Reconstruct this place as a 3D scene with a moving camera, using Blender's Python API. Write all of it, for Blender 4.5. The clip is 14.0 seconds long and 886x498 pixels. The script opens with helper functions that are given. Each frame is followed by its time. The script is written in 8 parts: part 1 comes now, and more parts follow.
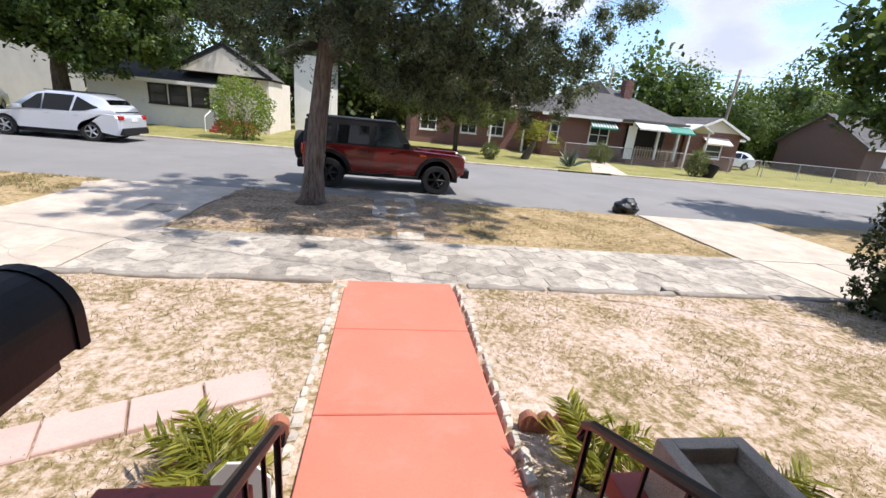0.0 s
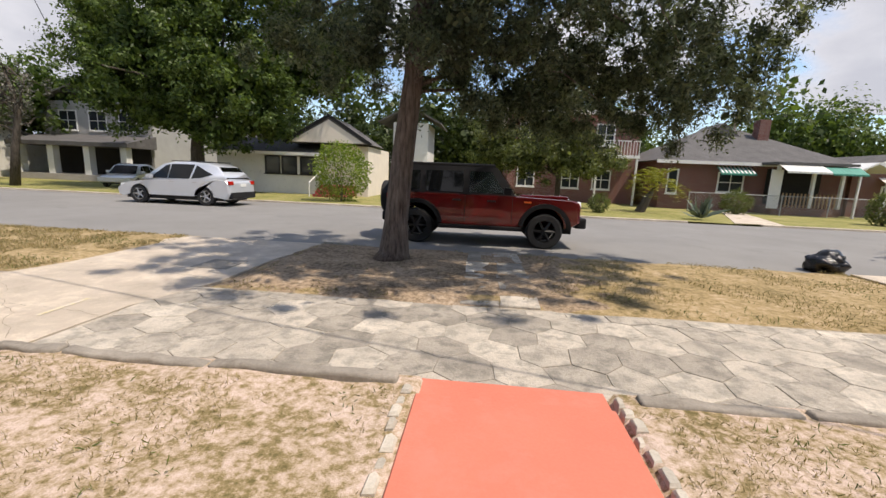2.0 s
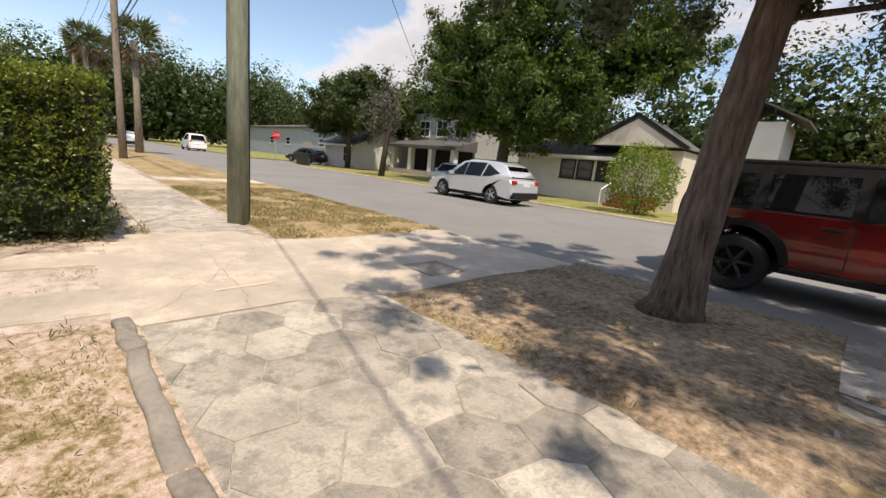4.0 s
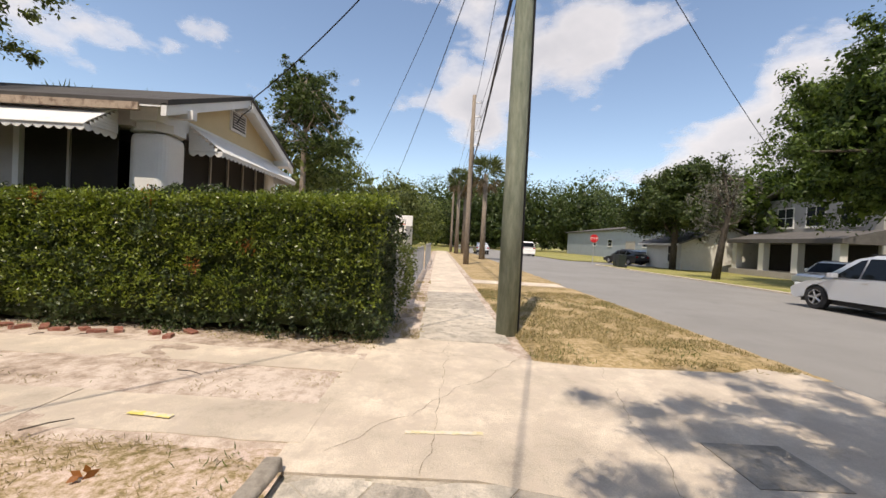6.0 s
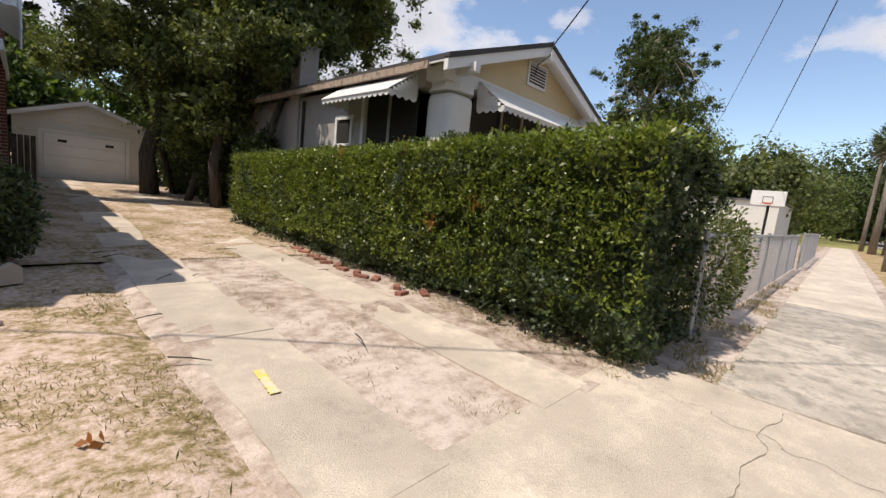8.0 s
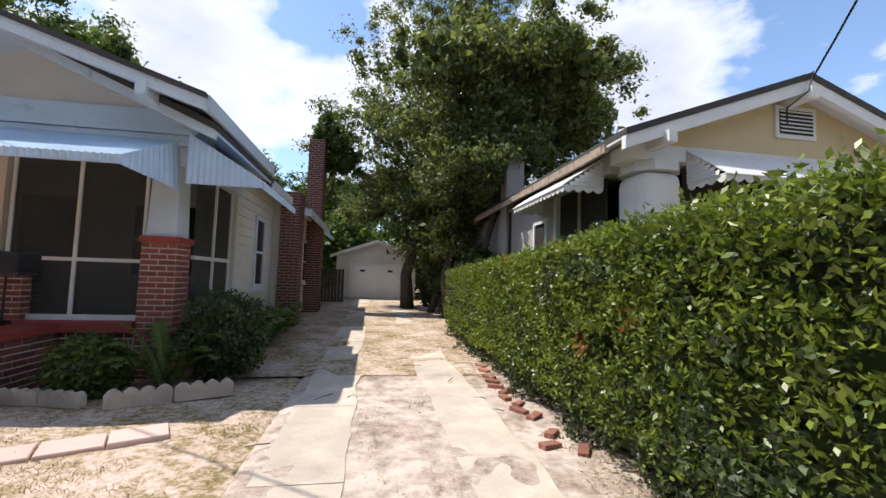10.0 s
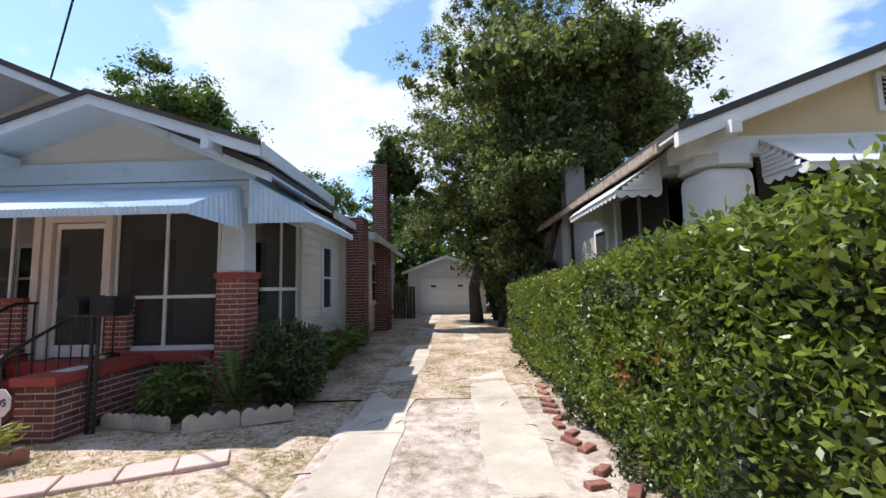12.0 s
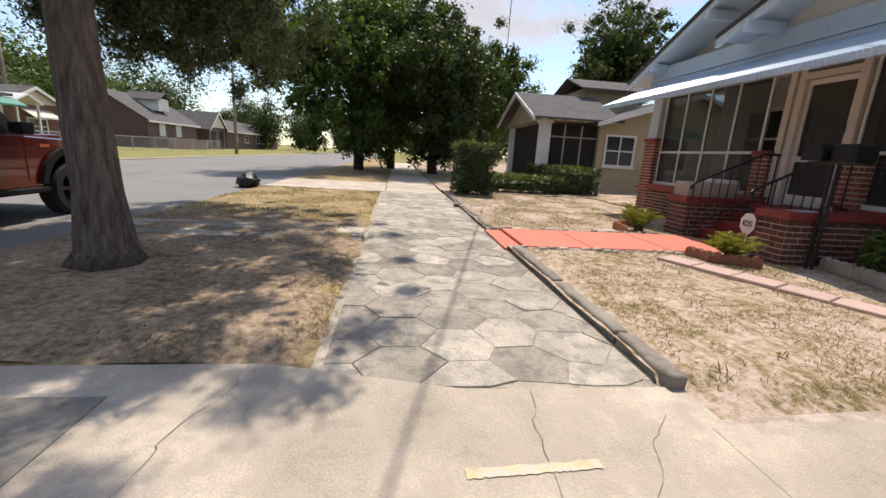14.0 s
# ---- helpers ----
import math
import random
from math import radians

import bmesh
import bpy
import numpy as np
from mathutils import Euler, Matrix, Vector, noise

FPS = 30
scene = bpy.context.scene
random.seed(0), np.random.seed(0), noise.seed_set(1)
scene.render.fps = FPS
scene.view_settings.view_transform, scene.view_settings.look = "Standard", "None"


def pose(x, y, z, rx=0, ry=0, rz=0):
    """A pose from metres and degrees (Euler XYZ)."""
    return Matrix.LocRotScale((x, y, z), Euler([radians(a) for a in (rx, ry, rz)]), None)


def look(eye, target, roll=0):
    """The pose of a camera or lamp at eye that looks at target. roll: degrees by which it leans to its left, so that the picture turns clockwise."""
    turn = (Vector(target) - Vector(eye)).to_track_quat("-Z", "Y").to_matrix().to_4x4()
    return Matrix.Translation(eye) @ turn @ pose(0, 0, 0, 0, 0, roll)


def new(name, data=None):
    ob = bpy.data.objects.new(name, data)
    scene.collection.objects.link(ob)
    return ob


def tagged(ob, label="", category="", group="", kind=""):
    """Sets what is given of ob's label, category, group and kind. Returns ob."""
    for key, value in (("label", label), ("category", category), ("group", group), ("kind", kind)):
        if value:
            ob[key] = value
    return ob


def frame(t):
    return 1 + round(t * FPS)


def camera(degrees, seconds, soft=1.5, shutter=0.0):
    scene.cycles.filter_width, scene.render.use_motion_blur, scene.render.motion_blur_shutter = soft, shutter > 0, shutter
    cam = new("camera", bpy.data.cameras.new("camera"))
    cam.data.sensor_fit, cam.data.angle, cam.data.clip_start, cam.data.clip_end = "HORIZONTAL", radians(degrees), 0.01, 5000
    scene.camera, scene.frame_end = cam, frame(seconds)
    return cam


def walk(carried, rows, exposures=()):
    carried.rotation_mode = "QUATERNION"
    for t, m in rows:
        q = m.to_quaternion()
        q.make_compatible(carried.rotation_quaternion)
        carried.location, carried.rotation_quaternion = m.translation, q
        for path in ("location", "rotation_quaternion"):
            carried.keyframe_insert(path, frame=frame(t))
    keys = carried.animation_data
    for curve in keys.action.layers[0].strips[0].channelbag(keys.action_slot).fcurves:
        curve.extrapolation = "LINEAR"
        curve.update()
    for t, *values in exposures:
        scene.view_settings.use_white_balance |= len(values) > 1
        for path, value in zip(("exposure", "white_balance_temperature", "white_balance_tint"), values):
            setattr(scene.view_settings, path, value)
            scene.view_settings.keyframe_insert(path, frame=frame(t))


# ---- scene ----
cam = camera(94.7, 14.0, soft=1.5)
PATH = [
    (0, (-0.175, 0.009, 2.121), (0.119, 1.888, 1.503), 5.7),
    (0.5, (-0.154, 0.494, 2.074), (0.034, 2.399, 1.493), 5.8),
    (1, (-0.11, 0.938, 1.861), (-0.014, 2.869, 1.348), 4.4),
    (1.5, (-0.101, 1.457, 1.683), (-0.122, 3.411, 1.255), 3.2),
    (2, (-0.22, 2.061, 1.537), (-0.397, 4.022, 1.183), 2.4),
    (2.5, (-0.3, 2.806, 1.493), (-0.695, 4.743, 1.186), 2.1),
    (3, (-0.451, 3.465, 1.465), (-1.142, 5.317, 1.166), 2.6),
    (3.5, (-0.519, 4.009, 1.422), (-1.559, 5.684, 1.084), 3.9),
    (4, (-0.559, 4.464, 1.349), (-1.948, 5.844, 0.942), 5.6),
    (4.2, (-0.572, 4.622, 1.35), (-2.096, 5.843, 0.913), 5.0),
    (6.3, (-1.853, 5.804, 1.442), (-3.849, 5.667, 1.436), 3.7),
    (6.5, (-2.062, 5.868, 1.449), (-4.047, 5.623, 1.437), 4.1),
    (7, (-2.589, 5.989, 1.428), (-4.502, 5.412, 1.357), 5.3),
    (7.5, (-3.089, 5.955, 1.351), (-4.836, 4.998, 1.178), 6.4),
    (8, (-3.559, 5.994, 1.286), (-4.988, 4.62, 1.02), 6.0),
    (8.5, (-3.96, 5.917, 1.272), (-5.021, 4.253, 0.946), 5.0),
    (9, (-4.369, 5.853, 1.272), (-5.126, 4.023, 0.99), 4.1),
    (9.2, (-4.575, 5.879, 1.284), (-5.196, 3.989, 1.081), 3.1),
    (11.3, (-5.316, 5.727, 1.808), (-5.515, 3.775, 2.195), 0.3),
    (11.5, (-5.34, 5.742, 1.808), (-5.504, 3.781, 2.165), -0.6),
    (12, (-5.6, 5.805, 1.645), (-5.551, 3.815, 1.836), -1.2),
    (12.5, (-5.624, 5.888, 1.447), (-5.17, 3.941, 1.383), -1.1),
    (13, (-5.652, 6.093, 1.329), (-4.599, 4.415, 1.057), 0.8),
    (13.5, (-5.753, 6.232, 1.25), (-4.118, 5.15, 0.859), 2.9),
    (14, (-5.921, 6.41, 1.231), (-3.988, 6.169, 0.778), 3.4),
]
walk(cam, [(t, look(eye, target, roll)) for t, eye, target, roll in PATH], exposures=[(0, 0.82, 6500, 13), (0.5, 0.46, 7200, 13), (1.0, 0.4, 7200, 13), (2.0, 0.46, 7300, 13), (4.0, 0.46, 7700, 13), (6.5, 0.46, 7600, 13), (8.0, 0.42, 7200, 13), (9.0, 0.6, 7200, 13), (11.3, 0.86, 5800, 9), (12.0, 0.84, 6200, 10), (12.5, 0.68, 7000, 12), (13.0, 0.5, 7200, 13), (14.0, 0.42, 7200, 13)])

# ---- light ----
SUN_DIR = Vector((0.50, -0.17, 1.0)).normalized()
world = bpy.data.worlds.new("world")
scene.world = world
world.use_nodes = True
wn, wl = world.node_tree.nodes, world.node_tree.links
sky = wn.new("ShaderNodeTexSky")
sky.sky_type = "NISHITA"
sky.sun_disc = False
sky.sun_elevation = math.asin(SUN_DIR.z)
sky.sun_rotation = math.atan2(SUN_DIR.x, SUN_DIR.y)
sky.air_density, sky.dust_density, sky.ozone_density = 1.0, 0.4, 3.2
wl.new(sky.outputs[0], wn["Background"].inputs["Color"])
wn["Background"].inputs["Strength"].default_value = 0.15
sun_data = bpy.data.lights.new("sun", "SUN")
sun_data.energy, sun_data.angle, sun_data.color = 3.5, radians(0.53), (1.0, 0.95, 0.88)
sun = new("sun", sun_data)
sun.matrix_world = look(SUN_DIR * 60, (0, 0, 0))


# ---- materials ----
def nodes_of(name):
    m = bpy.data.materials.new(name)
    m.use_nodes = True
    return m, m.node_tree.nodes, m.node_tree.links, m.node_tree.nodes["Principled BSDF"]


def noise_node(n, l, src, scale, detail=4.0, rough=0.6):
    t = n.new("ShaderNodeTexNoise")
    t.inputs["Scale"].default_value, t.inputs["Detail"].default_value, t.inputs["Roughness"].default_value = scale, detail, rough
    l.new(src, t.inputs["Vector"])
    return t.outputs["Fac"]


def ramp_node(n, l, fac, stops):
    r = n.new("ShaderNodeValToRGB")
    e = r.color_ramp.elements
    while len(e) < len(stops):
        e.new(0.5)
    for k, (p, c) in zip(e, stops):
        k.position, k.color = p, (*c, 1)
    l.new(fac, r.inputs["Fac"])
    return r.outputs["Color"]


def mix_node(n, l, fac, a, b, mode="MIX"):
    m = n.new("ShaderNodeMix")
    m.data_type, m.blend_type = "RGBA", mode
    if isinstance(fac, float):
        m.inputs["Factor"].default_value = fac
    else:
        l.new(fac, m.inputs["Factor"])
    l.new(a, m.inputs[6])
    l.new(b, m.inputs[7])
    return m.outputs[2]


def mul(c, k):
    return tuple(min(1.0, v * k) for v in c)


def surf(name, col, rough=0.8, var=0.18, big=0.9, fine=30.0, bump=0.25, metal=0.0, dirt=None, rand=0.0, spec=0.5, bdist=0.01, coat=0.0):
    """A plain surface with variation at two scales; dirt: (colour, amount) of stains; rand: shift from piece to piece."""
    m, n, l, b = nodes_of(name)
    pos = n.new("ShaderNodeNewGeometry").outputs["Position"]
    f1 = noise_node(n, l, pos, big, 5.0, 0.65)
    f2 = noise_node(n, l, pos, fine, 3.0, 0.7)
    c1 = ramp_node(n, l, f1, [(0.3, mul(col, 1 - var)), (0.7, mul(col, 1 + var))])
    c2 = ramp_node(n, l, f2, [(0.25, (1 - var,) * 3), (0.75, (1.0, 1.0, 1.0))])
    c = mix_node(n, l, 1.0, c1, c2, "MULTIPLY")
    if dirt:
        f3 = noise_node(n, l, pos, big * 2.7, 6.0, 0.7)
        lo = 0.62 - 0.25 * dirt[1]
        fac = ramp_node(n, l, f3, [(lo, (0, 0, 0)), (lo + 0.14, (1, 1, 1))])
        flat = n.new("ShaderNodeRGB")
        flat.outputs[0].default_value = (*dirt[0], 1)
        c = mix_node(n, l, fac, c, flat.outputs[0])
    if rand:
        r = n.new("ShaderNodeObjectInfo").outputs["Random"]
        c3 = ramp_node(n, l, r, [(0.0, (1 - rand,) * 3), (1.0, (1.0, 1.0, 1.0))])
        c = mix_node(n, l, 1.0, c, c3, "MULTIPLY")
    l.new(c, b.inputs["Base Color"])
    b.inputs["Roughness"].default_value, b.inputs["Metallic"].default_value = rough, metal
    b.inputs["Specular IOR Level"].default_value = spec
    b.inputs["Coat Weight"].default_value = coat
    b.inputs["Coat Roughness"].default_value = 0.03
    if bump:
        k = n.new("ShaderNodeBump")
        k.inputs["Strength"].default_value, k.inputs["Distance"].default_value = bump, bdist
        l.new(f2, k.inputs["Height"])
        l.new(k.outputs[0], b.inputs["Normal"])
    return m


def blend_ground(name, stops, big, fine, bump=0.6, rough=0.95):
    """Patchy soil and dry grass: a ramp over two mixed noises."""
    m, n, l, b = nodes_of(name)
    pos = n.new("ShaderNodeNewGeometry").outputs["Position"]
    f1 = noise_node(n, l, pos, big, 6.0, 0.72)
    f2 = noise_node(n, l, pos, fine, 4.0, 0.75)
    a = n.new("ShaderNodeMath")
    a.operation = "MULTIPLY_ADD"
    a.inputs[1].default_value = 0.55
    l.new(f2, a.inputs[0])
    h = n.new("ShaderNodeMath")
    h.operation = "MULTIPLY"
    h.inputs[1].default_value = 0.45
    l.new(f1, h.inputs[0])
    l.new(h.outputs[0], a.inputs[2])
    c = ramp_node(n, l, a.outputs[0], stops)
    f3 = noise_node(n, l, pos, 160.0, 2.0, 0.6)
    g = ramp_node(n, l, f3, [(0.3, (0.72, 0.70, 0.68)), (0.62, (1, 1, 1))])
    l.new(mix_node(n, l, 1.0, c, g, "MULTIPLY"), b.inputs["Base Color"])
    b.inputs["Roughness"].default_value, b.inputs["Specular IOR Level"].default_value = rough, 0.2
    k = n.new("ShaderNodeBump")
    k.inputs["Strength"].default_value, k.inputs["Distance"].default_value = bump, 0.02
    l.new(f2, k.inputs["Height"])
    l.new(k.outputs[0], b.inputs["Normal"])
    return m


def leaf_mat(name, dark, light, trans=0.35, rough=0.5, spec=0.4):
    m, n, l, b = nodes_of(name)
    geo = n.new("ShaderNodeNewGeometry")
    c = ramp_node(n, l, geo.outputs["Random Per Island"], [(0.0, dark), (0.6, mul(light, 0.75)), (1.0, light)])
    f = noise_node(n, l, geo.outputs["Position"], 0.7, 3.0)
    c = mix_node(n, l, 1.0, c, ramp_node(n, l, f, [(0.3, (0.7, 0.75, 0.7)), (0.7, (1, 1, 1))]), "MULTIPLY")
    l.new(c, b.inputs["Base Color"])
    b.inputs["Roughness"].default_value, b.inputs["Specular IOR Level"].default_value = rough, spec
    t = n.new("ShaderNodeBsdfTranslucent")
    l.new(mix_node(n, l, 1.0, c, ramp_node(n, l, f, [(0.0, (1.0, 1.0, 0.55)), (1.0, (1.0, 1.0, 0.55))]), "MULTIPLY"), t.inputs["Color"])
    s = n.new("ShaderNodeMixShader")
    s.inputs[0].default_value = trans
    l.new(b.outputs[0], s.inputs[1])
    l.new(t.outputs[0], s.inputs[2])
    l.new(s.outputs[0], n["Material Output"].inputs["Surface"])
    return m


def glass_mat(name, tint=(0.02, 0.025, 0.03), rough=0.03, clear=0.0):
    m, n, l, b = nodes_of(name)
    b.inputs["Base Color"].default_value = (*tint, 1)
    b.inputs["Roughness"].default_value = rough
    b.inputs["Specular IOR Level"].default_value = 0.35
    if clear:
        t = n.new("ShaderNodeBsdfTransparent")
        t.inputs["Color"].default_value = (0.8, 0.86, 0.86, 1)
        s = n.new("ShaderNodeMixShader")
        s.inputs[0].default_value = clear
        l.new(b.outputs[0], s.inputs[1])
        l.new(t.outputs[0], s.inputs[2])
        l.new(s.outputs[0], n["Material Output"].inputs["Surface"])
    return m


def bark_mat(name, dark, light, stretch=6.0):
    m, n, l, b = nodes_of(name)
    mp = n.new("ShaderNodeMapping")
    mp.inputs["Scale"].default_value = (stretch, stretch, 0.9)
    l.new(n.new("ShaderNodeNewGeometry").outputs["Position"], mp.inputs["Vector"])
    f = noise_node(n, l, mp.outputs[0], 3.0, 6.0, 0.7)
    l.new(ramp_node(n, l, f, [(0.3, dark), (0.68, light)]), b.inputs["Base Color"])
    b.inputs["Roughness"].default_value, b.inputs["Specular IOR Level"].default_value = 0.9, 0.2
    k = n.new("ShaderNodeBump")
    k.inputs["Strength"].default_value, k.inputs["Distance"].default_value = 0.9, 0.04
    l.new(f, k.inputs["Height"])
    l.new(k.outputs[0], b.inputs["Normal"])
    return m


SAND = blend_ground("sandy_lawn", [(0.385, (0.16, 0.13, 0.055)), (0.45, (0.30, 0.23, 0.12)), (0.50, (0.47, 0.365, 0.265)), (0.59, (0.65, 0.515, 0.445))], 1.3, 15.0)
VERGE = blend_ground("dry_verge_grass", [(0.36, (0.13, 0.105, 0.045)), (0.45, (0.29, 0.22, 0.11)), (0.53, (0.42, 0.315, 0.17)), (0.64, (0.57, 0.44, 0.31))], 1.0, 12.0)
LITTER = blend_ground("leaf_litter_soil", [(0.37, (0.12, 0.09, 0.06)), (0.46, (0.27, 0.20, 0.135)), (0.54, (0.40, 0.30, 0.205)), (0.64, (0.56, 0.44, 0.33))], 1.0, 16.0)
FARGRASS = blend_ground("far_grass", [(0.36, (0.12, 0.14, 0.04)), (0.5, (0.28, 0.27, 0.09)), (0.62, (0.40, 0.34, 0.17))], 0.5, 5.0)
EARTH = blend_ground("driveway_sand", [(0.34, (0.16, 0.12, 0.09)), (0.45, (0.40, 0.32, 0.26)), (0.58, (0.62, 0.53, 0.46))], 0.8, 6.0)
ASPHALT = surf("asphalt", (0.235, 0.228, 0.218), 0.9, 0.12, 0.35, 60, 0.35, dirt=((0.19, 0.185, 0.178), 0.25))
CONCRETE = surf("old_concrete", (0.68, 0.585, 0.475), 0.9, 0.32, 1.3, 95, 0.8, dirt=((0.53, 0.45, 0.37), 0.6), rand=0.10)
PAVER = surf("hex_paver", (0.65, 0.58, 0.49), 0.92, 0.26, 1.9, 40, 0.7, dirt=((0.36, 0.33, 0.28), 0.6), rand=0.42, bdist=0.025)
SALMON = surf("salmon_paint", (0.66, 0.195, 0.13), 0.78, 0.09, 0.9, 45, 0.2, dirt=((0.60, 0.21, 0.15), 0.45))
PINKSTONE = surf("pink_slab", (0.66, 0.47, 0.41), 0.9, 0.12, 1.5, 40, 0.3, rand=0.2)
STONE = surf("edge_stone", (0.66, 0.60, 0.51), 0.9, 0.2, 4, 60, 0.5, rand=0.3)
CURB = surf("dark_curb", (0.33, 0.295, 0.25), 0.95, 0.25, 2.0, 40, 0.6, dirt=((0.19, 0.165, 0.135), 0.4))
WALKJOINT = surf("sandy_joint", (0.50, 0.44, 0.36), 0.95, 0.35, 3, 60, 0.3, dirt=((0.20, 0.18, 0.11), 0.35))
JOINT = surf("joint_soil", (0.27, 0.23, 0.175), 0.95, 0.4, 4, 60, 0.3, dirt=((0.13, 0.12, 0.07), 0.5))
BRICK = surf("red_brick", (0.37, 0.105, 0.07), 0.88, 0.2, 6, 90, 0.5, rand=0.45)
DARKBRICK = surf("dark_red_brick", (0.24, 0.08, 0.06), 0.88, 0.2, 6, 90, 0.5, rand=0.5)
MORTAR = surf("mortar", (0.60, 0.55, 0.49), 0.95, 0.15, 5, 60, 0.3)
REDPAINT = surf("red_painted_concrete", (0.32, 0.055, 0.045), 0.6, 0.14, 2, 40, 0.15, dirt=((0.12, 0.03, 0.025), 0.2))
WHITE = surf("white_paint", (0.76, 0.76, 0.74), 0.55, 0.06, 1.2, 30, 0.08)
BLUETRIM = surf("pale_blue_trim", (0.60, 0.68, 0.745), 0.6, 0.07, 1.2, 25, 0.1, dirt=((0.38, 0.44, 0.48), 0.12))
AWNBLUE = surf("pale_blue_metal", (0.50, 0.64, 0.78), 0.38, 0.10, 1.6, 20, 0.08, dirt=((0.60, 0.66, 0.68), 0.25), spec=0.6)
AWNWHITE = surf("white_awning_metal", (0.72, 0.72, 0.70), 0.45, 0.08, 1.5, 25, 0.06, dirt=((0.45, 0.43, 0.40), 0.15))
CREAM = surf("cream_stucco", (0.72, 0.66, 0.58), 0.9, 0.06, 1.5, 80, 0.5)
YELLOW = surf("yellow_stucco", (0.66, 0.53, 0.32), 0.9, 0.07, 1.2, 70, 0.4)
STUCCO = surf("grey_stucco", (0.42, 0.39, 0.36), 0.9, 0.1, 1.2, 70, 0.5, dirt=((0.36, 0.33, 0.29), 0.25))
TAN = surf("tan_siding", (0.46, 0.38, 0.25), 0.85, 0.08, 1.0, 30, 0.15)
SIDING = surf("white_siding", (0.66, 0.65, 0.60), 0.75, 0.06, 1.2, 25, 0.1, dirt=((0.50, 0.48, 0.43), 0.15))
SHINGLE = surf("grey_shingle", (0.115, 0.11, 0.108), 0.95, 0.22, 1.5, 14, 0.6, bdist=0.02)
DARKROOF = surf("dark_shingle", (0.07, 0.065, 0.062), 0.95, 0.25, 1.5, 14, 0.6, bdist=0.02)
BLACKMETAL = surf("black_metal", (0.018, 0.018, 0.02), 0.42, 0.2, 3, 50, 0.1, spec=0.5)
DARKPLASTIC = surf("black_plastic", (0.014, 0.014, 0.016), 0.55, 0.15, 3, 60, 0.1, spec=0.3)
RUBBER = surf("tyre_rubber", (0.022, 0.022, 0.024), 0.85, 0.2, 4, 60, 0.3)
REDCAR = surf("red_metallic_paint", (0.14, 0.004, 0.006), 0.2, 0.05, 1, 200, 0.0, metal=0.35, coat=1.0)
SILVER = surf("silver_car_paint", (0.62, 0.65, 0.70), 0.3, 0.03, 1, 200, 0.0, metal=0.35, coat=0.9)
DARKCAR = surf("dark_car_paint", (0.03, 0.034, 0.04), 0.3, 0.1, 1, 200, 0.0, metal=0.3, coat=0.8)
RIM = surf("alloy_rim", (0.55, 0.55, 0.56), 0.35, 0.08, 3, 80, 0.0, metal=0.8)
DARKRIM = surf("dark_rim", (0.03, 0.03, 0.032), 0.4, 0.1, 3, 80, 0.0, metal=0.6)
TAILRED = surf("tail_lamp_red", (0.45, 0.01, 0.01), 0.2, 0.05, 1, 50, 0.0, coat=0.6)
LAMPCLEAR = surf("lamp_clear", (0.75, 0.77, 0.78), 0.15, 0.05, 1, 50, 0.0, coat=0.6)
AMBER = surf("amber_badge", (0.7, 0.12, 0.02), 0.3, 0.05, 1, 50, 0.0)
CARGLASS = glass_mat("car_glass", (0.006, 0.007, 0.008))
CARGLASSCLEAR = glass_mat("clear_car_glass", (0.02, 0.03, 0.03), 0.03, 0.45)
WINGLASS = glass_mat("window_glass", (0.03, 0.035, 0.04), 0.05)
SCREEN = glass_mat("insect_screen", (0.07, 0.066, 0.062), 0.7, 0.48)
# near-black colour that stands in for the shade inside porches, rooms and openings
ROOMSHADE = surf("interior_shade", (0.025, 0.022, 0.02), 0.9, 0.2, 2, 20, 0.1)
POLEWOOD = bark_mat("treated_pole_wood", (0.17, 0.20, 0.15), (0.34, 0.365, 0.285), 5.0)
OLDPOLE = bark_mat("old_pole_wood", (0.16, 0.13, 0.10), (0.33, 0.28, 0.23), 5.0)
JBARK = bark_mat("cedar_bark", (0.055, 0.04, 0.032), (0.27, 0.215, 0.18), 7.0)
DBARK = bark_mat("dark_bark", (0.03, 0.025, 0.02), (0.13, 0.11, 0.09), 6.0)
MOSS = leaf_mat("grey_moss", (0.10, 0.10, 0.085), (0.24, 0.23, 0.20), 0.2)
CEDAR = leaf_mat("cedar_leaf", (0.045, 0.062, 0.036), (0.23, 0.27, 0.17), 0.42)
OAK = leaf_mat("oak_leaf", (0.03, 0.058, 0.014), (0.165, 0.24, 0.06), 0.45)
OAKDARK = leaf_mat("dark_oak_leaf", (0.024, 0.042, 0.014), (0.11, 0.155, 0.045), 0.38)
OLIVE = leaf_mat("olive_leaf", (0.055, 0.075, 0.026), (0.27, 0.31, 0.12), 0.54)
HEDGELEAF = leaf_mat("hedge_leaf", (0.012, 0.024, 0.010), (0.105, 0.148, 0.052), 0.2, 0.42, 0.5)
HEDGETOP = leaf_mat("young_hedge_leaf", (0.08, 0.13, 0.018), (0.30, 0.37, 0.06), 0.4, 0.36, 0.5)
LIME = leaf_mat("lime_leaf", (0.10, 0.17, 0.02), (0.30, 0.40, 0.06), 0.45)
PALMLEAF = leaf_mat("palm_leaf", (0.05, 0.07, 0.025), (0.17, 0.20, 0.08), 0.3)
DEADPALM = leaf_mat("dead_palm_leaf", (0.13, 0.09, 0.05), (0.30, 0.22, 0.13), 0.2)
CYCAD = leaf_mat("cycad_leaf", (0.14, 0.16, 0.02), (0.45, 0.43, 0.07), 0.45, 0.45)
FERN = leaf_mat("fern_leaf", (0.05, 0.09, 0.025), (0.20, 0.28, 0.075), 0.4)
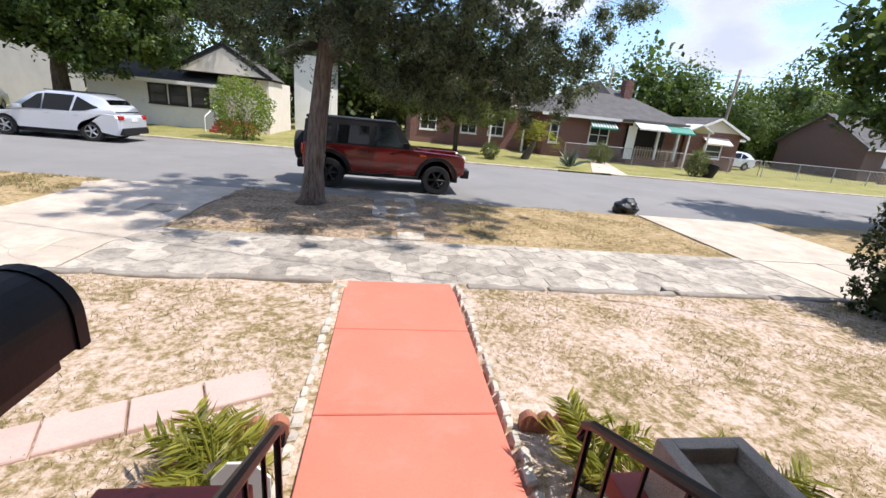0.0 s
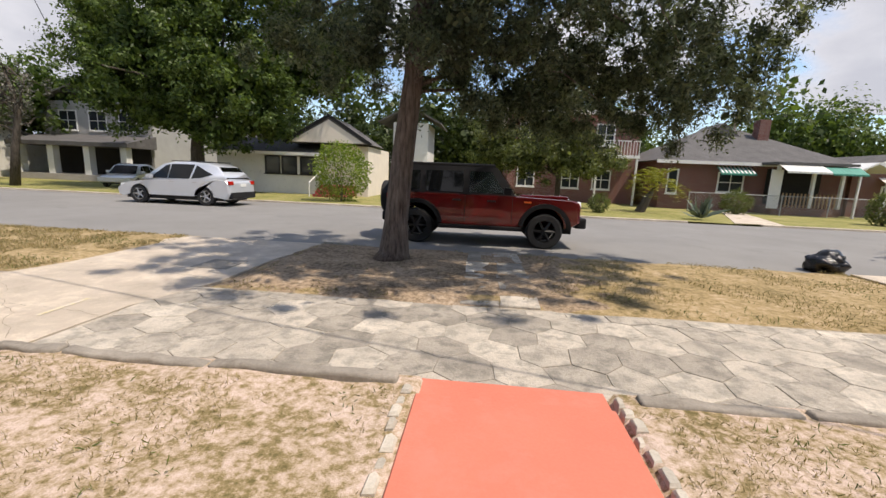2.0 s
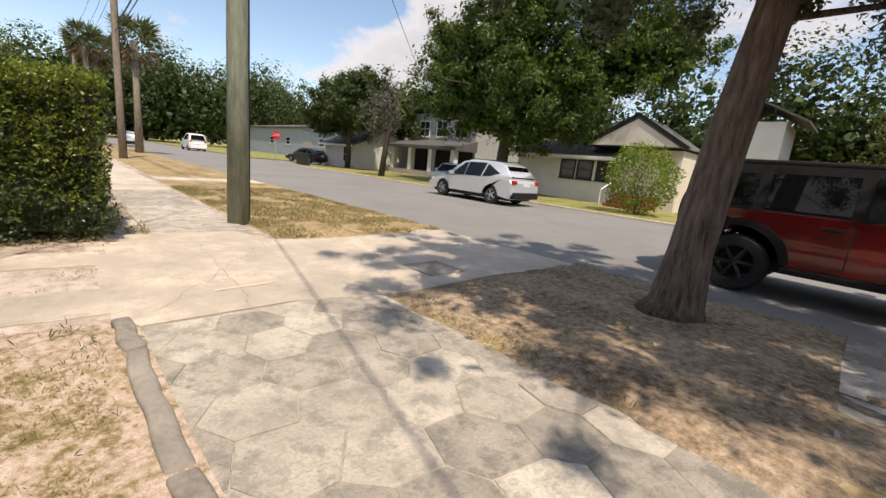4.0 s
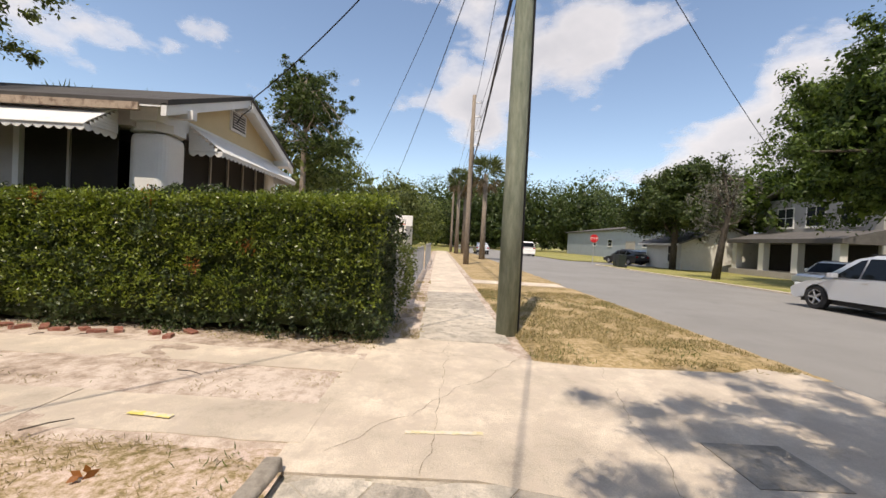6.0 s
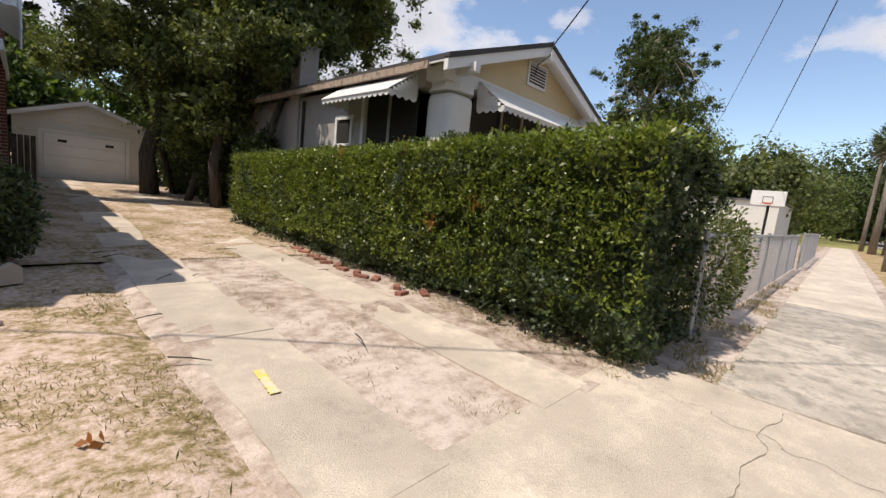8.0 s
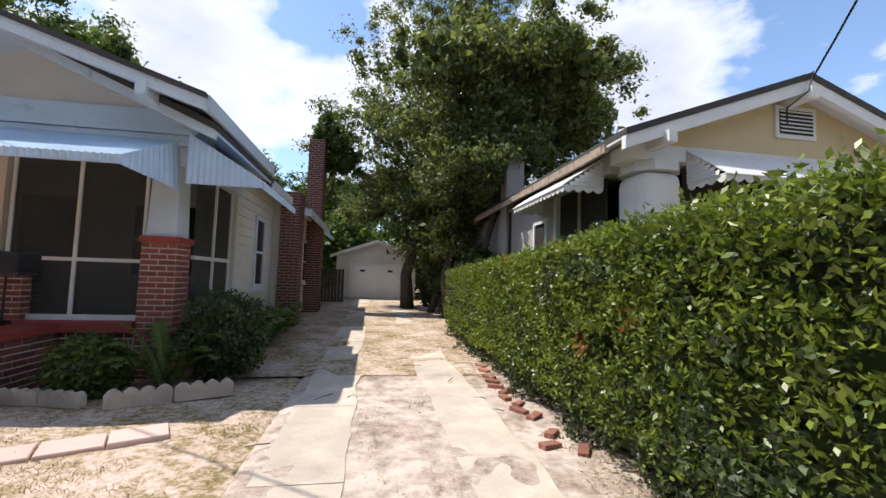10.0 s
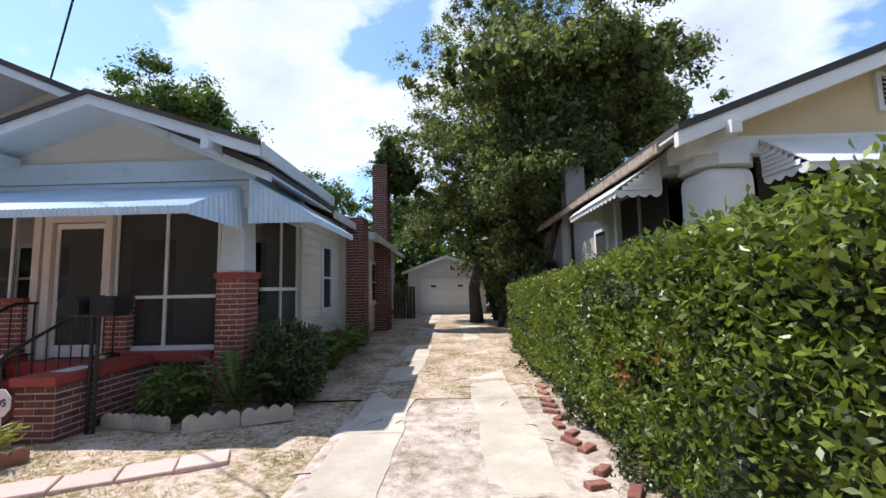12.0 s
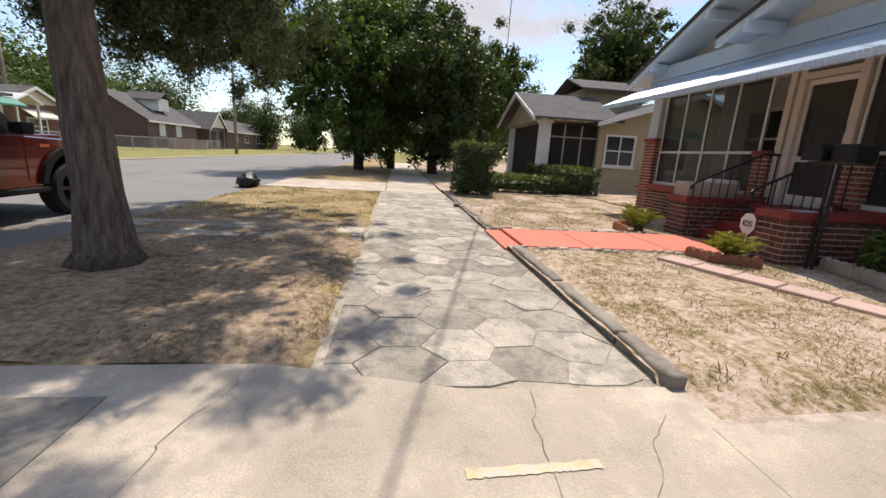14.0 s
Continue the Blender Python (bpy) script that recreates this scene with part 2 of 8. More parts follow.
RUSTLEAF = leaf_mat("rust_leaf", (0.30, 0.09, 0.03), (0.55, 0.22, 0.06), 0.3)
DRYGRASS = leaf_mat("dry_grass_blade", (0.27, 0.21, 0.10), (0.52, 0.42, 0.23), 0.35)
GREENGRASS = leaf_mat("weed_blade", (0.06, 0.09, 0.02), (0.20, 0.24, 0.06), 0.3)
BAG = surf("black_plastic_bag", (0.006, 0.006, 0.007), 0.2, 0.2, 6, 16, 0.6, bdist=0.03)
YELLOWFADED = surf("worn_yellow_paint", (0.66, 0.57, 0.34), 0.9, 0.12, 6, 60, 0.2, dirt=((0.62, 0.55, 0.465), 0.85))
YELLOWPAINT = surf("yellow_spray_paint", (0.74, 0.62, 0.16), 0.85, 0.15, 5, 60, 0.2, dirt=((0.62, 0.55, 0.45), 0.75))
GALV = surf("galvanised_steel", (0.42, 0.43, 0.44), 0.5, 0.1, 3, 60, 0.1, metal=0.5)
GREENSTRIPE = surf("green_awning_stripe", (0.05, 0.26, 0.20), 0.6, 0.1, 3, 40, 0.05)
WAREHOUSE = surf("blue_grey_metal_wall", (0.33, 0.38, 0.44), 0.7, 0.06, 0.6, 10, 0.1)
STOPRED = surf("stop_red", (0.55, 0.02, 0.03), 0.5, 0.05, 2, 30, 0.0)
SIGNBLUE = surf("sign_ink", (0.02, 0.02, 0.09), 0.6, 0.05, 2, 30, 0.0)
BINGREEN = surf("dark_bin_plastic", (0.02, 0.03, 0.03), 0.5, 0.1, 3, 30, 0.1)
TERRACOTTA = surf("terracotta", (0.36, 0.15, 0.09), 0.85, 0.2, 4, 50, 0.3)


# ---- mesh helpers ----
ROOTS = {}


def link_mesh(name, me, material, parent=None, label=""):
    ob = new(name, me)
    if material and not me.materials:
        me.materials.append(material)
    if parent:
        ob.parent = parent
        if parent.name in ROOTS:
            ob.matrix_parent_inverse = Matrix.Translation(-ROOTS[parent.name])
    if label:
        ob["label"] = label
    return ob


def part(name, bm, material, parent=None, label="", smooth=False):
    me = bpy.data.meshes.new(name)
    bmesh.ops.recalc_face_normals(bm, faces=bm.faces)
    bm.to_mesh(me)
    bm.free()
    if smooth:
        me.shade_smooth()
    return link_mesh(name, me, material, parent, label)


def root(name, loc, label, category, group="", kind=""):
    ob = new(name)
    ob.empty_display_size = 0.2
    ob.location = loc
    ROOTS[ob.name] = Vector(loc)
    return tagged(ob, label, category, group, kind)


def box(bm, x0, x1, y0, y1, z0, z1):
    v = [bm.verts.new((x, y, z)) for z in (z0, z1) for x, y in ((x0, y0), (x1, y0), (x1, y1), (x0, y1))]
    for f in ((3, 2, 1, 0), (4, 5, 6, 7), (0, 1, 5, 4), (1, 2, 6, 5), (2, 3, 7, 6), (3, 0, 4, 7)):
        bm.faces.new([v[i] for i in f])
    return bm


def boxes(*specs):
    bm = bmesh.new()
    for s in specs:
        box(bm, *s)
    return bm


def bevelled(bm, w, seg=2):
    bmesh.ops.bevel(bm, geom=list(bm.edges), offset=w, segments=seg, affect="EDGES", profile=0.6)
    return bm


def prism(pts, vec, bm=None):
    """A closed solid: the polygon pts pushed along vec."""
    bm = bm or bmesh.new()
    a = [bm.verts.new(p) for p in pts]
    b = [bm.verts.new(Vector(p) + Vector(vec)) for p in pts]
    bm.faces.new(a)
    bm.faces.new(b[::-1])
    for i in range(len(a)):
        j = (i + 1) % len(a)
        bm.faces.new((a[i], b[i], b[j], a[j]))
    return bm


def tube(bm, pts, radii, n=8):
    """A tapered tube through pts, closed at both ends."""
    rings = []
    pts = [Vector(p) for p in pts]
    for i, p in enumerate(pts):
        d = (pts[min(i + 1, len(pts) - 1)] - pts[max(i - 1, 0)]).normalized()
        u = d.cross(Vector((0, 0, 1)) if abs(d.z) < 0.9 else Vector((1, 0, 0))).normalized()
        w = d.cross(u)
        r = radii[i] if isinstance(radii, (list, tuple)) else radii
        rings.append([bm.verts.new(p + r * (math.cos(2 * math.pi * k / n) * u + math.sin(2 * math.pi * k / n) * w)) for k in range(n)])
    for a, b in zip(rings, rings[1:]):
        for k in range(n):
            bm.faces.new((a[k], a[(k + 1) % n], b[(k + 1) % n], b[k]))
    bm.faces.new(rings[0][::-1])
    bm.faces.new(rings[-1])
    return bm


def bar(p, q, r, n=6):
    return tube(bmesh.new(), [p, q], r, n)


def sheet(fn, nu, nv, off):
    """A thin solid sheet fn(u, v), thickened by the vector off."""
    bm = bmesh.new()
    off = Vector(off)
    top = [[bm.verts.new(fn(i / nu, j / nv)) for j in range(nv + 1)] for i in range(nu + 1)]
    low = [[bm.verts.new(v.co - off) for v in row] for row in top]
    for i in range(nu):
        for j in range(nv):
            bm.faces.new((top[i][j], top[i + 1][j], top[i + 1][j + 1], top[i][j + 1]))
            bm.faces.new((low[i][j], low[i][j + 1], low[i + 1][j + 1], low[i + 1][j]))
    for i in range(nu):
        bm.faces.new((top[i][0], low[i][0], low[i + 1][0], top[i + 1][0]))
        bm.faces.new((top[i][nv], top[i + 1][nv], low[i + 1][nv], low[i][nv]))
    for j in range(nv):
        bm.faces.new((top[0][j], top[0][j + 1], low[0][j + 1], low[0][j]))
        bm.faces.new((top[nu][j], low[nu][j], low[nu][j + 1], top[nu][j + 1]))
    return bm


def np_mesh(name, verts, faces):
    """A mesh from arrays; faces all have the same number of corners."""
    me = bpy.data.meshes.new(name)
    k = faces.shape[1]
    me.vertices.add(len(verts))
    me.vertices.foreach_set("co", verts.astype(np.float32).ravel())
    me.loops.add(faces.size)
    me.loops.foreach_set("vertex_index", faces.astype(np.int32).ravel())
    me.polygons.add(len(faces))
    me.polygons.foreach_set("loop_start", np.arange(0, faces.size, k, dtype=np.int32))
    me.update(calc_edges=True)
    return me


def unit(a):
    return a / np.maximum(np.linalg.norm(a, axis=1, keepdims=True), 1e-9)


def leaf_mesh(name, c, size, rng, wide=0.42, lean=None, keep=0.0):
    """Diamond leaves with a folded midrib at the places c. lean: direction each leaf tends to."""
    n = len(c)
    d = unit(rng.normal(size=(n, 3)))
    if lean is not None:
        d = unit(d * (1 - keep) + lean * keep)
    w = unit(np.cross(d, unit(rng.normal(size=(n, 3)))))
    up = np.cross(d, w)
    s = (size * rng.uniform(0.6, 1.35, n))[:, None]
    v = np.stack([c, c + d * s * 0.5 + w * s * wide * 0.5 + up * s * 0.08, c + d * s, c + d * s * 0.5 - w * s * wide * 0.5 + up * s * 0.08], 1).reshape(-1, 3)
    return np_mesh(name, v, np.arange(4 * n).reshape(n, 4))


def leaf_cloud(c, nrm, size, rng, wide=0.5, bias=0.6):
    """Corners of diamond leaves at c whose faces tend towards nrm; size may vary from leaf to leaf."""
    n = len(c)
    nn = unit(nrm * bias + rng.normal(size=(n, 3)) * (1 - bias) * 0.75)
    d = unit(np.cross(nn, unit(rng.normal(size=(n, 3)))))
    w = np.cross(nn, d)
    s = (size * rng.uniform(0.6, 1.4, n))[:, None]
    return np.stack([c - d * s * 0.5 - nn * s * 0.1, c + w * s * wide * 0.5, c + d * s * 0.5 - nn * s * 0.12, c - w * s * wide * 0.5], 1).reshape(-1, 3)


def quads(name, verts):
    return np_mesh(name, verts, np.arange(len(verts)).reshape(-1, 4))


def ground_z(x, y):
    """The height of the yard: nearly flat, rising gently behind the houses' fronts."""
    return 0.05 + 0.024 * max(0.0, -y - 1.0)


def drive_z(x, y):
    """The height of the driveway, which runs down to the apron."""
    k = min(1.0, max(0.0, (y - 2.6) / 2.2))
    return ground_z(x, y) * (1 - k) + 0.004 * k


def rough_patch(name, x0, x1, y0, y1, step, zf, material, amp=0.015, parent=None):
    nx, ny = max(2, round((x1 - x0) / step)), max(2, round((y1 - y0) / step))
    xs, ys = np.linspace(x0, x1, nx + 1), np.linspace(y0, y1, ny + 1)
    v = []
    for x in xs:
        for y in ys:
            v.append((x, y, zf(x, y) + amp * noise.noise((x * 1.3, y * 1.3, 4.0)) + 0.5 * amp * noise.noise((x * 5, y * 5, 1.0))))
    i, j = np.meshgrid(np.arange(nx), np.arange(ny), indexing="ij")
    a = (i * (ny + 1) + j).ravel()
    f = np.stack([a, a + ny + 1, a + ny + 2, a + 1], 1)
    me = np_mesh(name, np.array(v), f)
    me.shade_smooth()
    return link_mesh(name, me, material, parent)


# ---- ground, road, pavements ----
def build_ground():
    v = np.array([(-1500, -1500, -0.12), (1500, -1500, -0.12), (1500, 1500, -0.12), (-1500, 1500, -0.12)], float)
    tagged(link_mesh("ground", np_mesh("ground", v, np.array([[0, 1, 2, 3]])), FARGRASS), "wide dry green ground reaching the horizon", "ground", kind="structure")
    def lawn_top(x, y):
        if -0.60 < x < 0.74 and y > 1.0:
            return -0.04
        k = min(1.0, max(0.0, (x + 4.4 + 0.07 * noise.noise((0, y * 2, 0))) / 0.42))
        if x < -3.95:
            k = min(k, max(0.0, (4.88 - y) / 0.45))
        return (0.022 + 0.03 * min(1.0, max(0.0, (y - 1) / 3))) * k - 0.035 * (1 - k)
    ob = rough_patch("lawn", -4.46, 7.6, -0.35, 4.86, 0.07, lawn_top, SAND, 0.022)
    tagged(ob, "sandy front lawn with sparse dry grass", "lawn", kind="structure")
    ob = rough_patch("yard", -60, 60, -40, -0.3, 1.2, ground_z, SAND, 0.02)
    tagged(ob, "sandy yard round the houses", "yard", kind="structure")
    ob = rough_patch("yard_west", -60, -6.95, -0.3, 5.0, 0.3, lambda x, y: 0.045 - 0.12 * max(0.0, (x + 7.35) / 0.4) - 0.1 * max(0.0, (y - 4.6) / 0.4), SAND, 0.02)
    tagged(ob, "sandy yard behind the hedge", "yard", kind="structure")
    ob = rough_patch("yard_east", 7.6, 60, -0.3, 4.9, 0.4, lambda x, y: 0.05, SAND, 0.02)
    tagged(ob, "dry yard before the tan house", "yard", kind="structure")
    ob = rough_patch("driveway_bed", -7.3, -4.08, -14.6, 4.9, 0.07, lambda x, y: drive_z(x, y) - 0.006 - 0.09 * max(0.0, (x + 4.26) / 0.18), EARTH, 0.011)
    tagged(ob, "sandy ground between the driveway strips", "driveway", kind="structure")
    bm = boxes((-400, 400, 10.35, 20.4, -0.115, -0.035))
    tagged(part("road", bm, ASPHALT), "grey sunlit asphalt street", "road", kind="structure")
    bm = boxes((20.4 * 0 - 48, -40, 20.4, 90, -0.115, -0.036))
    tagged(part("side_road", bm, ASPHALT), "grey asphalt side street", "road", kind="structure")

    # verges between the pavement and the road
    def verge(name, x0, x1, y0, y1, label, step=0.12):
        def zf(x, y):
            k = min(min(x - x0, x1 - x), min(y - y0, y1 - y) * 1.0)
            return -0.03 + 0.055 * min(1.0, max(0.0, k / 0.35))
        tagged(rough_patch(name, x0, x1, y0, y1, step, zf, VERGE, 0.02), label, "verge", kind="structure")
    verge("verge_middle", -3.72, 6.85, 6.72, 10.5, "worn dry grass verge under the cedar", 0.09)
    # brown needle litter in an uneven patch round the cedar's foot
    def litter_z(x, y):
        a = math.atan2(y - 8.7, x + 1.3)
        far = math.hypot((x + 1.3) / 1.35, y - 8.7) / (1.75 + 0.55 * noise.noise((math.cos(a) * 2, math.sin(a) * 2, 7)) + 0.5 * noise.noise((x * 1.9, y * 1.9, 3)))
        edge = min(min(x + 3.72, 6.85 - x), min(y - 6.72, 10.5 - y))
        return -0.03 + 0.055 * min(1.0, max(0.0, edge / 0.35)) + 0.016 - 0.07 * max(0.0, far - 1.0)
    tagged(rough_patch("needle_litter", -3.66, 1.9, 6.78, 10.44, 0.07, litter_z, LITTER, 0.02), "brown needle litter and bare soil under the cedar", "soil", kind="structure")
    verge("verge_west", -16.2, -6.45, 6.9, 10.6, "dry yellow grass verge round the utility pole")
    verge("verge_far_west", -60, -17.4, 7.0, 10.6, "dry grass verge beyond the side walk", 0.5)
    verge("verge_east", 10.35, 60, 6.7, 10.5, "shaded dry grass verge", 0.5)

    # far side: kerb and grass
    for i, (x0, x1) in enumerate(((-39.5, 8.6), (11.6, 120))):
        bm = boxes((x0, x1, 20.4, 20.58, -0.11, 0.05))
        tagged(part("kerb", bevelled(bm, 0.02), CONCRETE), "low pale concrete kerb along the far road edge", "kerb", kind="structure")
    ob = rough_patch("far_lawn", -39.5, 130, 20.5, 60, 1.0, lambda x, y: 0.03, FARGRASS, 0.03)
    tagged(ob, "yellow-green grass before the houses across the street", "lawn", kind="structure")
    ob = rough_patch("far_lawn_west", -160, -48.2, 20.5, 60, 2.0, lambda x, y: 0.02, FARGRASS, 0.03)
    tagged(ob, "grass beyond the side street", "lawn", kind="structure")
    bm = prism([(10.6, 20.6, 0.02), (12.6, 20.6, 0.02), (15.6, 28.6, 0.02), (14.4, 28.6, 0.02)], (0, 0, 0.03))
    tagged(part("far_walk", bm, CONCRETE), "pale concrete walk to the brick bungalow", "walk", kind="structure")

    # driveway aprons
    def apron(name, pts, label):
        tagged(part(name, prism([(x, y, -0.1) for x, y in pts], (0, 0, 0.1 + 0.004)), CONCRETE), label, "driveway", kind="structure")
    apron("apron_west", [(-7.1, 4.74), (-3.98, 4.74), (-3.98, 6.0), (-3.7, 7.1), (-3.72, 8.7), (-3.4, 10.36), (-7.0, 10.36), (-6.5, 9.4), (-6.45, 7.6), (-6.62, 6.8), (-7.35, 6.55), (-7.4, 5.2)], "worn sandy concrete driveway apron with cracks")
    apron("apron_east", [(6.85, 6.74), (10.4, 6.74), (10.4, 10.36), (6.85, 10.36)], "pale concrete driveway apron")
    apron("apron_far_west", [(-17.4, 7.0), (-16.2, 7.0), (-16.2, 10.36), (-17.4, 10.36)], "pale concrete walk to the street")

    # cracks in the aprons
    rng = random.Random(3)
    bm = bmesh.new()
    for x0, y0, x1, y1 in ((-6.6, 6.8, -4.2, 5.0), (-6.45, 7.7, -3.7, 7.2), (-6.9, 5.1, -6.5, 6.7), (-7.3, 5.9, -4.0, 5.7)):
        n = 46
        p = [(x0 + (x1 - x0) * i / n + 0.10 * noise.noise((i * 0.21, x0, 0)) + rng.uniform(-0.012, 0.012), y0 + (y1 - y0) * i / n + 0.10 * noise.noise((i * 0.21, y0, 5)) + rng.uniform(-0.012, 0.012)) for i in range(n + 1)]
        for a, b in zip(p, p[1:]):
            d = Vector((b[0] - a[0], b[1] - a[1], 0)).normalized()
            s = Vector((-d.y, d.x, 0)) * rng.uniform(0.0008, 0.0024)
            bm.faces.new([bm.verts.new(Vector((*q, 0.0082)) + k * s) for q, k in ((a, 1), (b, 1), (b, -1), (a, -1))])
    tagged(part("crack", bm, JOINT), "dark soil-filled cracks in the concrete apron", "cracks", kind="structure")


build_ground()


# ---- leaves, trees, shrubs ----
def limb_path(p0, p1, rng, n=5, wob=0.12):
    p0, p1 = Vector(p0), Vector(p1)
    ln = (p1 - p0).length
    out = []
    for i in range(n + 1):
        t = i / n
        q = p0.lerp(p1, t) + Vector((0, 0, 1)) * math.sin(t * math.pi) * ln * 0.07
        if 0 < i < n:
            q += Vector((rng.uniform(-1, 1), rng.uniform(-1, 1), rng.uniform(-1, 1))) * ln * wob * 0.5
        out.append(q)
    return out


def clumps_in(blobs, count, rng, shell=0.55):
    """Places spread through the outer part of some ellipsoids (centre, radii)."""
    vol = np.array([b[1][0] * b[1][1] * b[1][2] for b in blobs]) ** 0.75
    out = []
    for (c, r), k in zip(blobs, np.maximum(1, (count * vol / vol.sum()).astype(int))):
        d = unit(rng.normal(size=(k, 3)))
        rad = rng.uniform(shell ** 2, 1.0, (k, 1)) ** 0.5
        lump = 1 + 0.22 * rng.normal(size=(k, 1))
        out.append(np.array(c) + d * rad * np.clip(lump, 0.6, 1.4) * np.array(r))
    return np.concatenate(out)


def tree(label, base, trunk, blobs, leaf, bark, clumps=90, per=160, size=0.16, spread=0.55, limbs=10, seed=1, group="", droop=0.0, name="tree", flat=0.75, wide=0.5, bias=0.6, core=1.0, limb=0.42, low=0.45):
    """trunk: list of (x, y, z, radius) from the foot upwards. The crown is made of leafy clumps round dark inner foliage."""
    rng, pr = np.random.default_rng(seed), random.Random(seed)
    r = root(name, base, label, "tree", group)
    bm = bmesh.new()
    tube(bm, [t[:3] for t in trunk], [t[3] for t in trunk], 14)
    cl = clumps_in(blobs, clumps, rng)
    for i in pr.sample(range(len(cl)), min(limbs, len(cl))):
        f = pr.uniform(low, 1.0)
        k = f * (len(trunk) - 1)
        a, b = Vector(trunk[int(k)][:3]), Vector(trunk[min(int(k) + 1, len(trunk) - 1)][:3])
        p = a.lerp(b, k - int(k))
        rr = max(0.015, trunk[int(k)][3] * limb)
        path = limb_path(p, cl[i], pr)
        tube(bm, path, [rr * (1 - 0.85 * j / (len(path) - 1)) for j in range(len(path))], 6)
    for v in bm.verts:
        v.co += 0.12 * 0.25 * Vector((noise.noise(v.co * 4), noise.noise(v.co * 4 + Vector((9, 0, 0))), 0))
    part("trunk", bm, bark, r, smooth=True)
    k = len(cl)
    rad = (spread * 1.45 * rng.uniform(0.55, 1.35, k))[:, None]
    c, rep = np.repeat(cl, per, axis=0), np.repeat(np.arange(k), per)
    d = unit(rng.normal(size=c.shape))
    p = c + d * rad[rep] * np.abs(rng.normal(0.6, 0.34, (len(c), 1))) * np.array((1, 1, flat))
    p[:, 2] -= droop * np.abs(rng.normal(size=len(c)))
    v = [leaf_cloud(p, d + np.array((0, 0, 0.3)), size, rng, wide, bias)]
    if core:
        q = clumps_in([(b[0], tuple(0.66 * x for x in b[1])) for b in blobs], int(clumps * 26 * core), rng, 0.1)
        v.append(leaf_cloud(q, unit(rng.normal(size=q.shape)), size * 1.9, rng, 0.7, 0.3))
    link_mesh("crown", quads("crown", np.concatenate(v)), leaf, r)
    return r


def shrub(label, centre, radii, leaf, n, size, seed, name="shrub", category="shrub", group="", stems=5, wide=0.5, flat_top=False):
    rng, pr = np.random.default_rng(seed), random.Random(seed)
    r = root(name, (centre[0], centre[1], 0.03), label, category, group)
    d = unit(rng.normal(size=(n, 3)))
    rad = rng.uniform(0.25, 1.0, (n, 1)) ** 0.4
    lump = np.array([noise.noise((v[0] * 2.6 + seed, v[1] * 2.6, v[2] * 2.6)) for v in d])[:, None]
    c = np.array(centre) + d * rad * np.array(radii) * (1 + 0.3 * lump)
    c[:, 2] = np.maximum(c[:, 2], 0.05)
    for _ in range(stems):
        q = Vector(centre) + Vector((pr.uniform(-0.6, 0.6) * radii[0], pr.uniform(-0.6, 0.6) * radii[1], pr.uniform(0, 0.5) * radii[2]))
        part("stem", tube(bmesh.new(), limb_path((centre[0] + pr.uniform(-0.1, 0.1), centre[1] + pr.uniform(-0.1, 0.1), 0.02), q, pr, 4), [0.03, 0.025, 0.02, 0.015, 0.008], 5), DBARK, r)
    link_mesh("foliage", leaf_mesh("foliage", c, size, rng, wide, d, 0.45), leaf, r)
    return r


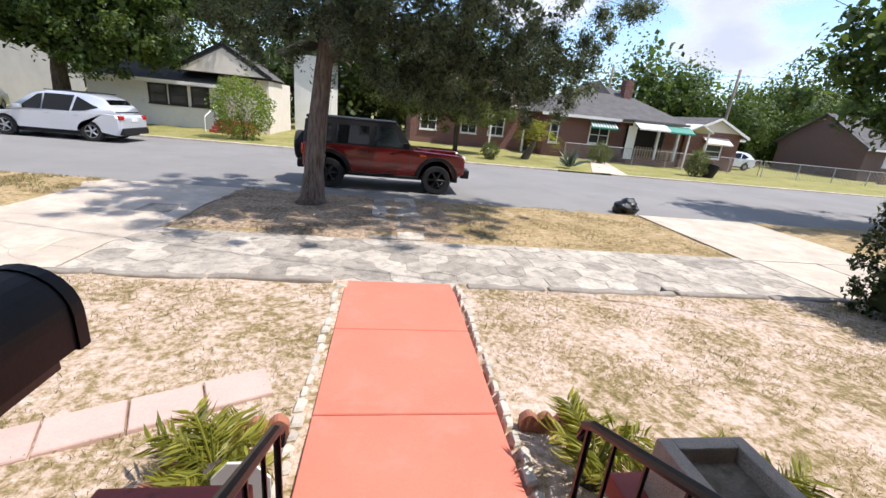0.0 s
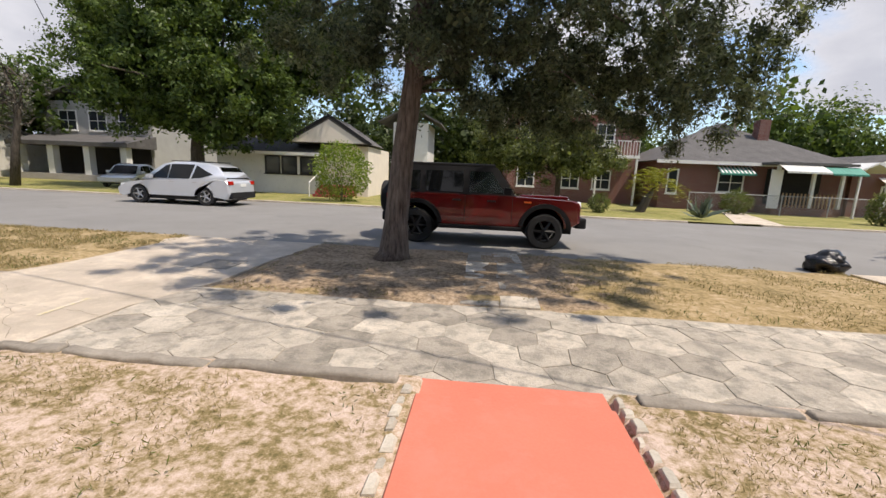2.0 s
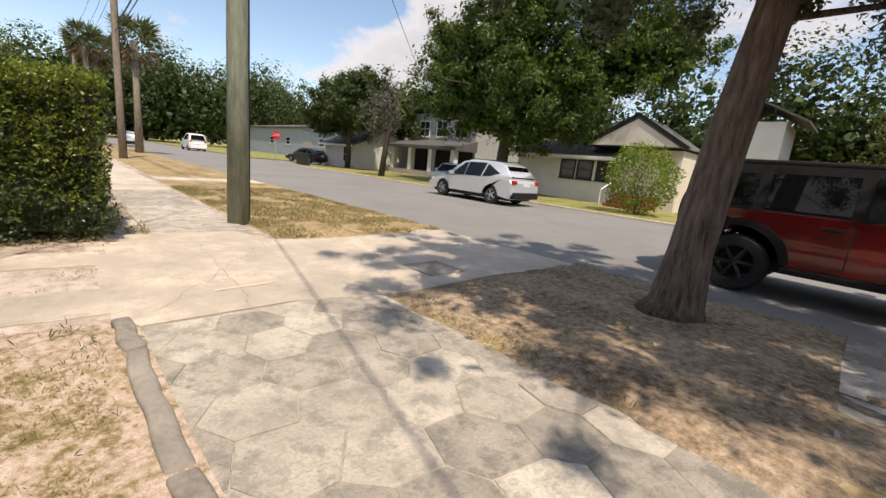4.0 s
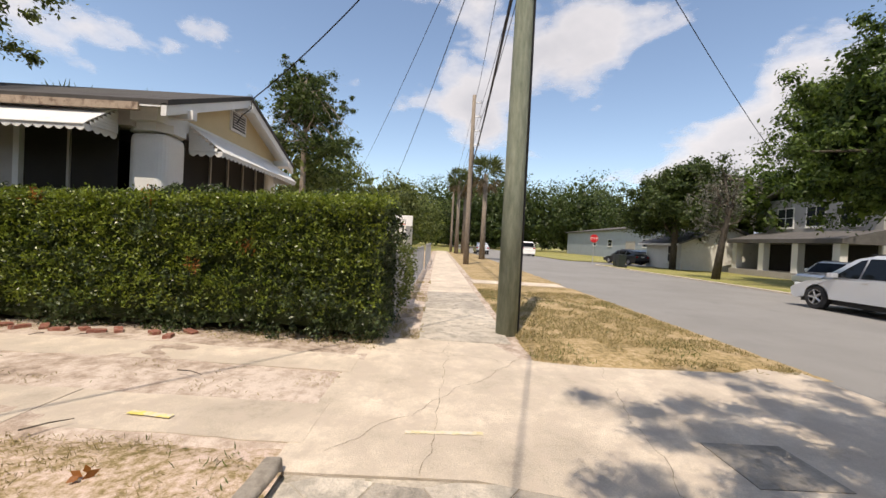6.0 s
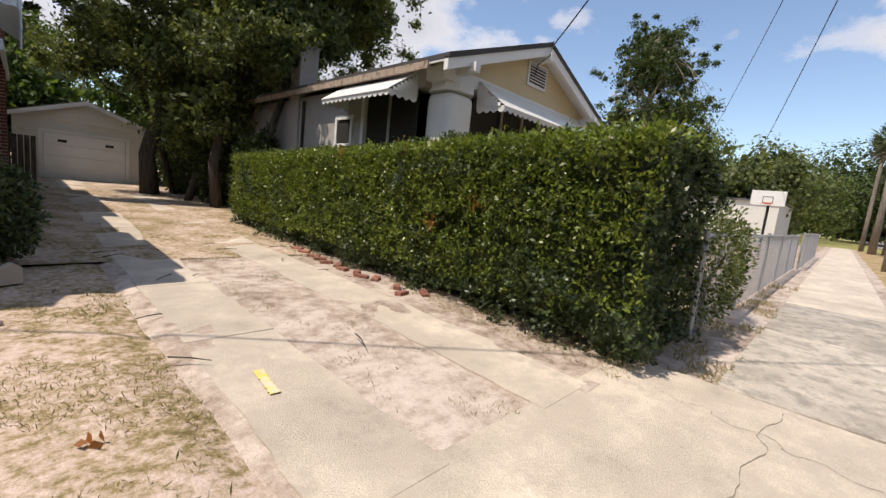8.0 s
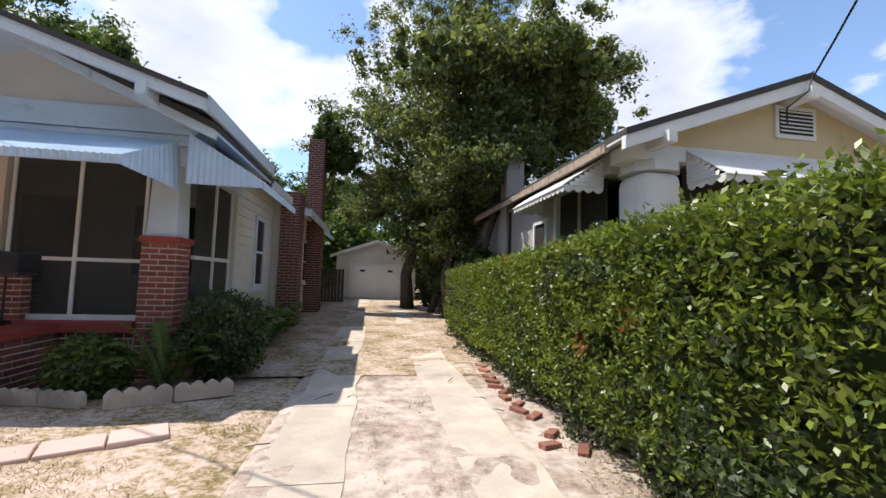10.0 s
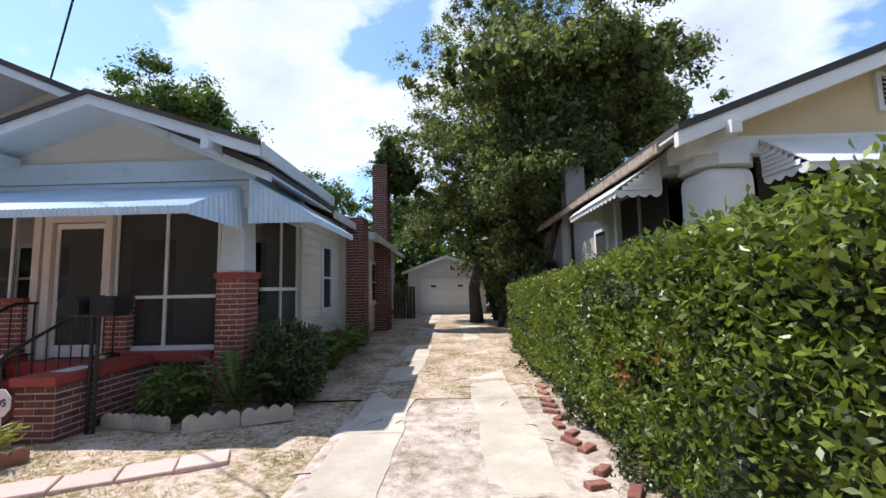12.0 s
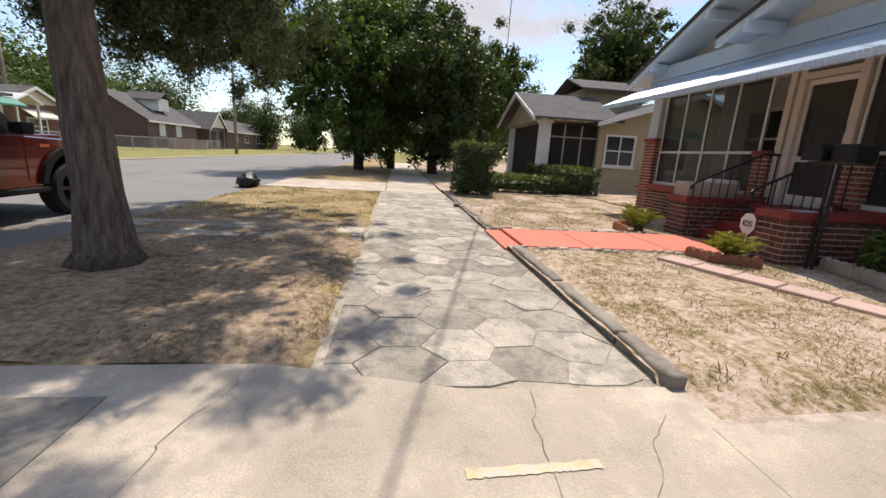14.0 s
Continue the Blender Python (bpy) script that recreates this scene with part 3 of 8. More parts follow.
def clipped_hedge(label, x0, x1, y0, y1, h, n, size, seed, leaf, toppers=0, z0=0.03, rough=0.10, tilt=0.0):
    """A hedge clipped to a box: twiggy core, leaves on its faces, young shoots on top."""
    rng = np.random.default_rng(seed)
    r = root("hedge", ((x0 + x1) / 2, (y0 + y1) / 2, z0), label, "hedge")
    cx, cy = (x0 + x1) / 2, (y0 + y1) / 2
    bm = boxes((x0 + 0.22, x1 - 0.22, y0 + 0.22, y1 - 0.22, z0 + 0.12, h - 0.22))
    bmesh.ops.subdivide_edges(bm, edges=list(bm.edges), cuts=10, use_grid_fill=True)
    for v in bm.verts:
        v.co += Vector([0.12 * noise.noise(v.co * 3 + Vector((k * 7, 0, 0))) for k in range(3)])
    part("core", bm, OAKDARK, r)
    pr = random.Random(seed)
    for _ in range(max(4, int((x1 - x0 + y1 - y0) * 2.2))):
        p = Vector((pr.uniform(x0 + 0.25, x1 - 0.25), pr.uniform(y0 + 0.2, y1 - 0.2), z0 - 0.02))
        part("stem", tube(bmesh.new(), limb_path(p, p + Vector((pr.uniform(-0.25, 0.25), pr.uniform(-0.25, 0.25), h * 0.6)), pr, 3), [0.022, 0.018, 0.014, 0.008], 5), DBARK, r)
    w, d = x1 - x0, y1 - y0
    areas = np.array([d * h, d * h, w * h, w * h, w * d * 1.1])
    n = n // 5
    side = rng.choice(5, n, p=areas / areas.sum())
    u, v, t = rng.random(n), rng.random(n), rng.random(n) ** 1.6
    dep = t * 0.32
    p, nrm = np.zeros((n, 3)), np.zeros((n, 3))
    for k in range(5):
        s = side == k
        if k < 2:
            sx = -1 if k == 0 else 1
            p[s] = np.stack([np.where(sx < 0, x0, x1) - sx * dep[s], y0 + u[s] * d, z0 + v[s] * (h - z0)], 1)
            nrm[s] = (sx, 0, 0)
        elif k < 4:
            sy = -1 if k == 2 else 1
            p[s] = np.stack([x0 + u[s] * w, np.where(sy < 0, y0, y1) - sy * dep[s], z0 + v[s] * (h - z0)], 1)
            nrm[s] = (0, sy, 0)
        else:
            p[s] = np.stack([x0 + u[s] * w, y0 + v[s] * d, h - dep[s]], 1)
            nrm[s] = (0, 0, 1)
    bulge = np.array([noise.noise((q[0] * 1.1, q[1] * 1.1, q[2] * 1.4 + seed)) + 0.8 * noise.noise((q[0] * 3.3, q[1] * 3.3, q[2] * 3.3)) for q in p])
    p += nrm * (bulge * rough)[:, None]
    # thin out by patches, so that dark hollows show, and pull in near the foot and the top edges
    hol = np.array([noise.noise((q[0] * 4.2 + 31, q[1] * 4.2, q[2] * 4.2)) for q in p])
    hol += 0.5 * np.array([noise.noise((q[0] * 1.7 + 3, q[1] * 1.7, q[2] * 1.9)) for q in p])
    ok = (hol > -0.04) | (rng.random(n) < 0.14)
    edge = np.clip((p[:, 2] - (h - 0.18)) / 0.18, 0, 1)
    for ax, c0 in ((0, cx), (1, cy)):
        p[:, ax] += (c0 - p[:, ax]) * (0.10 if ax == 0 else 0.02) * edge * (np.abs(nrm[:, 2]) < 0.5)
    p, nrm = p[ok], nrm[ok]
    # an old hedge leans: its top rises towards the street and away from the drive
    def lean_top(q):
        return q * np.stack([np.ones(len(q)), np.ones(len(q)), 1 + tilt * ((q[:, 1] - cy) / d * 0.14 - (q[:, 0] - cx) / w * 0.08 - 0.035)], 1) + np.outer(tilt * 0.26 * np.clip((q[:, 1] - cy - 1.1) / 3.0, 0, 1) * np.clip(q[:, 2] / h, 0, 1), (1, 0, 0))
    p = lean_top(p)
    k = 6
    out = unit(nrm + rng.normal(size=p.shape) * 0.55 + np.array((0, 0, 0.25)))
    tip = np.repeat(p + out * 0.02, k, axis=0)
    fan = unit(np.repeat(out, k, axis=0) * 0.55 + rng.normal(size=tip.shape) * 0.7)
    c = tip + fan * size * 0.62 - np.repeat(out, k, axis=0) * rng.uniform(0, 1.3, (len(tip), 1)) * size
    link_mesh("foliage", quads("foliage", leaf_cloud(c, np.repeat(out, k, axis=0) + fan * 0.3, size, rng, 0.5, 0.42)), leaf, r)
    if toppers:
        q = np.stack([rng.uniform(x0 - 0.05, x1 + 0.05, toppers), rng.uniform(y0, y1, toppers), h + rng.uniform(-0.14, 0.02, toppers)], 1)
        m2 = toppers // 2
        q[:m2, 0] = x1 + rng.uniform(-0.02, 0.10, m2)
        q[:m2, 2] = h - rng.random(m2) ** 1.7 * h * 0.8
        q = lean_top(q)
        c = np.repeat(q, 7, axis=0) + rng.normal(size=(toppers * 7, 3)) * 0.035
        link_mesh("young_growth", leaf_mesh("young_growth", c, size * 1.0, rng, 0.45, np.tile((0.15, 0.0, 0.6), (len(c), 1)), 0.5), HEDGETOP, r, "bright yellow-green young shoots")
    return r


# ---- trees ----
tree("tall old cedar with furrowed grey-brown bark on the verge", (-1.72, 9.15, 0), [(-1.77, 9.15, -0.02, 0.37), (-1.75, 9.15, 0.16, 0.262), (-1.72, 9.18, 0.7, 0.208), (-1.65, 9.26, 1.8, 0.186), (-1.52, 9.36, 3.1, 0.166), (-1.3, 9.1, 4.6, 0.14), (-1.0, 9.1, 7.0, 0.11), (-0.9, 9.1, 8.6, 0.04)],
     [((-1.7, 9.0, 4.5), (1.9, 2.2, 1.5)), ((0.5, 9.5, 3.9), (1.7, 1.8, 1.5)), ((2.2, 9.5, 3.3), (1.6, 1.4, 1.0)), ((3.6, 9.3, 3.05), (1.0, 1.0, 0.5)), ((4.3, 9.2, 4.3), (0.42, 0.5, 0.5)), ((3.5, 9.4, 4.7), (0.5, 0.6, 0.5)), ((0.9, 9.9, 2.9), (1.8, 1.2, 0.6)), ((-0.8, 9.0, 6.6), (2.1, 2.2, 1.7)), ((1.3, 9.2, 5.8), (1.6, 1.7, 1.2)), ((-2.8, 8.7, 3.3), (1.0, 1.0, 0.5)), ((-0.6, 7.9, 3.7), (1.4, 0.9, 0.7)), ((1.5, 7.4, 6.9), (3.6, 2.7, 1.3)), ((0.0, 7.7, 6.6), (1.8, 1.8, 1.2)), ((1.6, 7.2, 6.4), (2.2, 1.2, 0.8)), ((4.0, 7.6, 6.6), (1.9, 2.0, 1.0)), ((1.6, 9.8, 3.2), (2.0, 1.4, 0.8)), ((3.6, 9.5, 3.7), (1.3, 1.1, 0.7)), ((0.4, 10.0, 2.9), (1.4, 1.0, 0.5)), ((5.2, 9.6, 4.9), (0.8, 0.7, 0.5)), ((-1.6, 8.9, 3.7), (1.2, 1.0, 0.7)), ((-0.3, 9.3, 3.7), (1.3, 1.2, 0.8)), ((-2.6, 9.2, 4.0), (1.0, 1.0, 0.8)), ((2.4, 9.6, 4.2), (1.5, 1.2, 0.8))],
     CEDAR, JBARK, clumps=640, per=400, size=0.075, spread=0.19, limbs=70, seed=4, droop=0.07, flat=1.0, wide=0.32, bias=0.4, core=0.3, limb=0.22, low=0.55)
tree("broad oak with dense bright green crown", (-18.0, 26.5, 0), [(-18, 26.5, 0, 0.45), (-18, 26.5, 2.5, 0.36), (-17.6, 26.4, 5, 0.28), (-17.5, 26, 8, 0.12)],
     [((-18.5, 26, 7.5), (4.8, 4.2, 3.6)), ((-14.5, 25, 6.2), (3.2, 3, 2.4)), ((-20.8, 25, 5.6), (2.8, 2.8, 2.2)), ((-16.5, 25, 10.5), (3.2, 3, 2.4)), ((-13.2, 26, 4.2), (1.9, 2, 1.2)), ((-18, 24.8, 4.2), (2.6, 1.6, 1.2)), ((-12.6, 27.5, 7.6), (3.4, 3.0, 3.0)), ((-21.8, 26, 8.6), (2.8, 3.0, 3.0)), ((-15.6, 25, 3.5), (2.4, 1.5, 1.1)), ((-12.2, 26.5, 11.0), (2.6, 2.6, 2.0)), ((-23.2, 27, 9.0), (2.4, 2.6, 2.4)), ((-10.2, 29.0, 8.6), (3.0, 2.6, 2.8))],
     OAK, DBARK, clumps=640, per=190, size=0.2, spread=0.5, limbs=16, seed=5)
tree("half-bare tree hung with grey moss", (-25.7, 22.3, 0), [(-25.7, 22.3, 0, 0.24), (-25.4, 22.3, 2, 0.18), (-24.9, 22.3, 4, 0.13), (-25.3, 22.2, 6.2, 0.06)],
     [((-25.6, 22.3, 5.2), (1.7, 1.6, 1.4)), ((-26.4, 22.3, 3.6), (1.0, 1.0, 0.8))], MOSS, DBARK, clumps=60, per=40, size=0.14, spread=0.22, limbs=30, seed=6, droop=0.45, core=0)
tree("spreading dark green oak beside the side street", (-37.5, 26.5, 0), [(-37.5, 26.5, 0, 0.3), (-37.4, 26.5, 3, 0.24), (-37, 26.4, 6, 0.14)],
     [((-37.5, 26.5, 6.0), (4.4, 4, 2.6)), ((-39.5, 25.5, 4.6), (2.6, 2.6, 1.4)), ((-36.0, 27, 8.0), (2.4, 2.4, 1.6)), ((-34.2, 26.5, 4.6), (2.2, 2.4, 1.3))], OAKDARK, DBARK, clumps=240, per=150, size=0.24, spread=0.55, limbs=12, seed=7)
tree("light green tree behind the low white house", (-40, 34, 0), [(-40, 34, 0, 0.3), (-40, 34, 5, 0.15)], [((-38, 34, 6.2), (5.5, 4, 3))], OAK, DBARK, clumps=90, per=90, size=0.35, spread=0.7, limbs=6, seed=8)
tree("tall evergreen oak over the garage with open branches", (-6.55, -10.6, 0.2), [(-6.5, -10.6, 0.15, 0.28), (-6.4, -10.6, 1.6, 0.22), (-6.9, -10.6, 3.6, 0.2), (-7.6, -10.5, 6.5, 0.15), (-8.1, -10.4, 10.5, 0.1), (-8.2, -10.4, 15.0, 0.03)],
     [((-8.6, -10.4, 10.0), (4.6, 3.8, 3.8)), ((-5.4, -9.8, 7.0), (2.5, 2.3, 2.4)), ((-11.8, -10.2, 9.2), (2.7, 2.7, 2.6)), ((-8.2, -10.4, 13.8), (3.0, 2.8, 2.2)), ((-6.6, -6.6, 6.5), (2.0, 1.9, 1.1)), ((-8.6, -5.8, 7.0), (2.0, 1.7, 1.1)), ((-11.6, -10.0, 11.2), (1.8, 1.8, 1.6)), ((-10.8, -7.6, 6.6), (2.4, 2.0, 1.6)), ((-6.2, -9.0, 4.2), (1.5, 1.6, 1.1)), ((-9.0, -9.2, 5.6), (2.0, 1.8, 1.5)), ((-5.0, -10.4, 8.2), (1.0, 1.4, 1.2)), ((-10.2, -9.8, 11.0), (1.2, 1.4, 1.2))],
     OLIVE, DBARK, clumps=620, per=170, size=0.115, spread=0.30, limbs=110, seed=9, core=0.3, limb=0.3, bias=0.5)
tree("slender dark tree trunks with shade beside the driveway", (-7.5, -7.2, 0.15), [(-7.5, -7.2, 0.12, 0.17), (-7.4, -7.2, 1.5, 0.14), (-7.8, -7.3, 3.6, 0.1), (-8.0, -7.4, 6.2, 0.05)],
     [((-8.2, -7.6, 5.4), (2.6, 2.4, 1.8)), ((-7.3, -7.8, 3.0), (1.2, 1.6, 1.1)), ((-10.2, -6.6, 7.2), (2.6, 2.0, 1.4)), ((-7.2, -4.8, 7.4), (2.3, 1.7, 1.0)), ((-9.4, -4.4, 7.5), (2.0, 1.7, 1.0)), ((-10.6, -4.8, 7.7), (1.5, 1.6, 1.0)), ((-12.0, -8.0, 7.6), (2.4, 2.0, 2.0)), ((-7.6, -9.6, 2.6), (0.9, 1.2, 1.4)), ((-8.0, -8.4, 3.6), (0.8, 2.2, 1.4))], OLIVE, DBARK, clumps=430, per=150, size=0.14, spread=0.3, limbs=60, seed=10, limb=0.3, core=0.6)
for k, (x, y, tx, ty) in enumerate(((-7.2, -9.0, -8.4, -9.4), (-7.35, -11.2, -6.2, -11.6), (-7.7, -5.4, -8.6, -5.0))):
    tree("slim leaning dark trunk with leafy boughs over the driveway", (x, y, 0.2), [(x, y, 0.15, 0.13), (x + (tx - x) * 0.35, y, 1.7, 0.11), (tx, ty, 4.2, 0.08), (tx - 0.3, ty, 6.0, 0.03)],
         [((tx, ty, 5.2), (1.8, 1.7, 1.2)), ((tx + 1.2, ty + 0.4, 4.4), (1.3, 1.4, 0.8))], OLIVE, DBARK, clumps=110, per=150, size=0.12, spread=0.3, limbs=16, seed=320 + k, group="trees beside the driveway", core=0.5, limb=0.35)
tree("vine-covered bush growing over the brick chimney", (-3.05, -9.0, 0.2), [(-3.05, -9.0, 0.2, 0.06), (-3.1, -9.0, 3, 0.05), (-3.1, -9.0, 6.6, 0.03)], [((-3.3, -8.9, 6.6), (0.55, 0.5, 0.8)), ((-3.7, -9.3, 5.6), (0.8, 0.7, 0.6))], OAK, DBARK, clumps=34, per=110, size=0.14, spread=0.2, limbs=6, seed=11)
for k, (x, y, s) in enumerate(((19.0, 8.6, 1.3), (18.6, 4.3, 1.15), (24.0, 6.8, 1.5))):
    tree("dense dark tree with low hanging boughs by the pavement", (x, y, 0), [(x, y, 0, 0.3), (x, y, 2, 0.25), (x + 0.2, y, 4.5, 0.15)],
         [((x, y, 4.6 * s), (3.6 * s, 2.9 * s, 2.6 * s)), ((x - 1.6, y - 0.4, 3.0), (2.2, 1.8, 1.6)), ((x + 1, y, 6.8 * s), (2.8, 2.4, 1.9)), ((x - 2.4, y + 1.6 * (k != 1), 4.8 * s), (2.2, 2.4, 1.6)), ((x - 0.6, y, 1.7), (1.4, 1.3, 1.0))] + ([((14.2, 11.2, 5.4), (2.6, 2.2, 2.2)), ((14.6, 10.6, 3.2), (1.6, 1.5, 1.0))]  if k == 0 else []), (OAK, OAKDARK, OAK)[k], DBARK, clumps=320, per=120, size=0.2, spread=0.42, limbs=12, seed=20 + k, group="street trees", droop=0.2, core=0.35)
tree("olive-green rounded tree before the brick apartments", (4.0, 26.0, 0), [(4.0, 26, 0, 0.16), (4.0, 26, 1.6, 0.14), (4.2, 26, 3.6, 0.08)], [((3.8, 26, 3.3), (2.6, 2.2, 1.5)), ((5.6, 26, 2.7), (1.7, 1.6, 1.0)), ((2.1, 26, 2.8), (1.5, 1.5, 1.1)), ((0.6, 27, 3.4), (1.8, 1.5, 1.3))], OLIVE, DBARK, clumps=200, per=130, size=0.15, spread=0.38, limbs=14, seed=30)
tree("tall loblolly pine with rounded crown", (-45, -9, 0.4), [(-45, -9, 0.3, 0.4), (-45, -9, 7, 0.3), (-44.8, -9, 14, 0.15), (-44.8, -9, 18, 0.06)], [((-45, -9, 14.5), (4.6, 5.0, 3.2)), ((-44, -6.5, 10.5), (3.4, 3.4, 1.6)), ((-46, -10, 17.5), (3.4, 3.6, 2.0)), ((-45, -11.5, 10.5), (3, 2.5, 1.3))], OAKDARK, OLDPOLE, clumps=170, per=170, size=0.2, spread=0.42, limbs=60, seed=31)
for k, (x, y, z, rx, rz, lf) in enumerate(((5.5, -24, 8.2, 4.5, 2.4, OAK), (11, -22, 8.0, 4.5, 3.2, OAKDARK), (-2.0, -26, 7.2, 3.2, 1.8, OAK), (17, -20, 8.5, 5, 4, OAKDARK), (-13, -20, 5.0, 4, 3.0, OAKDARK), (-3.5, -19, 3.4, 3, 2.0, OAK), (-9.0, -18, 3.6, 3.4, 2.2, OAK), (8.6, -14.5, 10.2, 3.6, 2.6, OAK), (24, -9, 8.5, 5.0, 4.0, OAKDARK), (24, 0.5, 6.0, 3.5, 3.2, OAK))):
    tree("leafy green tree behind the houses", (x, y, 0.4), [(x, y, 0.3, 0.3), (x, y, z * 0.6, 0.2), (x, y, z, 0.08)], [((x, y, z), (rx, 3.4, rz)), ((x + 1.5, y, z - 1.5), (rx * 0.7, 3, rz * 0.6))], lf, DBARK, clumps=150, per=150, size=0.21, spread=0.5, limbs=14, seed=40 + k, group="trees behind the houses")


def far_woods(label, x0, x1, y0, y1, h, n, seed, leaf=OAKDARK):
    """A stand of crowns, each of many rounded leafy boughs."""
    rng = np.random.default_rng(seed)
    v = []
    for _ in range(n):
        hh = h * rng.uniform(0.55, 1.1)
        c = np.array((rng.uniform(x0, x1), rng.uniform(y0, y1), hh * 0.55))
        r = np.array((hh * 0.36, hh * 0.36, hh * 0.42))
        m, per = 26, 95
        b = c + unit(rng.normal(size=(m, 3))) * r * rng.uniform(0.5, 1.0, (m, 1))
        br = hh * rng.uniform(0.09, 0.19, m)
        d = unit(rng.normal(size=(m * per, 3)))
        rep = np.repeat(np.arange(m), per)
        p = b[rep] + d * br[rep][:, None] * rng.uniform(0.35, 1.08, (m * per, 1)) ** 0.5
        v.append(leaf_cloud(p, d + unit(b[rep] - c) * 0.5 + np.array((0, 0, 0.3)), h * 0.024, rng, 0.7, 0.62))
        q = c + unit(rng.normal(size=(700, 3))) * r * rng.uniform(0, 0.85, (700, 1))
        q[:260, 2] *= rng.uniform(0.1, 1, 260)
        v.append(leaf_cloud(q, unit(rng.normal(size=(700, 3))), h * 0.05, rng, 0.75, 0.3))
    tagged(link_mesh("far_trees", quads("far_trees", np.concatenate(v)), leaf), label, "trees", kind="stuff")


far_woods("distant green trees behind the brick bungalow", 14, 75, 50, 64, 15, 32, 51, OAK)
far_woods("dense trees behind the houses across the street", -40, 12, 44, 56, 13, 28, 52)
far_woods("trees at the street's western end", -150, -50, 62, 92, 16, 44, 53)
far_woods("trees beyond the western pavement", -130, -48, -40, 4, 15, 44, 54, OLIVE)
far_woods("trees past the street's western bend", -165, -114, -4, 74, 24, 50, 59)
far_woods("trees at the street's eastern end", 60, 150, -20, 60, 14, 38, 55)
far_woods("trees behind the yards", -45, 60, -52, -40, 9, 34, 56)
far_woods("trees over the far end of the street", -190, -150, -10, 30, 17, 16, 57)
far_woods("trees across the street to the east", 36, 62, 40, 52, 9, 12, 58, OAK)

# ---- hedges and shrubs ----
clipped_hedge("tall clipped glossy green hedge with yellow-green shoots along the driveway", -8.55, -7.0, -4.2, 5.0, 1.93, 190000, 0.05, 60, HEDGELEAF, 7500, rough=0.24, tilt=1.0)
clipped_hedge("low clipped green hedge before the tan house", 8.3, 11.8, -1.0, 0.7, 1.0, 16000, 0.07, 61, HEDGELEAF, 700)
clipped_hedge("small square clipped bush by the pavement", 6.3, 7.6, 3.4, 4.6, 1.6, 13000, 0.07, 62, HEDGELEAF, 260)
clipped_hedge("low uneven green hedge along the lawn's edge", 7.9, 8.9, 0.6, 3.3, 0.62, 8000, 0.07, 63, HEDGELEAF, 400)
shrub("round dark green bush by the house corner", (-3.15, -0.25, 0.62), (0.55, 0.6, 0.6), HEDGELEAF, 9000, 0.06, 64, "bush", "bush")
shrub("loose grey-green bush before the brick pier", (-1.95, 0.45, 0.36), (0.42, 0.34, 0.36), FERN, 2400, 0.07, 65, "bush", "bush")
for k, (x, y, z, rx, ry, rz) in enumerate(((-8.05, -5.6, 1.2, 0.6, 0.9, 1.3), (-8.0, -8.4, 1.5, 0.75, 1.3, 1.6), (-7.75, -11.6, 1.7, 0.7, 1.4, 1.8), (-8.3, -14.2, 2.0, 1.0, 1.2, 2.2))):
    shrub("tall dark tangled bush in the shade beside the driveway", (x, y, z), (rx, ry, rz), OAKDARK, 7000, 0.11, 300 + k, "bush", "bush", "bushes beside the driveway")
shrub("bright green shrub beside red steps", (-7.4, 22.6, 1.5), (1.5, 1.4, 1.5), LIME, 4600, 0.13, 66)
shrub("small grey-green shrub on the far grass", (5.6, 23.2, 0.5), (0.5, 0.5, 0.5), OLIVE, 1600, 0.09, 67)
shrub("rounded olive shrub by the chain-link fence", (14.2, 27.0, 0.7), (0.8, 0.7, 0.7), OLIVE, 2500, 0.1, 68)
shrub("wild bush tangled in the chain-link fence", (-9.6, 4.85, 0.75), (1.3, 0.4, 0.75), OLIVE, 5200, 0.06, 69)
for k, (x, y) in enumerate(((-2.9, -1.4), (-3.2, -2.2), (-3.0, -3.2), (-3.1, -4.3), (-2.7, 0.3))):
    rng, r = np.random.default_rng(70 + k), root("fern", (x, y, 0.05), "arching green fern fronds at the house's foot", "fern", "ferns along the house")
    for f in range(26):
        a, ln, rise = rng.uniform(0, 6.28), rng.uniform(0.35, 0.7), rng.uniform(0.4, 0.8)
        along, side = Vector((math.cos(a), math.sin(a), 0)), Vector((math.sin(a), -math.cos(a), 0))
        bm = bmesh.new()
        rib = [bm.verts.new(Vector((x, y, 0.06 + rise * math.sin(t * 2.0))) + along * ln * t) for t in np.linspace(0.05, 1, 19)]
        for i, (p, q) in enumerate(zip(rib, rib[1:])):
            w = 0.115 * math.sin(math.pi * min(1.0, 0.12 + 0.9 * (1 - i / 19)))
            for k2 in (1, -1):
                tip = (p.co + q.co) / 2 + side * k2 * w + along * 0.03 + Vector((0, 0, rng.uniform(-0.03, 0.01)))
                m2 = p.co.lerp(tip, 0.6) + along * 0.012
                bm.faces.new((p, q, bm.verts.new(tip), bm.verts.new(m2 - along * 0.02)))
        part("frond", bm, FERN, r)


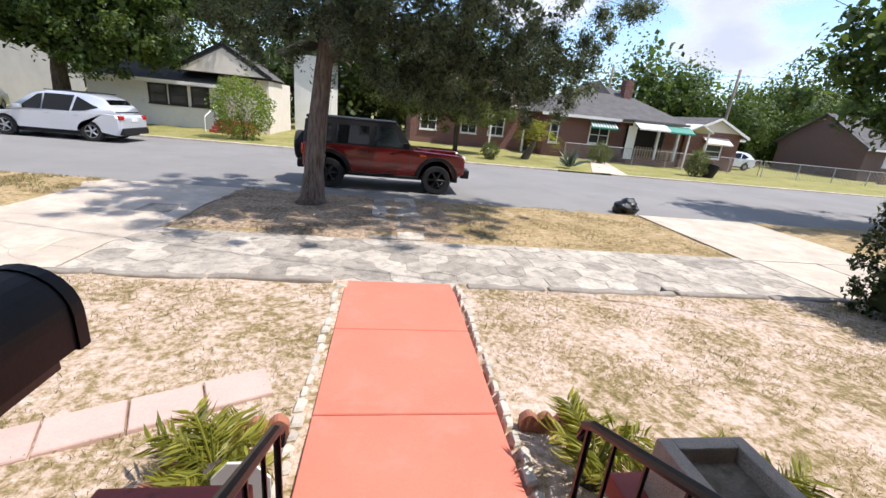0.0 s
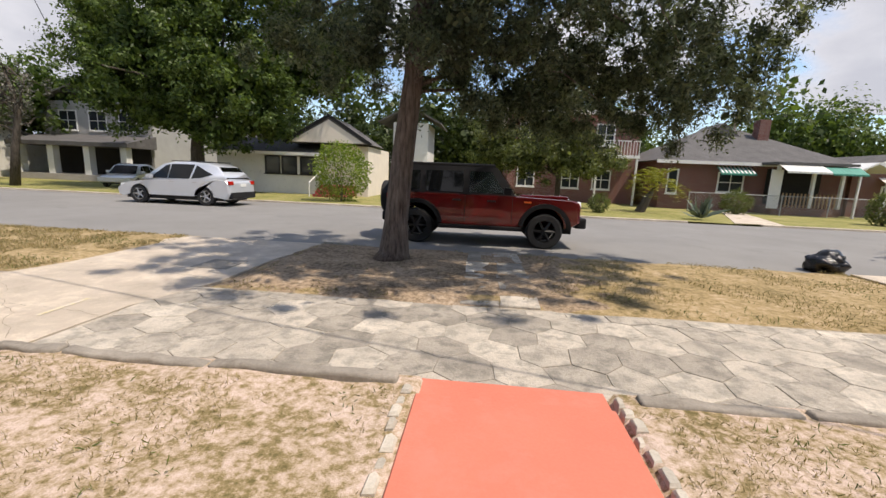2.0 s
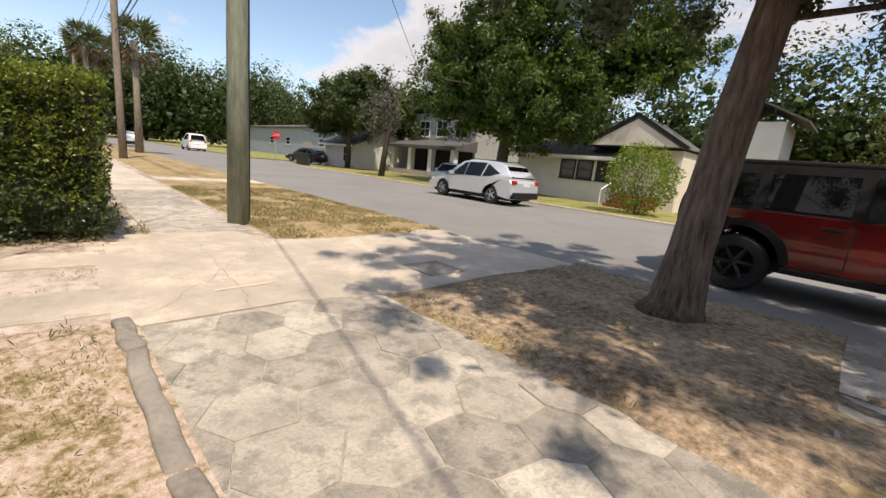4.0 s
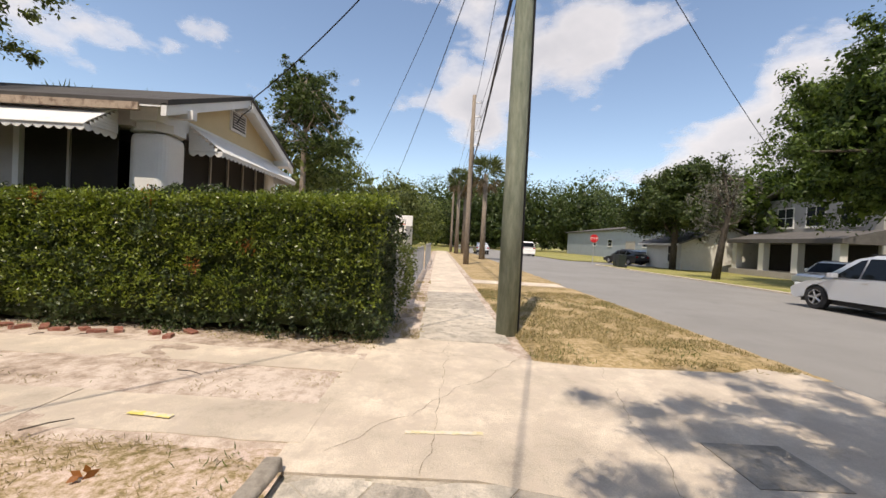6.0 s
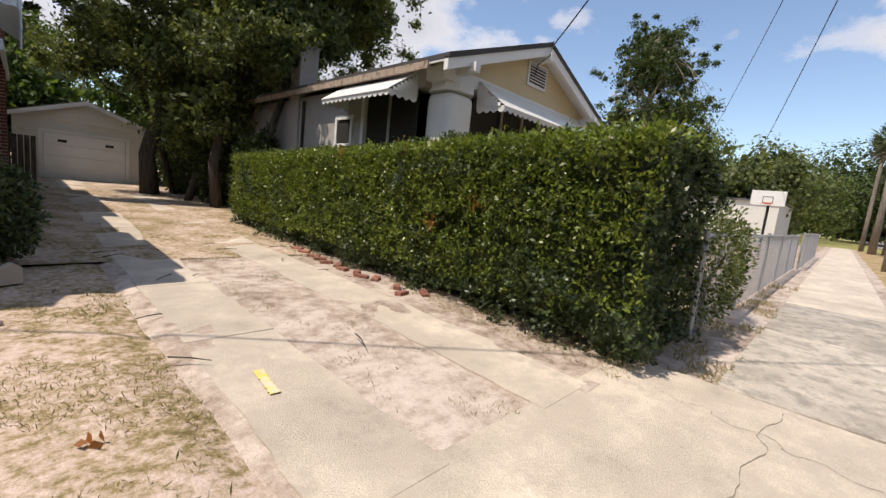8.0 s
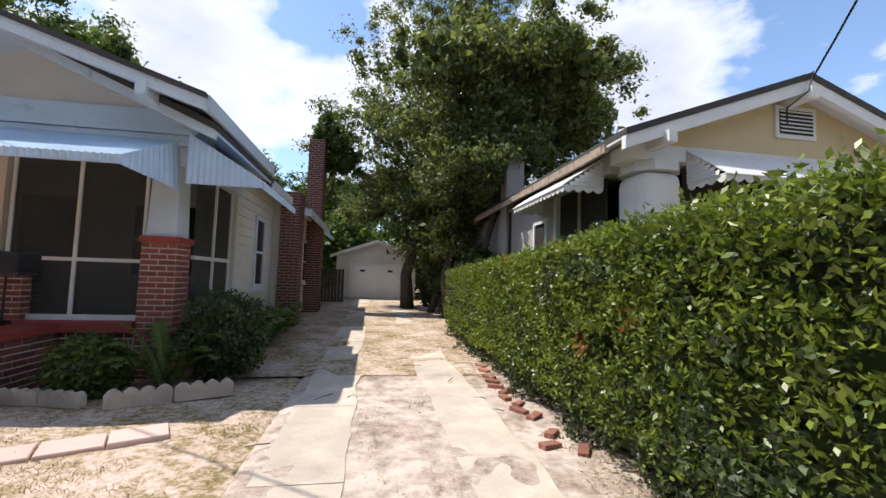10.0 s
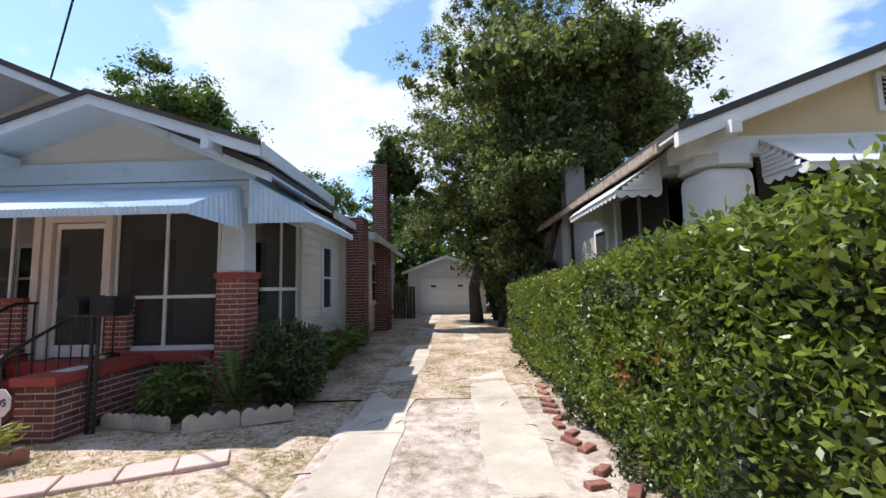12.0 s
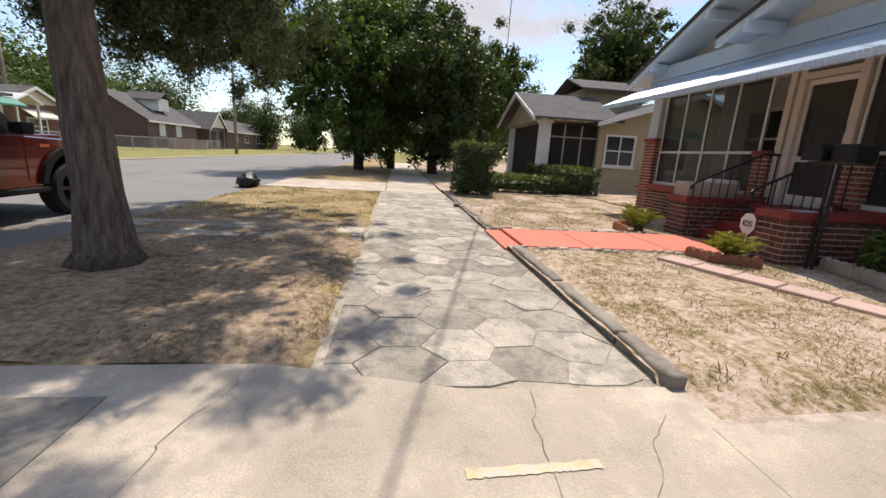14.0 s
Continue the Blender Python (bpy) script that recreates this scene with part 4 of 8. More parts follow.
def palm(label, x, y, h, seed, fr=1.6):
    rng = np.random.default_rng(seed)
    r = root("palm_tree", (x, y, 0), label, "palm tree", "cabbage palms")
    bm = tube(bmesh.new(), [(x, y, 0), (x + 0.1, y, h * 0.5), (x, y, h)], [0.28, 0.2, 0.22], 9)
    part("trunk", bm, OLDPOLE, r, smooth=True)
    for nm, mat_, n, lo, hi in (("crown", PALMLEAF, 46, -0.5, 1.2), ("dead_skirt", DEADPALM, 16, -1.3, -0.6)):
        c, d = [], []
        for _ in range(n):
            a, e = rng.uniform(0, 6.28), rng.uniform(lo, hi)
            dv = np.array((math.cos(a) * math.cos(e), math.sin(a) * math.cos(e), math.sin(e)))
            tip = np.array((x, y, h)) + dv * fr * rng.uniform(0.5, 0.8)
            for _ in range(18):
                c.append(tip - dv * 0.1)
                d.append(unit((dv + rng.normal(size=3) * 0.55 + np.array((0, 0, -0.25)))[None])[0])
        link_mesh(nm, leaf_mesh(nm, np.array(c), fr * 0.55, rng, 0.09, np.array(d), 0.93), mat_, r)


for k, (x, y, h) in enumerate(((-38.0, 9.6, 7.6), (-52, 7.9, 9.0), (-53.5, 8.8, 8.6), (-55, 0.5, 7.0), (-24, -10, 6.6), (-21.5, -12, 6.2))):
    palm("cabbage palm with a shaggy fan-leaved head", x, y, h, 80 + k)


# ---- brickwork ----
BRICKS = {}


def brick_mesh(w, h, deep):
    key = (round(w, 3), round(h, 3))
    if key not in BRICKS:
        bm = boxes((-w / 2, w / 2, -deep, 0, -h / 2, h / 2))
        bmesh.ops.bevel(bm, geom=[e for e in bm.edges if all(v.co.y > -0.001 for v in e.verts)], offset=0.004, segments=1, affect="EDGES")
        me = bpy.data.meshes.new("brick")
        bmesh.ops.recalc_face_normals(bm, faces=bm.faces)
        bm.to_mesh(me)
        bm.free()
        BRICKS[key] = me
    return BRICKS[key]


def brick_block(name, parent, x0, x1, y0, y1, z0, z1, faces, material, label=""):
    """A brick pier: a mortar core with running-bond bricks on the faces named ('+y', '-x', '+x')."""
    core = part(name, boxes((x0 + 0.006, x1 - 0.006, y0 + 0.006, y1 - 0.006, z0, z1)), MORTAR, parent, label)
    rng = random.Random(int(100 * (x0 + y0)))
    n = max(1, round((z1 - z0) / 0.077))
    ch = (z1 - z0) / n
    for f in faces:
        ln = (x1 - x0) if f[1] == "y" else (y1 - y0)
        k = max(1, round(ln / 0.215))
        bw = ln / k
        for i in range(n):
            cuts = [0.0] + [bw * (j + (0.5 if i % 2 else 1.0)) for j in range(k if i % 2 else k - 1)] + [ln]
            for a, b in zip(cuts, cuts[1:]):
                me = brick_mesh(b - a - 0.018, ch - 0.019, 0.03)
                if not me.materials:
                    me.materials.append(None)
                ob = new("brick", me)
                ob.material_slots[0].link = "OBJECT"
                ob.material_slots[0].material = material
                c, z, pr = (a + b) / 2, z0 + ch * (i + 0.5), 0.006 + rng.uniform(-0.002, 0.003)
                ob.matrix_basis = {"+y": pose(x0 + c, y1 + pr, z), "-y": pose(x0 + c, y0 - pr, z, 0, 0, 180), "-x": pose(x0 - pr, y0 + c, z, 0, 0, 90), "+x": pose(x1 + pr, y0 + c, z, 0, 0, -90)}[f]
                ob.parent = core
    return core


def gable_roof(bm, xa, za, half, slope, y0, y1, th=0.09):
    """Two slopes that meet over x = xa at the height za, as solid slabs."""
    for s in (-1, 1):
        p = [(xa, y0, za), (xa + s * half, y0, za - slope * half), (xa + s * half, y0, za - slope * half - th), (xa, y0, za - th)]
        prism(p, (0, y1 - y0, 0), bm)
    return bm


def rake(bm, xa, za, x1, slope, y0, y1, drop=0.02, h=0.17):
    """A board along a gable's sloping edge from the apex to x1."""
    z1 = za - slope * abs(x1 - xa)
    return prism([(xa, y0, za - drop), (x1, y0, z1 - drop), (x1, y0, z1 - drop - h), (xa, y0, za - drop - h)], (0, y1 - y0, 0), bm)


def window(parent, plane, at, a0, a1, z0, z1, trim=WHITE, bars=1, glass=None, name="window", depth=0.05):
    """A framed sash window on a wall. plane: 'y+', 'y-', 'x+' or 'x-' at the coordinate at."""
    s = 1 if plane[1] == "+" else -1
    def bx(bm, u0, u1, w0, w1, d0, d1):
        lo, hi = sorted((at + s * d0, at + s * d1))
        return box(bm, u0, u1, lo, hi, w0, w1) if plane[0] == "y" else box(bm, lo, hi, u0, u1, w0, w1)
    f, m = 0.09, (z0 + z1) / 2
    w = part(name, bx(bmesh.new(), a0 + f, a1 - f, z0 + f, z1 - f, 0.0, depth * 0.35), glass or WINGLASS, parent)
    for nm, *q in (("jamb", a0, a0 + f, z0, z1), ("jamb", a1 - f, a1, z0, z1), ("head", a0 + f, a1 - f, z1 - f, z1), ("bottom_rail", a0 + f, a1 - f, z0, z0 + f)):
        part(nm, bx(bmesh.new(), *q, 0.0, depth), trim, w)
    part("meeting_rail", bx(bmesh.new(), a0 + f, a1 - f, m - 0.025, m + 0.025, 0, depth * 0.7), trim, w)
    for i in range(1, bars):
        c = a0 + (a1 - a0) * i / bars
        part("muntin", bx(bmesh.new(), c - 0.025, c + 0.025, z0 + f, z1 - f, 0, depth * 0.72), trim, w)
    part("sill", bx(bmesh.new(), a0 - 0.05, a1 + 0.05, z0 - 0.06, z0, 0, depth * 1.7), trim, w)
    return w


def awning(name, parent, p0, p1, out, drop, material, label="", ribs=0.075, amp=0.012, scallop=0.0):
    """A ribbed metal awning hung from the line p0-p1, reaching out by the vector out and down by drop."""
    p0, p1, out = Vector(p0), Vector(p1), Vector(out)
    ln = (p1 - p0).length
    n = int(ln / ribs * 4)
    nrm = Vector((0, 0, 1))
    def fn(u, v):
        q = p0.lerp(p1, u) + out * v - Vector((0, 0, drop * v))
        return q + nrm * amp * math.sin(2 * math.pi * u * ln / ribs)
    a = part(name, sheet(fn, n, 3, (0, 0, 0.008)), material, parent, label)
    def edge(u, v):
        q = p0.lerp(p1, u) + out - Vector((0, 0, drop))
        w = 0.10 + scallop * abs(math.sin(math.pi * u * ln / (ribs * 1.6)))
        return q + out.normalized() * (0.004 + amp * math.sin(2 * math.pi * u * ln / ribs)) - Vector((0, 0, w * v))
    part("valance", sheet(edge, n, 1, out.normalized() * 0.008), material, a)
    return a


# ---- the white bungalow with the screened porch ----
H = root("bungalow", (1.2, -5.0, 0.0), "white bungalow with brick piers, screened porch and pale blue awnings", "house")
PY, FLOOR = -0.30, 0.69
X0, X1 = -2.55, 5.0
part("foundation", boxes((X0 + 0.05, X1 - 0.05, -16.0, PY - 0.12, -0.02, FLOOR - 0.06)), DARKBRICK, H)
part("porch_floor", boxes((X0 + 0.02, X1 - 0.02, -2.42, PY + 0.02, FLOOR - 0.058, FLOOR)), REDPAINT, H, "dark red painted porch floor")
brick_block("porch_base", H, -1.98, -0.62, PY - 0.14, PY - 0.02, 0.0, FLOOR - 0.05, ("+y",), DARKBRICK)
brick_block("porch_base", H, 1.0, 4.42, PY - 0.14, PY - 0.02, 0.0, FLOOR - 0.05, ("+y",), DARKBRICK)
brick_block("porch_base", H, X0 + 0.02, X0 + 0.14, -2.4, PY - 0.6, 0.0, FLOOR - 0.05, ("-x",), DARKBRICK)
for a0, a1, y0, y1 in ((-1.98, -0.62, PY - 0.16, PY + 0.06), (0.92, 4.42, PY - 0.16, PY + 0.06), (X0 - 0.04, X0 + 0.16, -2.4, PY - 0.55)):
    part("ledge", bevelled(boxes((a0, a1, y0, y1, FLOOR - 0.05, FLOOR + 0.10)), 0.012), REDPAINT, H, "red painted ledge")
# corner piers with red caps and tapered posts
for a0, a1 in ((-2.44, -2.0), (4.43, 4.87)):
    brick_block("pier", H, a0, a1, PY - 0.44, PY, 0.0, 1.86, ("+y", "-x", "+x"), BRICK, "red brick corner pier")
    part("pier_cap", bevelled(boxes((a0 - 0.03, a1 + 0.03, PY - 0.47, PY + 0.03, 1.86, 1.95)), 0.01), REDPAINT, H, "red painted pier cap")
    m, d = (a0 + a1) / 2, 0.2
    bm = bmesh.new()
    lo = [bm.verts.new((m + sx * 0.19, PY - 0.22 + sy * 0.19, 1.95)) for sx, sy in ((-1, -1), (1, -1), (1, 1), (-1, 1))]
    hi = [bm.verts.new((m + sx * 0.165, PY - 0.22 + sy * 0.165, 3.1)) for sx, sy in ((-1, -1), (1, -1), (1, 1), (-1, 1))]
    bm.faces.new(lo[::-1])
    bm.faces.new(hi)
    for i in range(4):
        bm.faces.new((lo[i], lo[(i + 1) % 4], hi[(i + 1) % 4], hi[i]))
    part("post", bm, BLUETRIM, H, "pale blue tapered post")
# short door piers
for a0, a1 in ((-0.64, -0.28), (0.98, 1.34)):
    brick_block("pier", H, a0, a1, PY - 0.34, PY, FLOOR + 0.10, 1.55, ("+y", "-x"), BRICK)
    part("pier_cap", bevelled(boxes((a0 - 0.02, a1 + 0.02, PY - 0.36, PY + 0.02, 1.55, 1.63)), 0.01), REDPAINT, H)
# screens: dark mesh with white bars
def screen_bay(a0, a1, z0, z1, posts, rail, cut=None):
    part("screen", boxes((a0, a1, PY - 0.17, PY - 0.165, z0, z1)), SCREEN, H, "grey insect screen")
    for p in posts:
        part("mullion", boxes((p - 0.022, p + 0.022, PY - 0.19, PY - 0.14, z0, z1)), WHITE, H)
    part("screen_rail", boxes((a0, a1, PY - 0.192, PY - 0.135, rail - 0.025, rail + 0.025)), WHITE, H)
    part("screen_sill", boxes((a0, a1, PY - 0.21, PY - 0.10, z0, z0 + 0.07)), WHITE, H)
screen_bay(-1.98, -0.30, FLOOR + 0.10, 3.0, (-1.95, -1.12, -0.33), 1.60)
screen_bay(1.34, 4.42, FLOOR + 0.10, 3.0, (1.37, 2.12, 2.88, 3.64, 4.39), 1.60)
part("screen", boxes((X0 + 0.13, X0 + 0.135, -2.38, PY - 0.56, FLOOR + 0.10, 3.0)), SCREEN, H)
for y in (-2.36, -1.6):
    part("mullion", boxes((X0 + 0.10, X0 + 0.15, y - 0.022, y + 0.022, FLOOR + 0.10, 3.0)), WHITE, H)
part("screen_rail", boxes((X0 + 0.09, X0 + 0.155, -2.38, -0.86, 1.66, 1.72)), WHITE, H)
part("screen_sill", boxes((X0 + 0.06, X0 + 0.17, -2.38, -0.86, FLOOR + 0.10, FLOOR + 0.17)), WHITE, H)
# the screen door and its frame
DR = part("door_frame", boxes((-0.28, -0.16, PY - 0.22, PY - 0.08, FLOOR, 3.0), (0.68, 0.80, PY - 0.22, PY - 0.08, FLOOR, 3.0), (0.86, 0.98, PY - 0.22, PY - 0.08, FLOOR, 3.0), (-0.16, 0.68, PY - 0.22, PY - 0.08, 2.80, 2.9)), CREAM, H, "peeling white door frame")
part("screen_door", boxes((-0.15, -0.09, PY - 0.19, PY - 0.15, FLOOR + 0.02, 2.78), (0.61, 0.67, PY - 0.19, PY - 0.15, FLOOR + 0.02, 2.78), (-0.09, 0.61, PY - 0.19, PY - 0.15, FLOOR + 0.02, FLOOR + 0.2), (-0.09, 0.61, PY - 0.19, PY - 0.15, 1.45, 1.54), (-0.09, 0.61, PY - 0.19, PY - 0.15, 2.7, 2.78)), WHITE, DR, "white screen door")
part("door_screen", boxes((-0.09, 0.61, PY - 0.175, PY - 0.17, FLOOR + 0.2, 2.7)), SCREEN, DR)
part("latch", bevelled(boxes((-0.14, -0.08, PY - 0.15, PY - 0.10, 1.88, 2.02)), 0.01), BLACKMETAL, DR)
# front wall of the house behind the porch, side walls, inside
part("wall", boxes((X0 + 0.06, X1 - 0.06, -2.6, -2.42, FLOOR - 0.06, 3.5)), SIDING, H)
window(H, "y+", -2.42, -1.9, -0.7, 1.3, 2.75, bars=2)
window(H, "y+", -2.42, 2.2, 4.0, 1.3, 2.75, bars=3)
# the door is near-black: the shade of the doorway is in its colour
part("front_door", boxes((0.1, 1.0, -2.42, -2.38, FLOOR, 2.75)), ROOMSHADE, H)
part("wall", boxes((X0 + 0.06, X0 + 0.2, -16.0, -2.6, FLOOR - 0.06, 3.45)), SIDING, H, "white side wall")
for k in range(14):
    part("siding_board", boxes((X0 + 0.035, X0 + 0.06, -5.0, -2.42, FLOOR + 0.02 + k * 0.19, FLOOR + 0.195 + k * 0.19)), SIDING, H)
part("wall", boxes((X1 - 0.2, X1 - 0.06, -16.0, -2.6, FLOOR - 0.06, 3.45)), SIDING, H)
part("wall", boxes((X0 + 0.2, X1 - 0.2, -16.0, -15.85, FLOOR - 0.06, 3.45)), SIDING, H)
window(H, "x-", X0 + 0.035, -4.4, -3.6, 1.15, 2.75, trim=BLUETRIM)
window(H, "x-", X0 - 0.28, -8.6, -7.7, 1.2, 2.6, trim=WHITE)
part("bay_wall", boxes((X0 - 0.28, X0 + 0.05, -10.5, -5.3, FLOOR - 0.4, 3.4)), CREAM, H, "cream bump-out wall")
# porch beam and gables
part("beam", boxes((X0 - 0.02, X1 + 0.02, PY - 0.45, PY - 0.05, 2.95, 3.22)), BLUETRIM, H, "pale blue porch beam")
part("beam", boxes((X0 - 0.02, X0 + 0.4, -2.6, PY - 0.45, 2.95, 3.42)), BLUETRIM, H)
for z, t in ((3.22, 0.05), (3.30, 0.03), (3.38, 0.06)):
    part("beam_moulding", boxes((X0 - 0.05, X1 + 0.05, PY - 0.45, PY - 0.03 + t, z, z + 0.07)), BLUETRIM, H)
SA, SZ, SS, SH = -0.45, 4.58, 0.335, 2.48     # small gable: apex x, apex z, slope, half width
BA, BZ, BS, BH = 1.30, 5.30, 0.43, 4.25      # main gable
part("gable_wall", prism([(SA - 2.1, PY - 0.4, 3.44), (SA + 2.1, PY - 0.4, 3.44), (SA + 2.1, PY - 0.4, SZ - SS * 2.1 - 0.1), (SA, PY - 0.4, SZ - 0.1), (SA - 2.1, PY - 0.4, SZ - SS * 2.1 - 0.1)], (0, 0.3, 0)), CREAM, H, "cream stucco gable")
part("gable_wall", prism([(X0, PY - 0.75, 3.44), (X1, PY - 0.75, 3.44), (X1, PY - 0.75, BZ - BS * 3.7 - 0.1), (BA, PY - 0.75, BZ - 0.1), (X0, PY - 0.75, BZ - BS * 3.85 - 0.1)], (0, 0.25, 0)), CREAM, H)
part("gable_band", boxes((X0, X1, PY - 0.5, PY - 0.02, 3.45, 3.72)), BLUETRIM, H)
part("roof", gable_roof(bmesh.new(), BA, BZ, BH, BS, -16.4, 0.09), DARKROOF, H, "dark shingle main roof")
part("porch_roof", gable_roof(bmesh.new(), SA, SZ, SH, SS, -3.2, 0.39, 0.07), DARKROOF, H)
for s in (-1, 1):
    part("soffit", prism([(SA, -3.0, SZ - 0.072), (SA + s * SH, -3.0, SZ - 0.072 - SS * SH), (SA + s * SH, -3.0, SZ - 0.11 - SS * SH), (SA, -3.0, SZ - 0.11)], (0, 3.28, 0)), BLUETRIM, H)
    part("soffit", prism([(BA, -3.0, BZ - 0.092), (BA + s * BH, -3.0, BZ - 0.092 - BS * BH), (BA + s * BH, -3.0, BZ - 0.13 - BS * BH), (BA, -3.0, BZ - 0.13)], (0, 2.98, 0)), BLUETRIM, H)
    part("rake_board", rake(bmesh.new(), SA, SZ, SA + s * SH, SS, 0.28, 0.36, 0.05), BLUETRIM, H, "pale blue rake board")
    part("rake_board", rake(bmesh.new(), BA, BZ, BA + s * BH, BS, -0.02, 0.06, 0.05), BLUETRIM, H)
part("fascia", boxes((SA - SH - 0.02, SA - SH + 0.04, -3.2, 0.3, SZ - SS * SH - 0.2, SZ - SS * SH - 0.0)), BLUETRIM, H)
part("fascia", boxes((BA - BH - 0.03, BA - BH + 0.03, -16.3, -3.2, BZ - BS * BH - 0.2, BZ - BS * BH - 0.03)), BLUETRIM, H)
for x in (SA - 1.75, SA + 1.75):
    z = SZ - SS * abs(x - SA)
    part("bracket", bevelled(boxes((x - 0.06, x + 0.06, -0.35, 0.42, z - 0.36, z - 0.17)), 0.01), BLUETRIM, H)
for x in (BA + 1.5, BA + 3.2):
    z = BZ - BS * abs(x - BA)
    part("bracket", bevelled(boxes((x - 0.06, x + 0.06, -0.6, 0.1, z - 0.38, z - 0.19)), 0.01), BLUETRIM, H)
# side bump-out with its own little roof, and the two brick chimneys
bm = bmesh.new()
prism([(X0 - 0.75, -10.8, 3.30), (X0 + 1.5, -10.8, 4.15), (X0 + 1.5, -10.8, 4.06), (X0 - 0.75, -10.8, 3.20)], (0, 5.0, 0), bm)
part("side_roof", bm, DARKROOF, H)
part("fascia", boxes((X0 - 0.80, X0 - 0.74, -10.8, -5.8, 3.1, 3.30)), BLUETRIM, H)
part("fascia", prism([(X0 - 0.75, -5.82, 3.28), (X0 + 1.5, -5.82, 4.13), (X0 + 1.5, -5.82, 3.93), (X0 - 0.75, -5.82, 3.08)], (0, 0.06, 0)), BLUETRIM, H)
def joined_bricks(x0, x1, y0, y1, z0, z1):
    bm, n = bmesh.new(), round((z1 - z0) / 0.077)
    for i in range(n):
        z = z0 + i * (z1 - z0) / n
        for f in range(2):
            a0, a1 = (x0, x1) if f == 0 else (y0, y1)
            a = a0 - (0.11 if i % 2 else 0)
            while a < a1 - 0.02:
                u0, u1 = max(a, a0), min(a + 0.205, a1)
                if f == 0:
                    box(bm, u0, u1, y1 - 0.02, y1 + 0.006, z, z + 0.064)
                else:
                    box(bm, x0 - 0.006, x0 + 0.02, u0, u1, z, z + 0.064)
                a += 0.217
    return bm
for x0, x1, y0, y1, z1 in ((-3.18, -2.7, -5.75, -5.15, 3.62), (-3.3, -2.78, -9.2, -8.4, 6.1)):
    c = part("chimney", boxes((x0 + 0.004, x1, y0, y1 - 0.004, 0.0, z1)), MORTAR, H, "dark red brick chimney")
    part("brickwork", joined_bricks(x0, x1, y0, y1, 0.0, z1), DARKBRICK, c)
# awnings
awning("front_awning", H, (-2.36, PY - 0.02, 3.30), (X1 + 0.05, PY - 0.02, 3.30), (0, 1.3, 0), 0.58, AWNBLUE, "pale blue corrugated metal awning")
bm = bmesh.new()
def flank(u, v):
    a = Vector((-2.36, PY - 0.02, 3.30)).lerp(Vector((-2.36, 0.98, 2.72)), u)
    b = Vector((-2.44, PY + 0.02, 2.58)).lerp(Vector((-2.36, 1.0, 2.62)), u)
    return a.lerp(b, v) + Vector((0.01 * math.sin(u * 70), 0, 0))
part("awning_flank", sheet(flank, 40, 4, (0.006, 0, 0)), AWNBLUE, H)
awning("side_awning", H, (X0 - 0.02, -2.35, 3.36), (X0 - 0.02, -0.1, 3.36), (-1.0, 0, 0), 0.62, AWNBLUE)
def flank2(u, v):
    a = Vector((X0 - 0.02, -0.1, 3.36)).lerp(Vector((X0 - 1.0, -0.1, 2.76)), u)
    b = Vector((X0 - 0.02, -0.1, 2.66)).lerp(Vector((X0 - 1.0, -0.1, 2.66)), u)
    return a.lerp(b, v) + Vector((0, 0.01 * math.sin(u * 80), 0))
part("awning_flank", sheet(flank2, 44, 4, (0, 0.006, 0)), AWNBLUE, H)
# steps with brick cheeks
for k in range(4):
    z1, y1 = FLOOR - 0.165 * (k + 0.0) - 0.0, 0.0 + 0.30 * k
    part("step", bevelled(boxes((-0.6, 0.82, PY - 0.1, y1 + 0.02, 0.0 if k == 3 else z1 - 0.17, z1 - (0.0 if k else 0.002))), 0.012), REDPAINT, H, "red painted step")
for a0, a1 in ((-1.14, -0.61), (0.83, 1.38)):
    brick_block("cheek", H, a0 + 0.03, a1 - 0.03, PY, 1.22, 0.0, 0.64, ("+y", "-x"), DARKBRICK, "dark brick cheek wall of the steps")
    part("cheek_cap", bevelled(boxes((a0, a1, PY - 0.0, 1.26, 0.64, 0.745)), 0.012), REDPAINT, H, "dark red cap")


def railing(name, x, label):
    """An iron stair rail with a sloping handrail and balusters."""
    r = root(name, (x, 0.7, 0.1), label, "railing", "stair railings")
    top = lambda y: 1.55 - 0.46 * (y - 0.05) if y > 0.05 else 1.55
    part("handrail", tube(bmesh.new(), [(x, PY + 0.05, 1.55), (x, 0.05, 1.55), (x, 0.4, top(0.4)), (x, 0.9, top(0.9)), (x, 1.24, top(1.24)), (x, 1.30, top(1.30) - 0.02), (x, 1.31, top(1.31) - 0.09)], [0.022] * 7, 8), BLACKMETAL, r)
    low = lambda y: max(0.2, 0.80 - 0.50 * max(0, y - 0.02))
    part("bottom_rail", tube(bmesh.new(), [(x, PY + 0.05, 0.80), (x, 0.02, 0.80), (x, 1.26, low(1.26))], [0.012] * 3, 6), BLACKMETAL, r)
    for k in range(10):
        y = PY + 0.08 + k * 0.165
        end = k in (0, 9)
        part("baluster", bar((x, y, (0.05 if k == 9 else FLOOR) if end else low(y)), (x, y, top(y)), 0.014 if end else 0.009, 6), BLACKMETAL, r)


railing("stair_railing", -0.52, "black wrought-iron stair rail beside the steps")
railing("stair_railing", 0.70, "black wrought-iron stair rail beside the steps")


